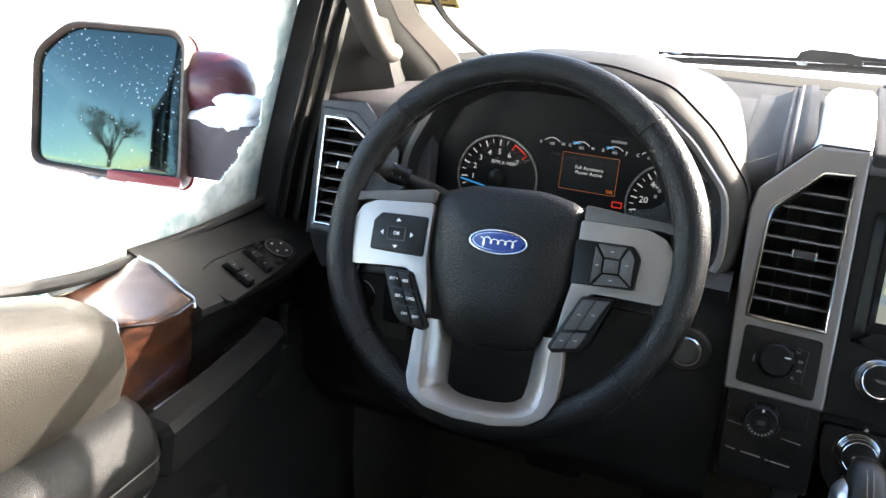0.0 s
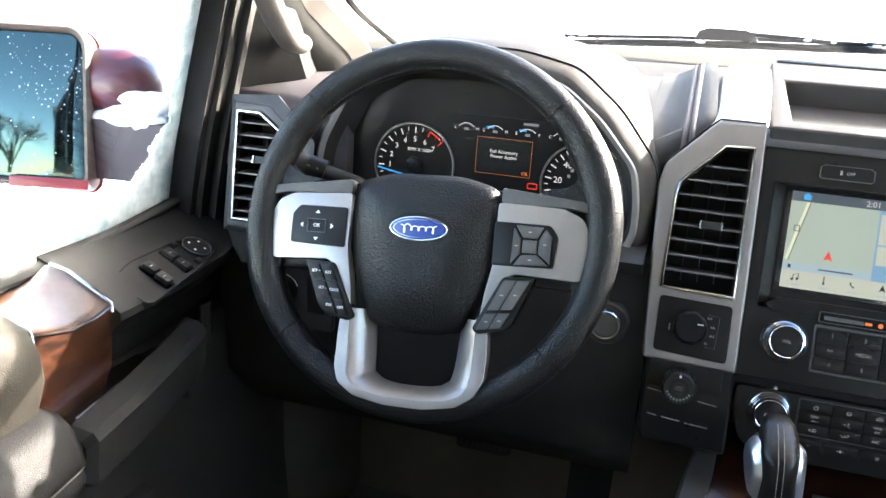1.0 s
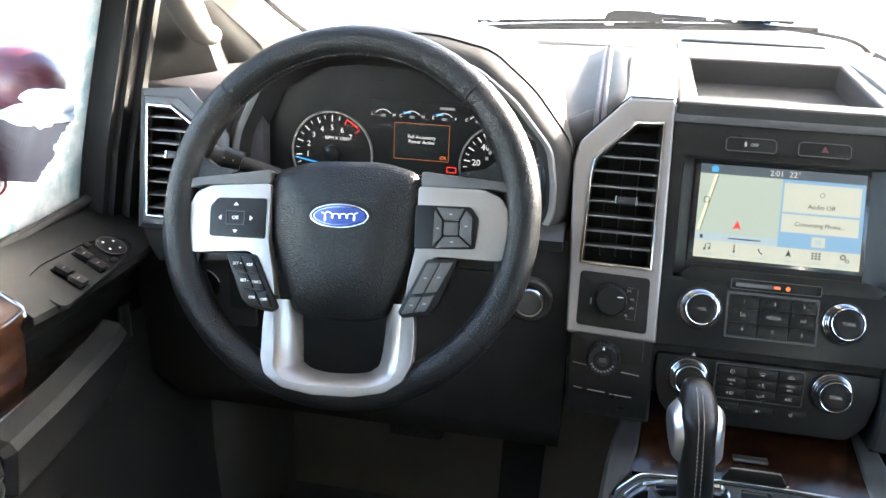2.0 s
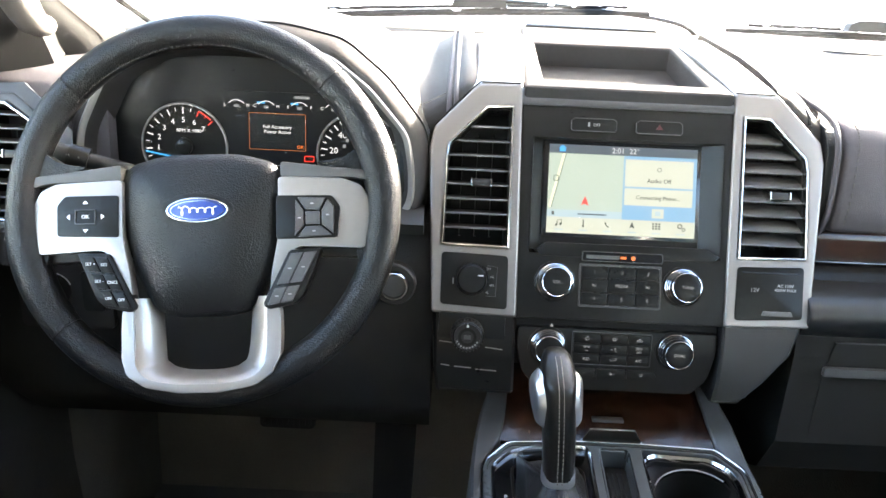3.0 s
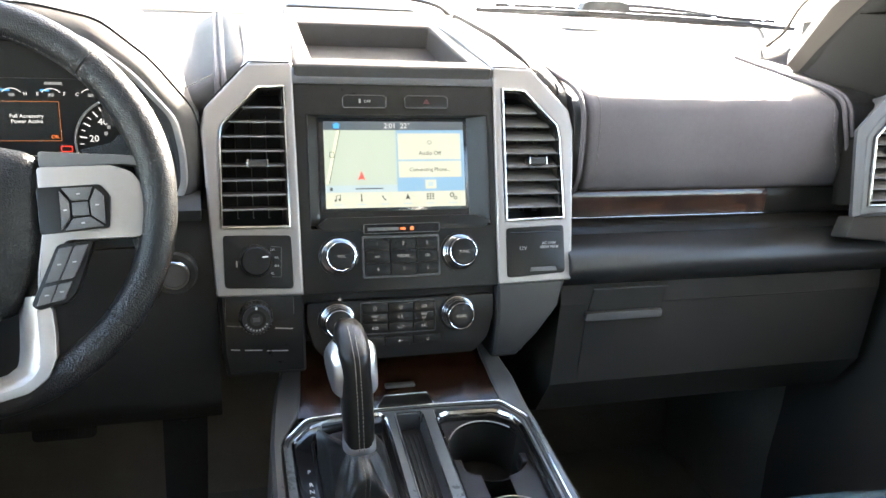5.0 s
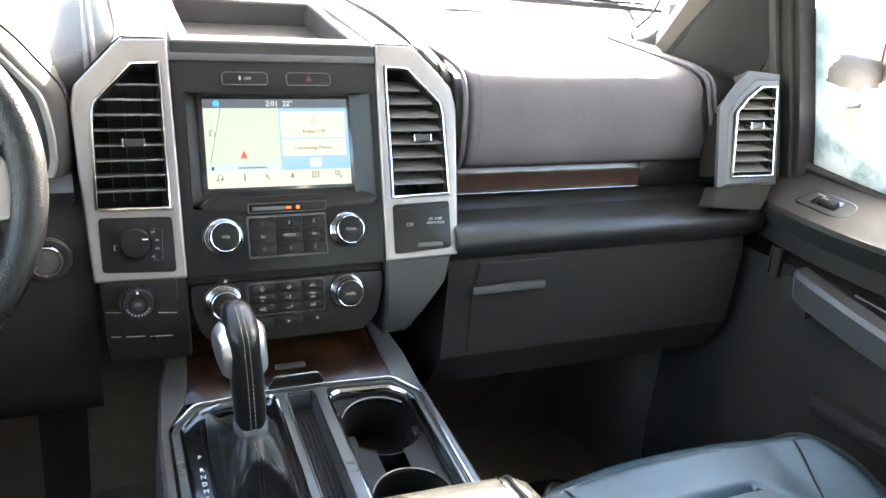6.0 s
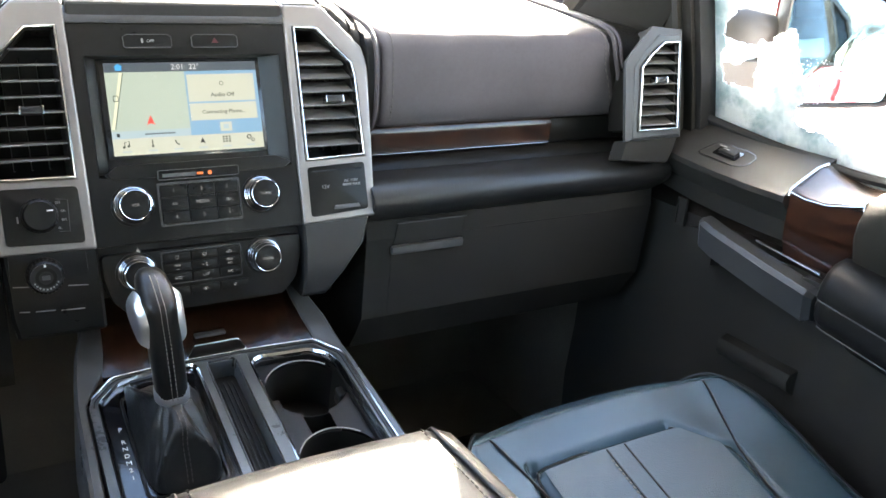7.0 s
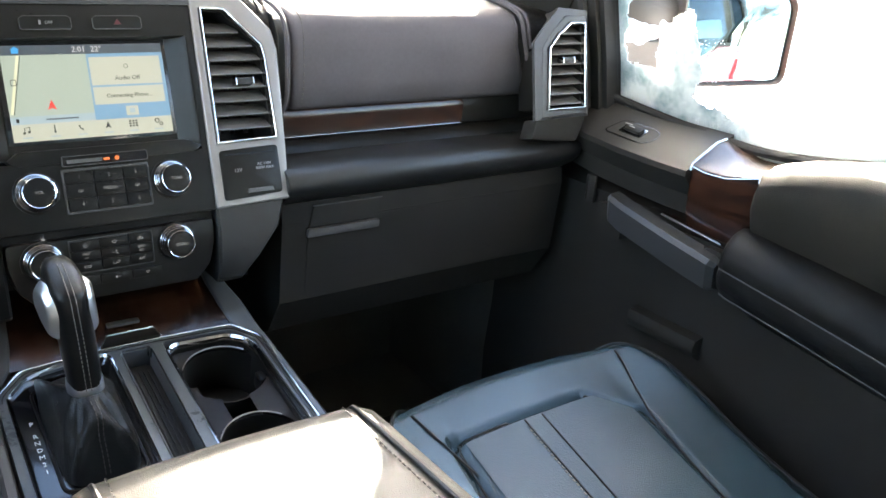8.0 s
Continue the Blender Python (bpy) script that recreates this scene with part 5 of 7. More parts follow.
script = [EM @ Vector((-0.0185 + 0.037 * t + 0.0022 * math.sin(31.4 * t), (0.0022 + 0.0030 * math.exp(-((t - 0.12) / 0.10) ** 2) + 0.0024 * math.exp(-((t - 0.92) / 0.08) ** 2)) * math.cos(31.4 * t), 0.0022)) for t in [k / 90 for k in range(91)]]
part("emblem_mark", tube(script, 0.0005, 5), PRINT, hub)
part("airbag_text", box((0.002, -0.047, 0.0122), (0.022, 0.0030, 0.0006), WI), BLACK, hub)
# silver spokes left and right


def laid(bm):
    """Lifts the foot of the spokes over the rim, lowers their ends, then lays them on the wheel."""
    for v in bm.verts:
        t = max(0.0, min(1.0, (-0.120 - v.co.y) / 0.04))
        v.co.z += 0.0085 * t * t * (3 - 2 * t)
        v.co.z -= 0.0065 * max(0.0, min(1.0, (abs(v.co.x) - 0.146) / 0.020)) ** 1.5
    bmesh.ops.transform(bm, matrix=WI, verts=bm.verts)
    return bm


CREST = [(0.076, 0.036), (0.076, -0.020), (0.069, -0.056), (0.0645, -0.0965), (0.0625, -0.143), (0.056, -0.1525), (0.044, -0.1590), (0.020, -0.1625)]
OUTER_EDGE = [(0.020, -0.1712), (0.052, -0.1655), (0.0695, -0.1540), (0.0765, -0.1380), (0.0775, -0.1150), (0.0765, -0.0910), (0.0655, -0.0870), (0.0860, -0.0405), (0.0960, -0.0325), (0.158, -0.0355), (0.1645, -0.0290), (0.1665, 0.0110), (0.157, 0.0260), (0.139, 0.0335)]
U_TRIM = CREST + [(-x, y) for x, y in CREST[::-1]] + [(-x, y) for x, y in OUTER_EDGE[::-1]] + OUTER_EDGE
part("spoke", laid(prism(rounded(U_TRIM[::-1], 0.004, 3), -0.012, 0.0050, ID, 0.0028, 3)), SILVER, wheel, "satin silver u-shaped spoke trim")
WALL = [(0.0660, -0.080), (0.0645, -0.0965), (0.0625, -0.143), (0.056, -0.1525), (0.044, -0.1590), (0.020, -0.1625)]
FOOT = [(0.0470, -0.080), (0.0460, -0.0950), (0.0425, -0.1370), (0.037, -0.1455), (0.028, -0.1500), (0.012, -0.1525)]
up_, dn_ = smooth_line([(*q, 0) for q in WALL + [(-x, y) for x, y in WALL[::-1]]], 4), smooth_line([(*q, 0) for q in FOOT + [(-x, y) for x, y in FOOT[::-1]]], 4)
b = loft([[(p.x, p.y, 0.0036) for p in up_], [(*p.lerp(q, 0.30).xy, 0.0010) for p, q in zip(up_, dn_)], [(*q.xy, -0.0160) for q in dn_], [(*q.xy, -0.0240) for q in dn_]])
bmesh.ops.solidify(b, geom=b.faces[:], thickness=0.001)
part("spoke_inner_wall", laid(b), SILVER, wheel, "silver inner slope of the spoke trim", angle=50)
for s in (1, -1):
    for pts, nm in (([(0.112, 0.0500), (0.140, 0.0400), (0.166, 0.0330), (0.170, 0.0560), (0.160, 0.0760), (0.1535, 0.0640), (0.140, 0.0545)], "rim_gusset"), ([(0.150, -0.0350), (0.168, -0.0300), (0.170, -0.0500), (0.158, -0.0720), (0.1545, -0.0560)], "rim_gusset")):
        o = [(s * x, y) for x, y in pts]
        o = o[::-1] if sum((x1 - x0) * (y1 + y0) for (x0, y0), (x1, y1) in zip(o, o[1:] + o[:1])) > 0 else o
        part(nm, prism(rounded(o, 0.004), -0.020, -0.0015, WI, 0.005, 3), LEATHER, wheel, "leather flare between rim and spoke")
for s in (1, -1):
    part("spoke_back", prism(rounded([(s * x, y) for x, y in ([(0.05, -0.04), (0.165, -0.045), (0.170, 0.040), (0.05, 0.052)] if s > 0 else [(0.05, -0.04), (0.05, 0.052), (0.170, 0.040), (0.165, -0.045)])], 0.01), -0.030, -0.010, WI, 0.004), SATIN_BLACK, wheel)
    part("spoke_top", prism(rounded([(s * x, y) for x, y in ([(0.078, 0.036), (0.150, 0.034), (0.168, 0.030), (0.170, 0.040), (0.078, 0.051)] if s > 0 else [(0.078, 0.051), (0.170, 0.040), (0.168, 0.030), (0.150, 0.034), (0.078, 0.036)])], 0.003), -0.014, 0.002, WI, 0.002), GREY, wheel)
# key pads
WPAD = WI @ Matrix.Translation((0, 0, 0.005))
lp = part("key_pad", prism(rounded([(-0.139, -0.018), (-0.079, -0.020), (-0.079, 0.021), (-0.131, 0.021), (-0.139, 0.012)], 0.003), -0.006, 0.0015, WPAD, 0.001), SATIN_BLACK, wheel, "black five-way key pad")
part("ok_key", frame_ring(rounded([(-0.121, -0.0065), (-0.101, -0.0065), (-0.101, 0.0075), (-0.121, 0.0075)], 0.001), rounded([(-0.1203, -0.0058), (-0.1017, -0.0058), (-0.1017, 0.0068), (-0.1203, 0.0068)], 0.001), 0.001, 0.0032, WPAD), GREY, lp)
lettering("OK", 0.0052, WPAD @ Matrix.Translation((-0.111, 0.0005, 0.0022)), PRINT, lp, "print")
for x, y, a in ((-0.111, 0.0145, 0), (-0.111, -0.0130, 180), (-0.1275, 0.0005, 90), (-0.0945, 0.0005, -90)):
    part("arrow", prism([(-0.0026, -0.0013), (0.0026, -0.0013), (0, 0.0018)], 0.001, 0.0021, WPAD @ Matrix.Translation((x, y, 0)) @ Matrix.Rotation(radians(a), 4, "Z")), PRINT, lp)
rp = part("key_pad", prism(rounded([(0.074, -0.0255), (0.1335, -0.0245), (0.1365, 0.0055), (0.1285, 0.0165), (0.074, 0.0175)], 0.003), -0.006, 0.0008, WPAD, 0.001), SATIN_BLACK, wheel, "black key pad with grey keys")
for pts in ([(0.0955, 0.0150), (0.1225, 0.0140), (0.1170, 0.0025), (0.1030, 0.0030)], [(0.1310, 0.0050), (0.1245, 0.0125), (0.1185, 0.0015), (0.1185, -0.0115), (0.1300, -0.0210)], [(0.1285, -0.0225), (0.0955, -0.0240), (0.1030, -0.0135), (0.1175, -0.0130)], [(0.0925, -0.0230), (0.0935, 0.0125), (0.1010, 0.0020), (0.1010, -0.0125)], [(0.1030, -0.0115), (0.1170, -0.0115), (0.1170, 0.0010), (0.1030, 0.0010)]):
    k = part("key", prism(pts[::-1] if sum((x1 - x0) * (y1 + y0) for (x0, y0), (x1, y1) in zip(pts, pts[1:] + pts[:1])) > 0 else pts, 0.0, 0.0030, WPAD, 0.0008), GREY, rp)
    cx, cy = sum(p[0] for p in pts) / len(pts), sum(p[1] for p in pts) / len(pts)
    if pts[0] != (0.1030, -0.0115):
        part("symbol", box((cx, cy, 0.0031), (0.0030, 0.0013, 0.0004), WPAD), PRINT_DIM, k)
for s in (-1, 1):
    o = [(s * 0.1185, -0.0345), (s * 0.0870, -0.0360), (s * 0.0605, -0.0885), (s * 0.0665, -0.0935), (s * 0.0915, -0.0880), (s * 0.1000, -0.0800)]
    o = o if s < 0 else o[::-1]
    o = o[::-1] if sum((x1 - x0) * (y1 + y0) for (x0, y0), (x1, y1) in zip(o, o[1:] + o[:1])) > 0 else o
    pod = part("key_pod", prism(rounded(o, 0.004), -0.014, 0.0040, WPAD, 0.002), SATIN_BLACK, wheel, "black lower key pod")
    texts = [["SET +", "RES"], ["SET -", "CNCL"], ["ON", "OFF"]] if s < 0 else [["", ""], ["", ""]]
    rowsn = len(texts)
    for r in range(rowsn):
        t0, t1 = (r / rowsn, (r + 1) / rowsn) if s < 0 else ((0, 0.62), (0.65, 1.0))[r]
        for c in range(2):
            def at(t, w):
                a = Vector((s * 0.1155, -0.0370)).lerp(Vector((s * 0.0895, -0.0865)), t)
                q = Vector((s * 0.0885, -0.0385)).lerp(Vector((s * 0.0640, -0.0905)), t)
                return a.lerp(q, w)
            w0, w1 = (0.03, 0.48) if c == 0 else (0.52, 0.97)
            q = [at(t0 + 0.02, w0), at(t0 + 0.02, w1), at(t1 - 0.02, w1), at(t1 - 0.02, w0)]
            q = [tuple(p) for p in q]
            if sum((x1 - x0) * (y1 + y0) for (x0, y0), (x1, y1) in zip(q, q[1:] + q[:1])) > 0:
                q = q[::-1]
            k = part("key", prism(rounded(q, 0.001, 2), 0.0, 0.0062, WPAD, 0.0008), SATIN_BLACK if s < 0 else GREY, pod)
            cx, cy = sum(p[0] for p in q) / len(q), sum(p[1] for p in q) / len(q)
            t = texts[r][c if s > 0 else c]
            if t:
                lettering(t, 0.0040, WPAD @ Matrix.Translation((cx, cy, 0.0066)), PRINT, k, "print")
            else:
                part("symbol", box((cx, cy, 0.0063), (0.0034, 0.0012, 0.0004), WPAD), PRINT_DIM, k)

# turn signal stalk
stalk = thing("turn_signal_stalk", (-0.51, -0.06, 0.78), "black turn signal stalk with white symbols", "stalk")
SL = [Vector((-0.500, -0.055, 0.780)), Vector((-0.560, -0.075, 0.800)), Vector((-0.630, -0.092, 0.822))]
part("lever", tube(smooth_line(SL, 6), [0.008] * 5 + [0.0095] * 4 + [0.0120] * 3 + [0.010], 12), BLACK, stalk)
part("collar", tube([SL[1] + (SL[2] - SL[1]) * 0.35, SL[1] + (SL[2] - SL[1]) * 0.62], 0.0135, 16), SATIN_BLACK, stalk)
for t in (0.42, 0.55, 0.85):
    part("symbol", box(tuple(SL[1] + (SL[2] - SL[1]) * t + Vector((0, -0.0125, 0.004))), (0.003, 0.001, 0.003)), PRINT_DIM, stalk)
# ignition button, small controls on the knee panel
ign = thing("start_button", (-0.262, -0.03, 0.65), "round start button with a chrome ring", "button")
IM = frame_at((-0.262, -0.032, 0.668), (1, 0, 0), (0, -0.05, 1))
part("ring", turned([(0.0185, -0.004), (0.0185, 0.006), (0.0165, 0.009), (0.0145, 0.009), (0.0140, 0.004)], IM), CHROME, ign)
part("cap", turned([(0.0142, -0.002), (0.0142, 0.005), (0.012, 0.0062), (0.0005, 0.0065)], IM), GREY, ign)
part("housing", turned([(0.026, -0.01), (0.026, 0.001), (0.0235, 0.0035), (0.0185, 0.002)], IM), BLACK, ign)
lamp_panel = thing("light_switch_panel", (-0.645, -0.03, 0.60), "black light switch panel with a rotary knob", "switch panel")
LM = frame_at((-0.645, -0.035, 0.640), (1, 0, 0), (0, -0.05, 1))
part("plate", prism(rounded([(-0.055, -0.045), (0.055, -0.045), (0.055, 0.045), (-0.055, 0.045)], 0.008), -0.01, 0.003, LM, 0.002), BLACK, lamp_panel)
part("knob", turned([(0.020, 0.0), (0.020, 0.010), (0.0175, 0.016), (0.001, 0.0165)], LM @ Matrix.Translation((-0.012, 0.004, 0))), SATIN_BLACK, lamp_panel)
part("knob_mark", tube([LM @ Vector((-0.012 + 0.0215 * math.cos(a), 0.004 + 0.0215 * math.sin(a), 0.004)) for a in [radians(20 + 9 * k) for k in range(7)]], 0.0007, 5), PRINT, lamp_panel)
part("key", prism(rounded([(0.022, -0.02), (0.046, -0.02), (0.046, 0.028), (0.022, 0.028)], 0.003), 0.0, 0.006, LM, 0.001), SATIN_BLACK, lamp_panel)
part("latch_lip", box((-0.008, 0.036, 0.004), (0.026, 0.0016, 0.003), LM), GREY, lamp_panel)

# ------------------------------------------------------------------ console
con = thing("centre_console", (0, -0.25, 0.0), "black centre console with chrome edging and cup holders", "console")
CZ = 0.490
UPM = frame_at((0, -0.06, CZ), (1, 0, 0), (0, 1, 0.20))
CO = [(-0.1525, -0.36), (0.1545, -0.36), (0.1525, -0.040), (0.127, -0.0055), (0.03, -0.0010), (-0.03, -0.0010), (-0.120, -0.008), (-0.1495, -0.043)]
INNER = [(-0.141, -0.355), (0.1460, -0.355), (0.1440, -0.043), (0.123, -0.0135), (0.03, -0.0085), (-0.03, -0.0085), (-0.1165, -0.0205), (-0.1405, -0.048)]
L_CELL = [(-0.137, -0.355), (-0.0275, -0.355), (-0.0255, -0.018), (-0.031, -0.0105), (-0.090, -0.0140), (-0.1165, -0.0240), (-0.137, -0.0480)]
S_CELL = [(-0.0125, -0.355), (0.0215, -0.355), (0.0220, -0.018), (0.0185, -0.0130), (-0.0090, -0.0130), (-0.0125, -0.0175)]
C_CELL = [(0.0395, -0.355), (0.1385, -0.355), (0.1370, -0.056), (0.1305, -0.037), (0.113, -0.0235), (0.051, -0.0205), (0.0400, -0.0270)]
# body under the tilted deck
b = loft([[UPM @ Vector((x * k, y, d)) for x, y in CO] for d, k in ((-0.004, 1.0), (-0.03, 1.01), (-0.20, 1.03), (-0.44, 1.05))], closed=True, caps=False)
for v in b.verts:
    v.co.z = max(0.02, v.co.z)
part("sides", b, BLACK, con, angle=30)
part("rear_body", box((0, -0.60, 0.215), (0.300, 0.42, 0.39), ID, 0.01), BLACK, con)
# deck with its ribs, bright edging round it and round its wells
part("deck", frame_ring(CO, INNER, -0.06, -0.0005, UPM, 0.0012), SATIN_BLUE, con, "satin grey-blue console deck")


def rail(pts, r, d, mat, name, closed=True, label="", flat=1.0):
    part(name, tube([UPM @ Vector((x, y, d)) for x, y in pts], r, 8, closed=closed, flat=flat), mat, con, label, angle=60)


def bright_bevel(cell, w, low=-0.006):
    """A polished sloping edge round a well."""
    o = rounded(inset(cell, -w), 0.007, 4)
    i = rounded(cell, 0.006, 4)
    b = loft([[UPM @ Vector((x, y, d)) for x, y in ring] for ring, d in ((o, -0.004), (o, 0.0010), ([tuple(Vector(p).lerp(Vector(q), 0.35)) for p, q in zip(o, i)], 0.0016), (i, -0.0015), (i, low))], closed=True, caps=False)
    part("well_edging", b, CHROME, con, "polished bright well edging", angle=28)


rail([p for p in rounded(CO, 0.008, 3) if p[1] > -0.355], 0.0019, 0.0008, CHROME, "outer_edging", False, "bright chrome edging")
rail([p for p in rounded(inset(CO, 0.0048), 0.008, 3) if p[1] > -0.352], 0.0007, 0.0000, SATIN_BLACK, "edge_groove", False)
for x0, x1 in ((-0.0265, -0.0115), (0.0210, 0.0370)):
    part("rib", prism([(x0, -0.355), (x1, -0.355), (x1 + 0.001, -0.0095), (x0 + 0.001, -0.0095)], -0.06, 0.0002, UPM, 0.0022, 3), SATIN_BLUE, con, "satin grey-blue console rib")
part("rib", prism([(-0.028, -0.0140), (0.040, -0.0140), (0.040, -0.0072), (-0.028, -0.0072)], -0.06, -0.0010, UPM), SATIN_BLUE, con)
part("shift_plate", prism(rounded(L_CELL, 0.005, 3), -0.03, -0.0040, UPM, 0.001), GLOSS_BLACK, con, "gloss black shift plate")
bright_bevel(L_CELL, 0.0030)
bright_bevel(C_CELL, 0.0040)
bright_bevel(S_CELL, 0.0014, -0.012)
part("well_floor", prism(INNER, -0.100, -0.090, UPM), RUBBER, con)
part("slot_mat", prism(rounded(S_CELL, 0.004, 3), -0.05, -0.0260, UPM), RUBBER, con, "black ribbed rubber slot mat")
for k in range(5):
    part("mat_rib", box((-0.006 + 0.0055 * k, -0.185, -0.0252), (0.0016, 0.32, 0.0020), UPM), DARK_GREY, con)
# cup holders: a glossy deck with two deep round wells and a channel between them
CUPS = [(0.0915, -0.0760, 0.0485), (0.0880, -0.2000, 0.0460)]
part("cup_wall", frame_ring(C_CELL, inset(C_CELL, 0.0015), -0.085, -0.0065, UPM), SATIN_BLACK, con)
for cx, cy, r in CUPS:
    cmx = UPM @ Matrix.Translation((cx, cy, 0))
    n = 44
    ring = [(r * math.cos(2 * math.pi * i / n), r * math.sin(2 * math.pi * i / n)) for i in range(n)]
    part("cup_well", frame_ring([(x * 1.02, y * 1.02) for x, y in ring], ring, -0.082, -0.0165, cmx), SATIN_BLACK, con)
    # silver arc on part of the rim only, modelled as its shine
    part("lip_shine", tube([cmx @ Vector((x * 1.0, y * 1.0, -0.0112)) for x, y in ring[5:20]], 0.0010, 6), SILVER, con)
    part("cup_floor", disc((0, 0), r, -0.083, -0.078, cmx, 32), SATIN_BLACK, con)
    for a in (200, 340):
        part("cup_finger", box(((r - 0.004) * math.cos(radians(a)), (r - 0.004) * math.sin(radians(a)), -0.028), (0.013, 0.018, 0.022), cmx, 0.004, 3), SATIN_BLACK, con)
b = bmesh.new()
STEP = 0.0026
verts = {}
cell = inset(C_CELL, 0.001)
for i in range(0, 42):
    for j in range(0, 134):
        x, y = 0.036 + STEP * i, -0.355 + STEP * j
        try:
            a, c = span_at(cell, y + STEP / 2)
        except ValueError:
            continue
        if x + STEP < a or x > c or any(math.hypot(x + STEP / 2 - cx, y + STEP / 2 - cy) < r for cx, cy, r in CUPS) or (abs(x + STEP / 2 - 0.0865) < 0.0158 and -0.20 < y < -0.08):
            continue
        q = []
        for dx, dy in ((0, 0), (1, 0), (1, 1), (0, 1)):
            key = (i + dx, j + dy)
            if key not in verts:
                px, py = 0.036 + STEP * key[0], -0.355 + STEP * key[1]
                for cx, cy, r in CUPS:
                    dd = math.hypot(px - cx, py - cy)
                    if abs(dd - r) < STEP * 1.1:
                        px, py = cx + (px - cx) * r / dd, cy + (py - cy) * r / dd
                verts[key] = b.verts.new(UPM @ Vector((max(a, min(c, px)), py, -0.0120)))
            q.append(verts[key])
        b.faces.new(q)
bmesh.ops.solidify(b, geom=b.faces[:], thickness=0.005)
part("cup_deck", b, DECK_GREY, con, "glossy grey cup holder deck")
# wood slope up to the climate panel, with side rails and the small bright clip
b = loft([[(x, y, z) for x in (-0.128, -0.06, 0, 0.06, 0.128)] for y, z in ((-0.062, 0.4875), (-0.045, 0.4985), (-0.02, 0.513), (0.02, 0.531), (0.06, 0.540))])
bmesh.ops.solidify(b, geom=b.faces[:], thickness=0.01)
part("wood_slope", b, WOOD, con, "dark burl wood panel")
for s in (1, -1):
    secs = []
    for y, z, xi, xo in ((0.055, 0.552, 0.118, 0.136), (0.0, 0.5285, 0.1185, 0.141), (-0.035, 0.5085, 0.1225, 0.1535), (-0.062, 0.4920, 0.1285, 0.1590), (-0.080, 0.4850, 0.1400, 0.1610), (-0.105, 0.4790, 0.1515, 0.1635), (-0.25, 0.4490, 0.1540, 0.1680), (-0.42, 0.4130, 0.1560, 0.1720)):
        secs.append([(s * x, y, q) for x, q in ((xi, z - 0.03), (xi, z - 0.002), (xi + 0.002, z), (xo - 0.004, z + 0.001), (xo, z - 0.003), (xo + 0.006, z - 0.09))])
    # left rail takes a darker grey to paint in its shade
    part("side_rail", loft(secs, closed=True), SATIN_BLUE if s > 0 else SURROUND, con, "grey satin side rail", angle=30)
b = prism([(-0.031, -0.002), (0.0385, -0.002), (0.0345, 0.016), (-0.0200, 0.016)], 0.0, 0.0055, UPM, 0.0015)
part("lid_clip", b, SATIN_BLACK, con)
part("lid_clip_edge", tube([UPM @ Vector(q) for q in ((-0.0315, -0.001, 0.0045), (-0.0205, 0.0155, 0.0065), (0.0345, 0.0160, 0.0065), (0.0390, -0.001, 0.0045))], 0.0013, 6), CHROME, con)
part("lid_tab", box((0.002, -0.036, 0.5075), (0.038, 0.010, 0.004), ID, 0.0015), GREY, con)
for i, t in enumerate("PRNDM21"):
    lettering(t, 0.0080, UPM @ Matrix.Translation((-0.1252, -0.0920 - (0.0090 if i else 0) - 0.0105 * i, -0.0034)), PRINT, con, "print")

# ------------------------------------------------------------------ gear shifter
shift = thing("gear_shifter", (-0.085, -0.21, CZ), "black leather gear shifter with chrome cheeks and stitched boot", "gear shifter")
KX = -0.0797
# boot: soft leather tent sewn down the middle, slack at its corners
secs = []
TOPC = Vector((KX, -0.205, CZ + 0.040))
for k in range(17):
    t = k / 16
    ring = []
    for i in range(72):
        a = 2 * math.pi * i / 72
        ca, sa = math.cos(a), math.sin(a)
        f = UPM @ Vector((-0.0760 + 0.0385 * math.copysign(abs(ca) ** 0.40, ca), -0.1210 + 0.0770 * math.copysign(abs(sa) ** 0.40, sa), -0.0030))
        c = TOPC + Vector((0.0150 * math.copysign(abs(ca) ** 0.85, ca), 0.0150 * math.copysign(abs(sa) ** 0.85, sa), 0.0))
        w = t ** 1.5
        q = f.lerp(c, w)
        q.z = f.z + (c.z - f.z) * t ** 0.90
        slack = math.sin(math.pi * t) ** 0.8
        out = Vector((q.x - (-0.079), q.y + 0.195, 0)).normalized()
        crease = noise.noise(Vector((a * 1.9, t * 2.2, 4.0))) + 0.5 * noise.noise(Vector((a * 4.3 + 2 * t, t * 3.0, 9.0)))
        fold = math.exp(-((a - 4.05 - 0.85 * t) / 0.16) ** 2) + math.exp(-((a - 5.38 + 0.85 * t) / 0.16) ** 2) + 1.3 * math.exp(-((a - 2.35 - 0.5 * t) / 0.22) ** 2)
        ring.append(q + out * slack * (0.0050 * crease + 0.0100 * fold) + Vector((0, 0, slack * 0.005 * fold)))
    secs.append(ring)
part("boot", loft(secs, closed=True), BOOT_LEATHER, shift, "soft creased black leather boot", angle=60)
part("boot_flange", tube([UPM @ Vector((x, y, -0.0028)) for x, y in rounded([(-0.1165, -0.200), (-0.0355, -0.200), (-0.0355, -0.042), (-0.1165, -0.042)], 0.012)], 0.0020, 6, closed=True), SATIN_BLACK, shift)
for dx in (-0.0022, 0.0022):
    for k in range(1, 15):
        p0, p1 = Vector(secs[k][54]) + Vector((dx, -0.0006, 0.0006)), Vector(secs[k + 1][54]) + Vector((dx, -0.0006, 0.0006))
        part("stitch", tube([p0, p0.lerp(p1, 0.7)], 0.0005, 5), DARK_STITCH, shift)
LEAN = Vector((0, 0.013, 0.099))
base = Vector((KX, -0.205, CZ + 0.038))


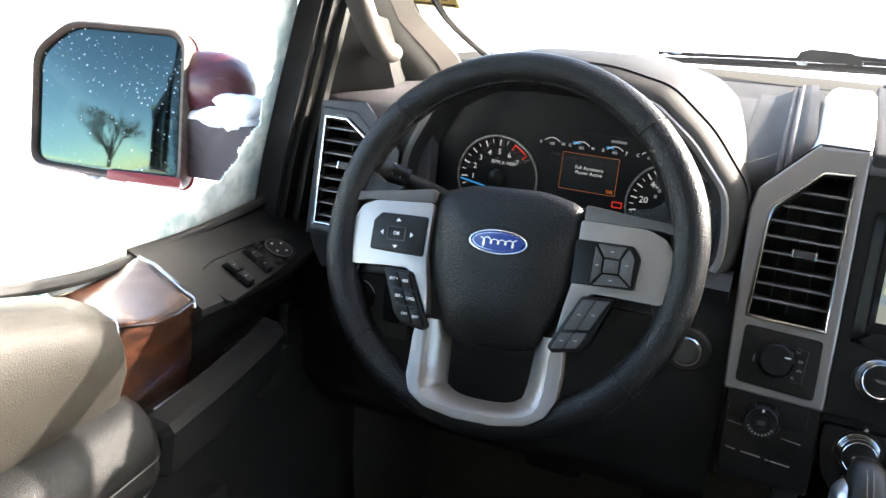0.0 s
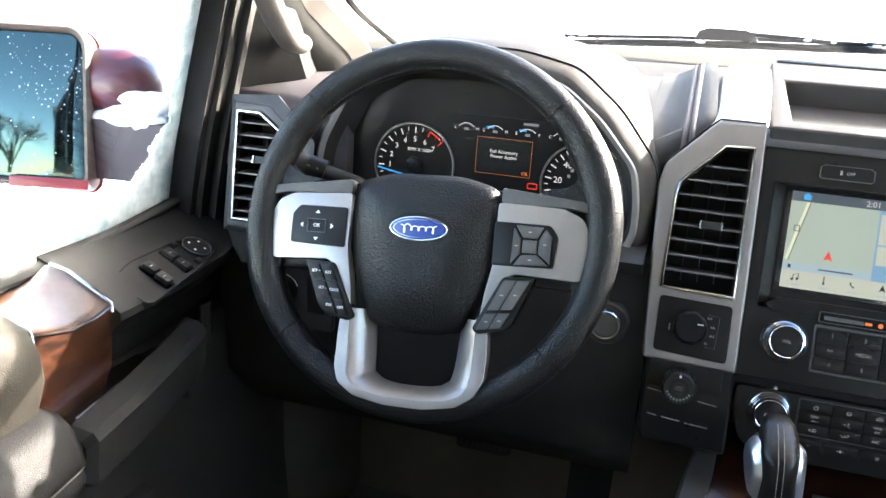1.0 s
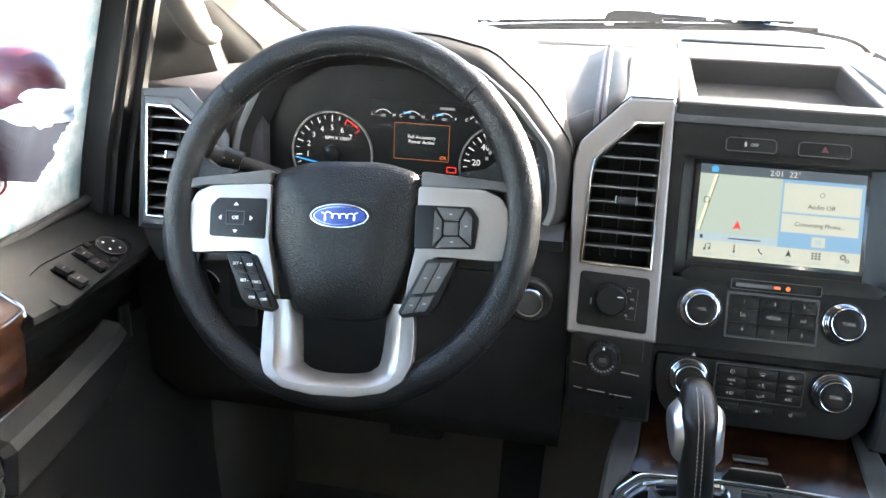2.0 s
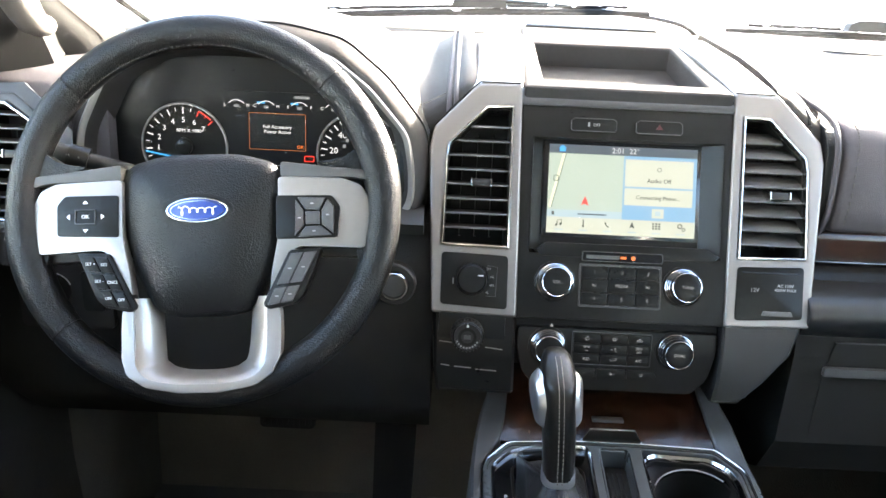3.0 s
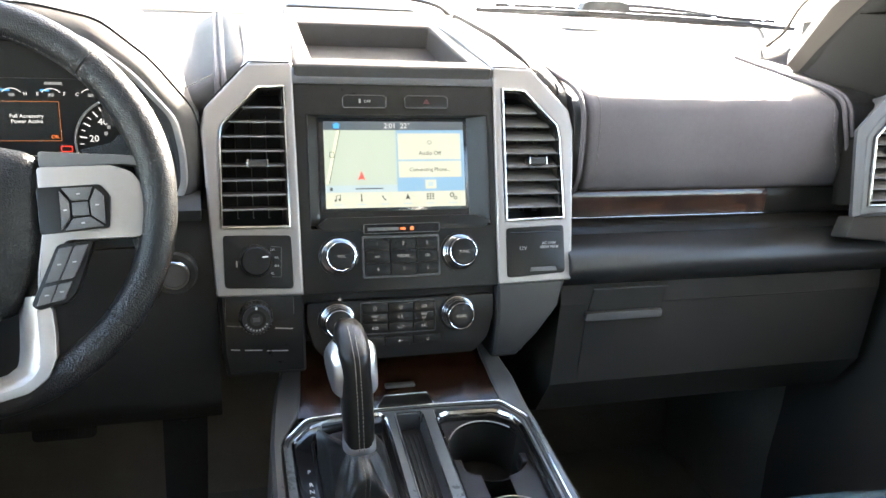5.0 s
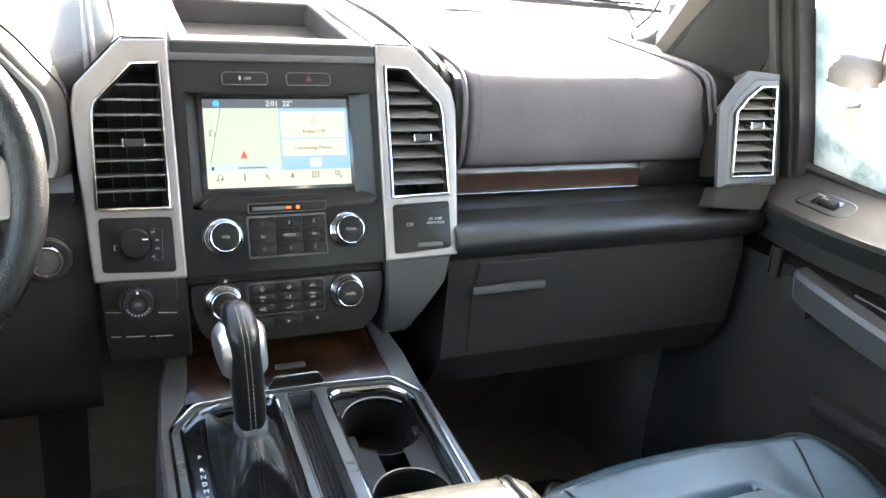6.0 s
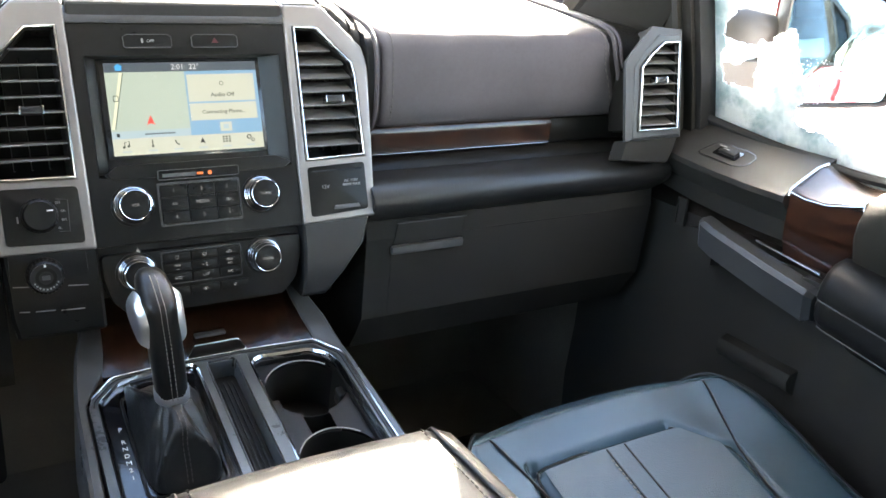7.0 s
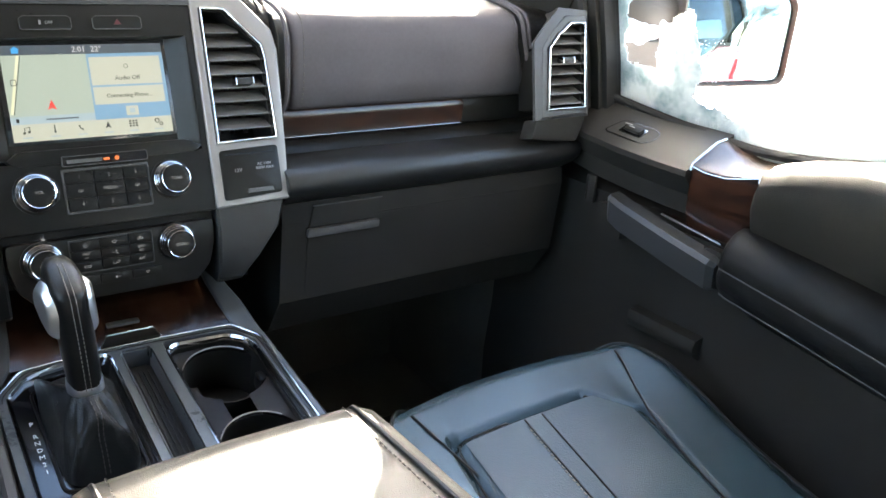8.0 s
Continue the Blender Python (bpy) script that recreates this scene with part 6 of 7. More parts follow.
def knob_ring(t, w, d):
    c = base + LEAN * t
    return [c + Vector((w * math.copysign(abs(math.cos(a)) ** 0.8, math.cos(a)), d * math.copysign(abs(math.sin(a)) ** 0.8, math.sin(a)), 0)) for a in [2 * math.pi * i / 28 for i in range(28)]]


part("collar", loft([knob_ring(t, w, w) for t, w in ((0.0, 0.0165), (0.01, 0.0172), (0.12, 0.0170), (0.14, 0.0160))], closed=True), CHEEK, shift, "satin silver collar", angle=50)
GRIP = ((0.533, -0.0798, 0.0158, -0.2210, -0.1890), (0.560, -0.0812, 0.0162, -0.2214, -0.187), (0.590, -0.0830, 0.0165, -0.2218, -0.180), (0.615, -0.0850, 0.0170, -0.2226, -0.172),
        (0.630, -0.0862, 0.0176, -0.2230, -0.167), (0.6365, -0.0868, 0.0178, -0.2215, -0.165), (0.6395, -0.0870, 0.0176, -0.2185, -0.164), (0.647, -0.0876, 0.0165, -0.2080, -0.162), (0.653, -0.0880, 0.0142, -0.1975, -0.162), (0.6572, -0.0885, 0.0105, -0.1870, -0.164), (0.6588, -0.0885, 0.0040, -0.1780, -0.169))
secs = []
for z, x, w, y0, y1 in GRIP:
    secs.append([Vector((x + w * math.copysign(abs(math.cos(a)) ** 0.70, math.cos(a)), (y0 + y1) / 2 + (y1 - y0) / 2 * math.copysign(abs(math.sin(a)) ** 0.85, math.sin(a)), z)) for a in [2 * math.pi * i / 32 for i in range(32)]])
part("stick", loft(secs, closed=True), GRIP_LEATHER, shift, "black leather grip", angle=34)
for s in (1, -1):
    o = [(-0.016, 0.012), (-0.0205, 0.028), (-0.0185, 0.045), (-0.008, 0.056), (0.010, 0.057), (0.020, 0.048), (0.022, 0.032), (0.012, 0.012), (-0.003, -0.003), (-0.0115, -0.001)]
    o = [(s * x, y) for x, y in o][::s]
    cm = frame_at((-0.0836 + s * 0.0140, -0.1975, 0.588), (0.22, s, 0), (-0.10, 0.05, 1))
    ck = part("cheek", domed(rounded(o, 0.006), cm, 0.0105, base=-0.008, flat=0.60), CHEEK, shift, "polished chrome cheek", angle=60)
    part("cheek_gap", tube([cm @ Vector((x * 1.03, y, 0.0005)) for x, y in rounded(o, 0.006)], 0.0010, 5, closed=True), RUBBER, ck)
for dx in (-0.0024, 0.0024):
    line = smooth_line([Vector((x + dx, y0 - 0.0003, z + 0.0003)) for z, x, w, y0, y1 in GRIP[:10]], 6)
    b = bmesh.new()
    for p0, p1 in zip(line, line[1:]):
        tube([Vector(p0), Vector(p0).lerp(Vector(p1), 0.66)], 0.00042, 5, bm=b)
    part("seam", b, STITCH, shift, "double row of pale stitches")

# ------------------------------------------------------------------ armrest lid
arm = thing("console_armrest", (0, -0.6, CZ), "black leather console armrest lid with stitched seams", "armrest")


def arm_section(y, k, dz=0.0):
    z1, z0 = 0.548 + dz, 0.405
    return [(x, y, z) for x, z in ((-0.140 * k, z0), (-0.146 * k, z0 + 0.02), (-0.146 * k, z1 - 0.020), (-0.138 * k, z1 - 0.006), (-0.125 * k, z1), (-0.06, z1 + 0.003), (0, z1 + 0.004), (0.06, z1 + 0.003), (0.125 * k, z1), (0.138 * k, z1 - 0.006), (0.146 * k, z1 - 0.020), (0.146 * k, z0 + 0.02), (0.140 * k, z0))]


secs = []
for y, k, dz in ((-0.384, 0.965, -0.034), (-0.379, 0.975, -0.018), (-0.383, 0.985, -0.006), (-0.395, 0.995, -0.001), (-0.43, 1, 0), (-0.6, 1, 0.004), (-0.75, 1, 0.004), (-0.80, 0.99, 0.0), (-0.82, 0.96, -0.02)):
    secs.append(arm_section(y, k, dz))
part("lid", loft(secs, closed=True), ARM_LEATHER, arm, "padded black leather lid", angle=60)
for x in (0.119, -0.119):
    part("welt", tube(smooth_line([(x, -0.381, 0.525), (x, -0.388, 0.545), (x, -0.42, 0.5500), (x, -0.6, 0.5545), (x, -0.80, 0.5500)], 6), 0.0024, 6), DARK_GREY, arm)
    k = -0.392
    while k > -0.80:
        sx = x - math.copysign(0.011, x)
        part("stitch", box((sx, k, 0.5497 + 0.0045 * min(1, (-0.39 - k) / 0.2)), (0.0013, 0.0044, 0.0010)), RUBBER, arm)
        k -= 0.0075


# ------------------------------------------------------------------ passenger seat
seat = thing("passenger_seat", (0.43, -0.52, 0.0), "black leather passenger seat with perforated cushion and piping", "seat")


def seat_z(u, v):
    """Cushion height: u across from -1 to 1, v along from 0 at the front to 1 at the back."""
    d = max(0.0, 0.53 * v - 0.04)
    z = 0.452 - 0.29 * min(d, 0.30) - 0.10 * max(0.0, d - 0.30)
    z += 0.020 * max(0, (abs(u) - 0.55) / 0.45) ** 1.5 * min(1, v * 5) - 0.035 * max(0, (abs(u) - 0.86) / 0.14) ** 2
    z -= 0.075 * max(0, 1 - v / 0.10) ** 2
    return z


def seat_xy(u, v):
    w = 0.240 - 0.045 * max(0, 1 - v / 0.28) ** 2.2
    return 0.415 + u * w, -0.235 - 0.53 * v - 0.045 * abs(u) ** 2.5 * max(0, 1 - v * 2)


def seat_pt(u, v, lift=0.0):
    x, y = seat_xy(u, v)
    return Vector((x, y, seat_z(u, v) + lift))


VS = [0, 0.015, 0.035, 0.06, 0.09, 0.13] + [0.18 + 0.082 * i for i in range(11)]
US = [-1 + 2 * i / 40 for i in range(41)]


def groove(u, v):
    """Sewn seams sink in; the insert lies a little proud."""
    lift = 0.0
    edge_u = 0.55 - 0.10 * (v - 0.30) if u > 0 else 0.58 + 0.20 * (v - 0.21)
    front = 0.215 + 0.42 * max(0, u - 0.31)
    inside = abs(u) < edge_u and v > front
    lift += 0.006 if inside else 0.0
    for d in (abs(abs(u) - edge_u) * 0.26 if v > front - 0.02 else 1, abs(v - front) * 0.53 if abs(u) < edge_u + 0.02 else 1):
        lift -= 0.009 * math.exp(-(d / 0.0055) ** 2)
    return lift


US2, VS2 = [-1 + 2 * i / 110 for i in range(111)], [0, 0.01, 0.02, 0.035, 0.05, 0.07, 0.09, 0.11] + [0.13 + 0.0116 * i for i in range(76)]
b = loft([[seat_pt(u, v, groove(u, v)) for u in US2] for v in VS2])
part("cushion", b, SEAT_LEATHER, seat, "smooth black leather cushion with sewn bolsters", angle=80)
b = loft([[seat_pt(u, v, groove(u, v) + 0.0018) for u, v in [(u, f + (1 - f) * q / 70) for u, f in [(u, 0.236 + 0.42 * max(0, u - 0.31)) for u in [-0.55 + 1.02 * i / 60 for i in range(61)]]]] for q in range(71)])
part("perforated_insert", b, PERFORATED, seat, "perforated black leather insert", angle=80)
for u in (-0.17, -0.055):
    part("seam", tube([seat_pt(u + 0.02 * v, v, groove(u, v) + 0.0020) for v in [0.24 + 0.05 * i for i in range(16)]], 0.0014, 6), SATIN_BLACK, seat)
OUTLINE = [(-0.70, 0.80), (-0.63, 0.46), (-0.585, 0.24), (-0.56, 0.218), (-0.2, 0.215), (0.30, 0.215), (0.34, 0.226), (0.53, 0.305), (0.545, 0.335), (0.53, 0.5), (0.50, 0.8)]
part("insert_seam", tube([seat_pt(u, v, groove(u, v) + 0.0008) for u, v in [(a[0] + (b_[0] - a[0]) * k / 8, a[1] + (b_[1] - a[1]) * k / 8) for a, b_ in zip(OUTLINE, OUTLINE[1:]) for k in range(8)]], 0.0017, 6), SATIN_BLACK, seat)
for k in range(60):
    v = 0.27 + 0.012 * k
    part("stitch", box(tuple(seat_pt(-0.185 + 0.02 * v, v, groove(-0.185, v) + 0.0024)), (0.0013, 0.004, 0.0012)), STITCH, seat)
for s in (-1, 1):
    part("piping", tube(smooth_line([seat_pt(s * 0.72, 0.045, 0.002), seat_pt(s * 0.86, 0.07, 0.003), seat_pt(s * 0.935, 0.16, 0.003), seat_pt(s * 0.945, 0.3, 0.003), seat_pt(s * 0.945, 0.5, 0.003), seat_pt(s * 0.945, 0.75, 0.003), seat_pt(s * 0.945, 0.98, 0.003)], 6), 0.0028, 8), LEATHER, seat)
    part("bolster_seam", tube(smooth_line([seat_pt(s * 0.80, 0.045, 0.0005), seat_pt(s * 0.75, 0.11, 0.0), seat_pt(s * 0.615, 0.255, 0.0), seat_pt(s * 0.56, 0.36, 0), seat_pt(s * 0.53, 0.6, 0), seat_pt(s * 0.52, 0.9, 0)], 8), 0.0016, 6), SATIN_BLACK, seat)
outline = [(*seat_xy(u, 0), 0.30) for u in US] + [(*seat_xy(1, v), 0.30) for v in VS[1:]] + [(*seat_xy(u, 1), 0.30) for u in US[::-1][1:]] + [(*seat_xy(-1, v), 0.30) for v in VS[::-1][1:-1]]
tops = [seat_pt(u, 0) for u in US] + [seat_pt(1, v) for v in VS[1:]] + [seat_pt(u, 1) for u in US[::-1][1:]] + [seat_pt(-1, v) for v in VS[::-1][1:-1]]
part("cushion_side", loft([[(p[0], p[1], p[2] - 0.002) for p in tops], [((p[0] - 0.415) * 0.99 + 0.415, p[1], 0.30) for p in outline], [((p[0] - 0.415) * 0.95 + 0.415, p[1] * 0.98 - 0.01, 0.20) for p in outline]], closed=True, caps=False), LEATHER, seat, angle=60)
part("seat_base", box((0.415, -0.53, 0.10), (0.40, 0.40, 0.20), ID, 0.02), BLACK, seat)
b = loft([[(0.415 + x * w, -0.80 - 0.30 * t + y, 0.34 + 0.55 * t) for x, y in ((-1, -0.03), (-0.95, 0.045), (-0.6, 0.055), (-0.5, 0.03), (0.5, 0.03), (0.6, 0.055), (0.95, 0.045), (1, -0.03), (0.9, -0.09), (-0.9, -0.09))] for t, w in ((0, 0.25), (0.3, 0.26), (0.7, 0.26), (0.95, 0.22), (1.0, 0.17))], closed=True)
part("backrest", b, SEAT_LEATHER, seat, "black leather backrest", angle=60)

# ------------------------------------------------------------------ front doors


def side(s, pts):
    return [(s * x, y, z) for x, y, z in pts]


def door_panel(s):
    where = "driver" if s < 0 else "passenger"
    d = thing("front_door", (s * 0.80, -0.45, 0.02), "black %s door panel with leather, dark wood and red outer skin" % where, "car door", "front doors")

    def P(name, b, mat, label="", angle=45, parent=None):
        return part(name, b, mat, parent or d, label, angle)

    def prof(pts, ys, bend=None):
        """A closed cross-section (x, z) along y."""
        return loft([[(s * (x + (bend(y)[0] if bend else 0)), y, z + (bend(y)[1] if bend else 0)) for x, z in pts] for y in ys], closed=True)

    # lower panel with a map pocket ledge
    P("lower_panel", prof([(0.80, 0.04), (0.742, 0.04), (0.738, 0.20), (0.748, 0.30), (0.752, 0.45), (0.752, 0.60), (0.80, 0.62)], [0.15, -0.2, -0.6, -1.08]), BLACK, "dark textured lower door panel")
    P("pocket", prof([(0.745, 0.05), (0.700, 0.06), (0.690, 0.10), (0.690, 0.26), (0.700, 0.275), (0.710, 0.26), (0.712, 0.10), (0.745, 0.10)], [-0.20, -0.21, -0.9, -0.95]), BLACK, "black map pocket")
    P("lower_step", prof([(0.752, 0.44), (0.735, 0.436), (0.730, 0.425), (0.735, 0.41), (0.752, 0.40)], [-0.20, -0.215, -0.31, -0.33]), BLACK)
    # switch shelf ahead of the wood
    TOP = [(0.802, 0.640), (0.748, 0.610), (0.742, 0.640), (0.716, 0.664), (0.706, 0.676), (0.706, 0.684), (0.716, 0.691), (0.785, 0.722), (0.802, 0.728)]
    shelf = loft([[(s * (x + dx), y, z + dz) for x, z in TOP] for y, dx, dz in ((-0.282, 0.0, 0.004), (-0.22, 0.0, 0.004), (-0.15, 0.002, 0.006), (-0.08, 0.006, 0.010), (0.0, 0.018, 0.015), (0.08, 0.03, 0.018))], closed=True)
    # same shelf both sides; the driver one is coloured darker as shade
    P("switch_shelf", shelf, DOOR_SHADED if s < 0 else BLACK, "black grained switch shelf", 30)
    SM = frame_at((s * 0.745, -0.165, 0.7096), (0, -1, -0.045), (0.9134, 0, 0.407)) if s > 0 else frame_at((-0.738, -0.148, 0.7072), (0, 1, 0.045), (-0.9134, 0, 0.407))
    if s < 0:
        pad = [(-0.100, -0.039), (-0.092, -0.044), (0.010, -0.034), (0.058, -0.021), (0.064, -0.008), (0.050, 0.006), (0.015, 0.014), (-0.060, 0.0155), (-0.100, 0.006)]
    else:
        pad = [(-0.065, -0.020), (0.010, -0.022), (0.025, -0.012), (0.025, 0.012), (0.010, 0.020), (-0.055, 0.020)]
    sp = P("switch_plate", prism(rounded(pad, 0.008), -0.004, 0.0010 if s < 0 else 0.0003, SM), DOOR_SHADED if s < 0 else BLACK, "black switch plate")
    P("switch_plate_groove", frame_ring(rounded(pad, 0.008), rounded(inset(pad, 0.0012), 0.007), -0.002, 0.0013 if s < 0 else 0.0005, SM), GLOSS_BLACK, "", 45, sp)

    def rocker(x, y, w, h):
        rk = P("window_switch", prism(rounded([(x - w / 2, y - h / 2), (x + w / 2, y - h / 2), (x + w / 2, y + h / 2), (x - w / 2, y + h / 2)], 0.002), 0.0, 0.0060, SM @ Matrix.Rotation(0.05, 4, "Y"), 0.0015), SATIN_BLACK, "", 45, sp)
        P("switch_mark", box((x - w * 0.15, y, 0.0064), (w * 0.35, 0.0010, 0.0006), SM @ Matrix.Rotation(0.05, 4, "Y")), PRINT_DIM, "", 45, rk)
    if s < 0:
        for x, y in ((-0.053, -0.0165), (-0.0095, -0.0110)):
            P("switch_recess", prism(rounded([(x - 0.0105, y - 0.021), (x + 0.0065, y - 0.021), (x + 0.0095, y + 0.021), (x - 0.0060, y + 0.021)], 0.003), 0.0, 0.0016, SM), GLOSS_BLACK, "", 45, sp)
            for k in (-1, 1):
                rocker(x + 0.0015 * k, y + 0.0098 * k, 0.0130, 0.0170)
        ms = P("mirror_switch", disc((0.034, -0.008), 0.0165, 0.0, 0.0045, SM, 28, 0.001), SATIN_BLACK, "round mirror switch", 45, sp)
        for q in range(4):
            a = q * math.pi / 2 + 0.4
            P("switch_mark", box((0.034 + 0.0095 * math.cos(a), -0.008 + 0.0095 * math.sin(a), 0.0048), (0.0022, 0.0022, 0.0005), SM), PRINT, "", 45, ms)
        P("mirror_switch_ring", tube([SM @ Vector((0.034 + 0.0168 * math.cos(a), -0.008 + 0.0168 * math.sin(a), 0.0042)) for a in [k * math.pi / 14 for k in range(28)]], 0.0006, 5, closed=True), GREY, "", 45, ms)
        for x, y in ((0.012, 0.008), (0.012, -0.026)):
            P("lock_key", box((x, y, 0.003), (0.009, 0.007, 0.003), SM, 0.001), SATIN_BLACK, "", 45, sp)
    else:
        P("switch_recess", prism(rounded([(-0.042, -0.011), (0.002, -0.011), (0.002, 0.011), (-0.042, 0.011)], 0.003), 0.0, 0.0013, SM), GLOSS_BLACK, "", 45, sp)
        rocker(-0.018, 0.0, 0.030, 0.013)
        P("switch_edge", box((-0.032, 0.004, 0.0075), (0.014, 0.0016, 0.0010), SM), SILVER, "", 45, sp)
    # wood block with bright edges
    WS = []
    for y, zi, zo, xi in ((-0.284, 0.700, 0.726, 0.716), (-0.31, 0.697, 0.717, 0.713), (-0.345, 0.699, 0.712, 0.710), (-0.375, 0.707, 0.713, 0.707), (-0.398, 0.714, 0.718, 0.704)):
        WS.append([(s * x, y, z) for x, z in ((0.800, zo - 0.06), (0.760, 0.600), (xi + 0.012, 0.602), (xi + 0.002, 0.63), (xi - 0.001, zi - 0.012), (xi + 0.001, zi - 0.003), (xi + 0.008, zi + 0.001), (0.765, zo - 0.004), (0.786, zo), (0.800, zo - 0.004))])
    P("wood_trim", loft(WS, closed=True), WOOD, "glossy dark burl wood door trim", 35)
    for sec in (WS[0], WS[-1]):
        dy = 0.001 if sec is WS[0] else -0.001
        P("chrome_edge", tube([Vector((p[0] - s * 0.0012, p[1] + dy, p[2] + 0.001)) for p in sec[4:9]], 0.0020, 8), CHROME, "bright chrome edge")
    P("chrome_edge", tube([Vector((sec[4][0] - s * 0.001, sec[4][1], sec[4][2] + 0.007)) for sec in WS], 0.0009, 6), CHROME)
    # padded upper roll
    UP = []
    for y, dz, k in ((-0.400, -0.018, 0.97), (-0.404, -0.008, 1.0), (-0.44, 0.004, 1.0), (-0.52, 0.022, 1.0), (-0.65, 0.030, 1.0), (-0.85, 0.032, 1.0), (-1.08, 0.032, 1.0)):
        pts = [(0.80, 0.60), (0.735, 0.600), (0.715, 0.612), (0.700, 0.64), (0.690, 0.68 + dz * 0.5), (0.692, 0.708 + dz), (0.702, 0.724 + dz), (0.722, 0.733 + dz), (0.755, 0.734 + dz), (0.785, 0.724 + dz), (0.80, 0.712 + dz * 0.6)]
        UP.append([(s * (0.75 + (x - 0.75) * k), y, z) for x, z in pts])
    P("upper_pad", loft(UP, closed=True), DOOR_LEATHER, "padded black leather upper panel", 60)
    # armrest with two seams
    AR = []
    for y, dz, k in ((-0.384, 0.0, 0.86), (-0.388, 0.0, 0.95), (-0.398, 0.0, 1.0), (-0.50, -0.013, 1.0), (-0.65, -0.034, 1.0), (-0.90, -0.055, 1.0), (-1.06, -0.060, 0.98)):
        pts = [(0.752, 0.50), (0.752, 0.643), (0.706, 0.641), (0.690, 0.637), (0.676, 0.626), (0.667, 0.610), (0.663, 0.592), (0.6665, 0.5880), (0.6665, 0.5855), (0.664, 0.577), (0.668, 0.561), (0.6775, 0.5480), (0.682, 0.5440), (0.715, 0.530)]
        AR.append([(s * (0.715 + (x - 0.715) * k), y, 0.59 + (z - 0.59) * k + dz) for x, z in pts])
    P("armrest", loft(AR, closed=True), REST_LEATHER, "black leather armrest with stitched seams", 60)
    for r, idx in ((0.0010, 7), (0.0011, 11)):
        P("seam", tube([Vector((sec[idx][0] - s * 0.0008, sec[idx][1], sec[idx][2])) for sec in AR[1:]], r, 6), GREY)
    # grab handle: angular bar on two feet
    HB = []
    for y, k, dx in ((-0.376, 0.80, 0.004), (-0.368, 1.0, 0.0), (-0.30, 1.0, 0.0), (-0.20, 0.98, 0.006), (-0.172, 0.93, 0.012), (-0.158, 0.75, 0.022)):
        drop = (-0.0005 if s < 0 else -0.013) + 0.030 * (y + 0.374) / 0.19
        pts = [(0.667, 0.603), (0.674, 0.611), (0.697, 0.614), (0.704, 0.607), (0.704, 0.572), (0.698, 0.556), (0.682, 0.550), (0.671, 0.556)]
        HB.append([(s * (0.687 + (x - 0.687) * k + dx), y, 0.583 + drop + (z - 0.583) * k * (0.95 if s < 0 else 0.76)) for x, z in pts])
    # one handle material in life; the driver copy has shade in its colour
    P("grab_handle", loft(HB, closed=True), HANDLE_GREY if s > 0 else DOOR_SHADED, "grey plastic grab handle" if s > 0 else "grab handle, its colour darkened for shade", 25)
    P("handle_foot", prof([(0.690, 0.56), (0.690, 0.605), (0.755, 0.60), (0.755, 0.55)], [-0.145, -0.165, -0.195]), BLACK)
    P("handle_foot", prof([(0.690, 0.555), (0.690, 0.600), (0.755, 0.60), (0.755, 0.55)], [-0.345, -0.36, -0.372]), BLACK)
    P("pull_strip", tube([(s * 0.706, -0.262, 0.618), (s * 0.704, -0.354, 0.609)] if s < 0 else [(s * 0.711, -0.250, 0.614), (s * 0.708, -0.358, 0.604)], 0.0024, 8), CHROME, "bright chrome strip")
    P("pull_cup", prof([(0.706, 0.560), (0.706, 0.602), (0.712, 0.604), (0.752, 0.604), (0.752, 0.560)], [-0.20, -0.37]), SATIN_BLACK)
    P("door_check", box((s * 0.744, -0.075, 0.600), (0.006, 0.020, 0.046), ID, 0.002), BLACK)
    P("door_check_pin", box((s * 0.741, -0.070, 0.600), (0.003, 0.004, 0.040), ID, 0.001), CHROME)
    # outer skin and window frame
    P("outer_skin", loft([[(s * x, y, z) for x, z in ((0.86, -0.05), (0.90, 0.30), (0.90, 0.55), (0.868, 0.735), (0.83, 0.745), (0.835, 0.70), (0.87, 0.55), (0.87, 0.30), (0.84, -0.05))] for y in (0.20, -0.3, -1.10)], closed=True), RED_PAINT, "red painted outer door skin", 30)

    def lean(z):
        return 0.800 - 0.115 * max(0, (z - 0.73) / 0.60) ** 1.25

    def post(ys0, ys1, x_in, x_out, zs):
        return loft([[(s * (lean(z) + x_in), y0, z), (s * (lean(z) + x_in), y1, z), (s * (lean(z) + x_out), y1, z), (s * (lean(z) + x_out), y0, z)] for z, y0, y1 in zip(zs, ys0, ys1)], closed=True)

    zs = [0.70, 0.80, 0.90, 1.0, 1.1, 1.2, 1.34]
    fy = [-0.048, -0.036, -0.026, -0.018, -0.04, -0.09, -0.20]
    P("sash_post", post([y + 0.040 for y in fy], fy, -0.030, 0.018, zs), MATTE_BLACK, "black window sash post", 40)
    P("sash_seal", post([y + 0.002 for y in fy], [y - 0.011 for y in fy], -0.022, 0.012, zs), RUBBER, "", 40)
    P("sail_panel", post([y + 0.20 for y in fy], [y + 0.038 for y in fy], -0.012, 0.03, zs), MATTE_BLACK, "black sail panel", 40)
    P("sash_ridge", post([y + 0.030 for y in fy], [y + 0.018 for y in fy], -0.040, -0.028, zs), BLACK, "", 40)
    P("rear_post", post([-1.03] * 7, [-1.09] * 7, -0.02, 0.03, zs), BLACK, "", 40)
    P("header", loft([[(s * (lean(1.33) + dx), y, 1.33 + dz) for dx, dz in ((-0.03, 0.03), (-0.03, -0.01), (0.02, -0.01), (0.03, 0.05))] for y in (-0.17, -0.6, -1.09)], closed=True), BLACK, "", 40)
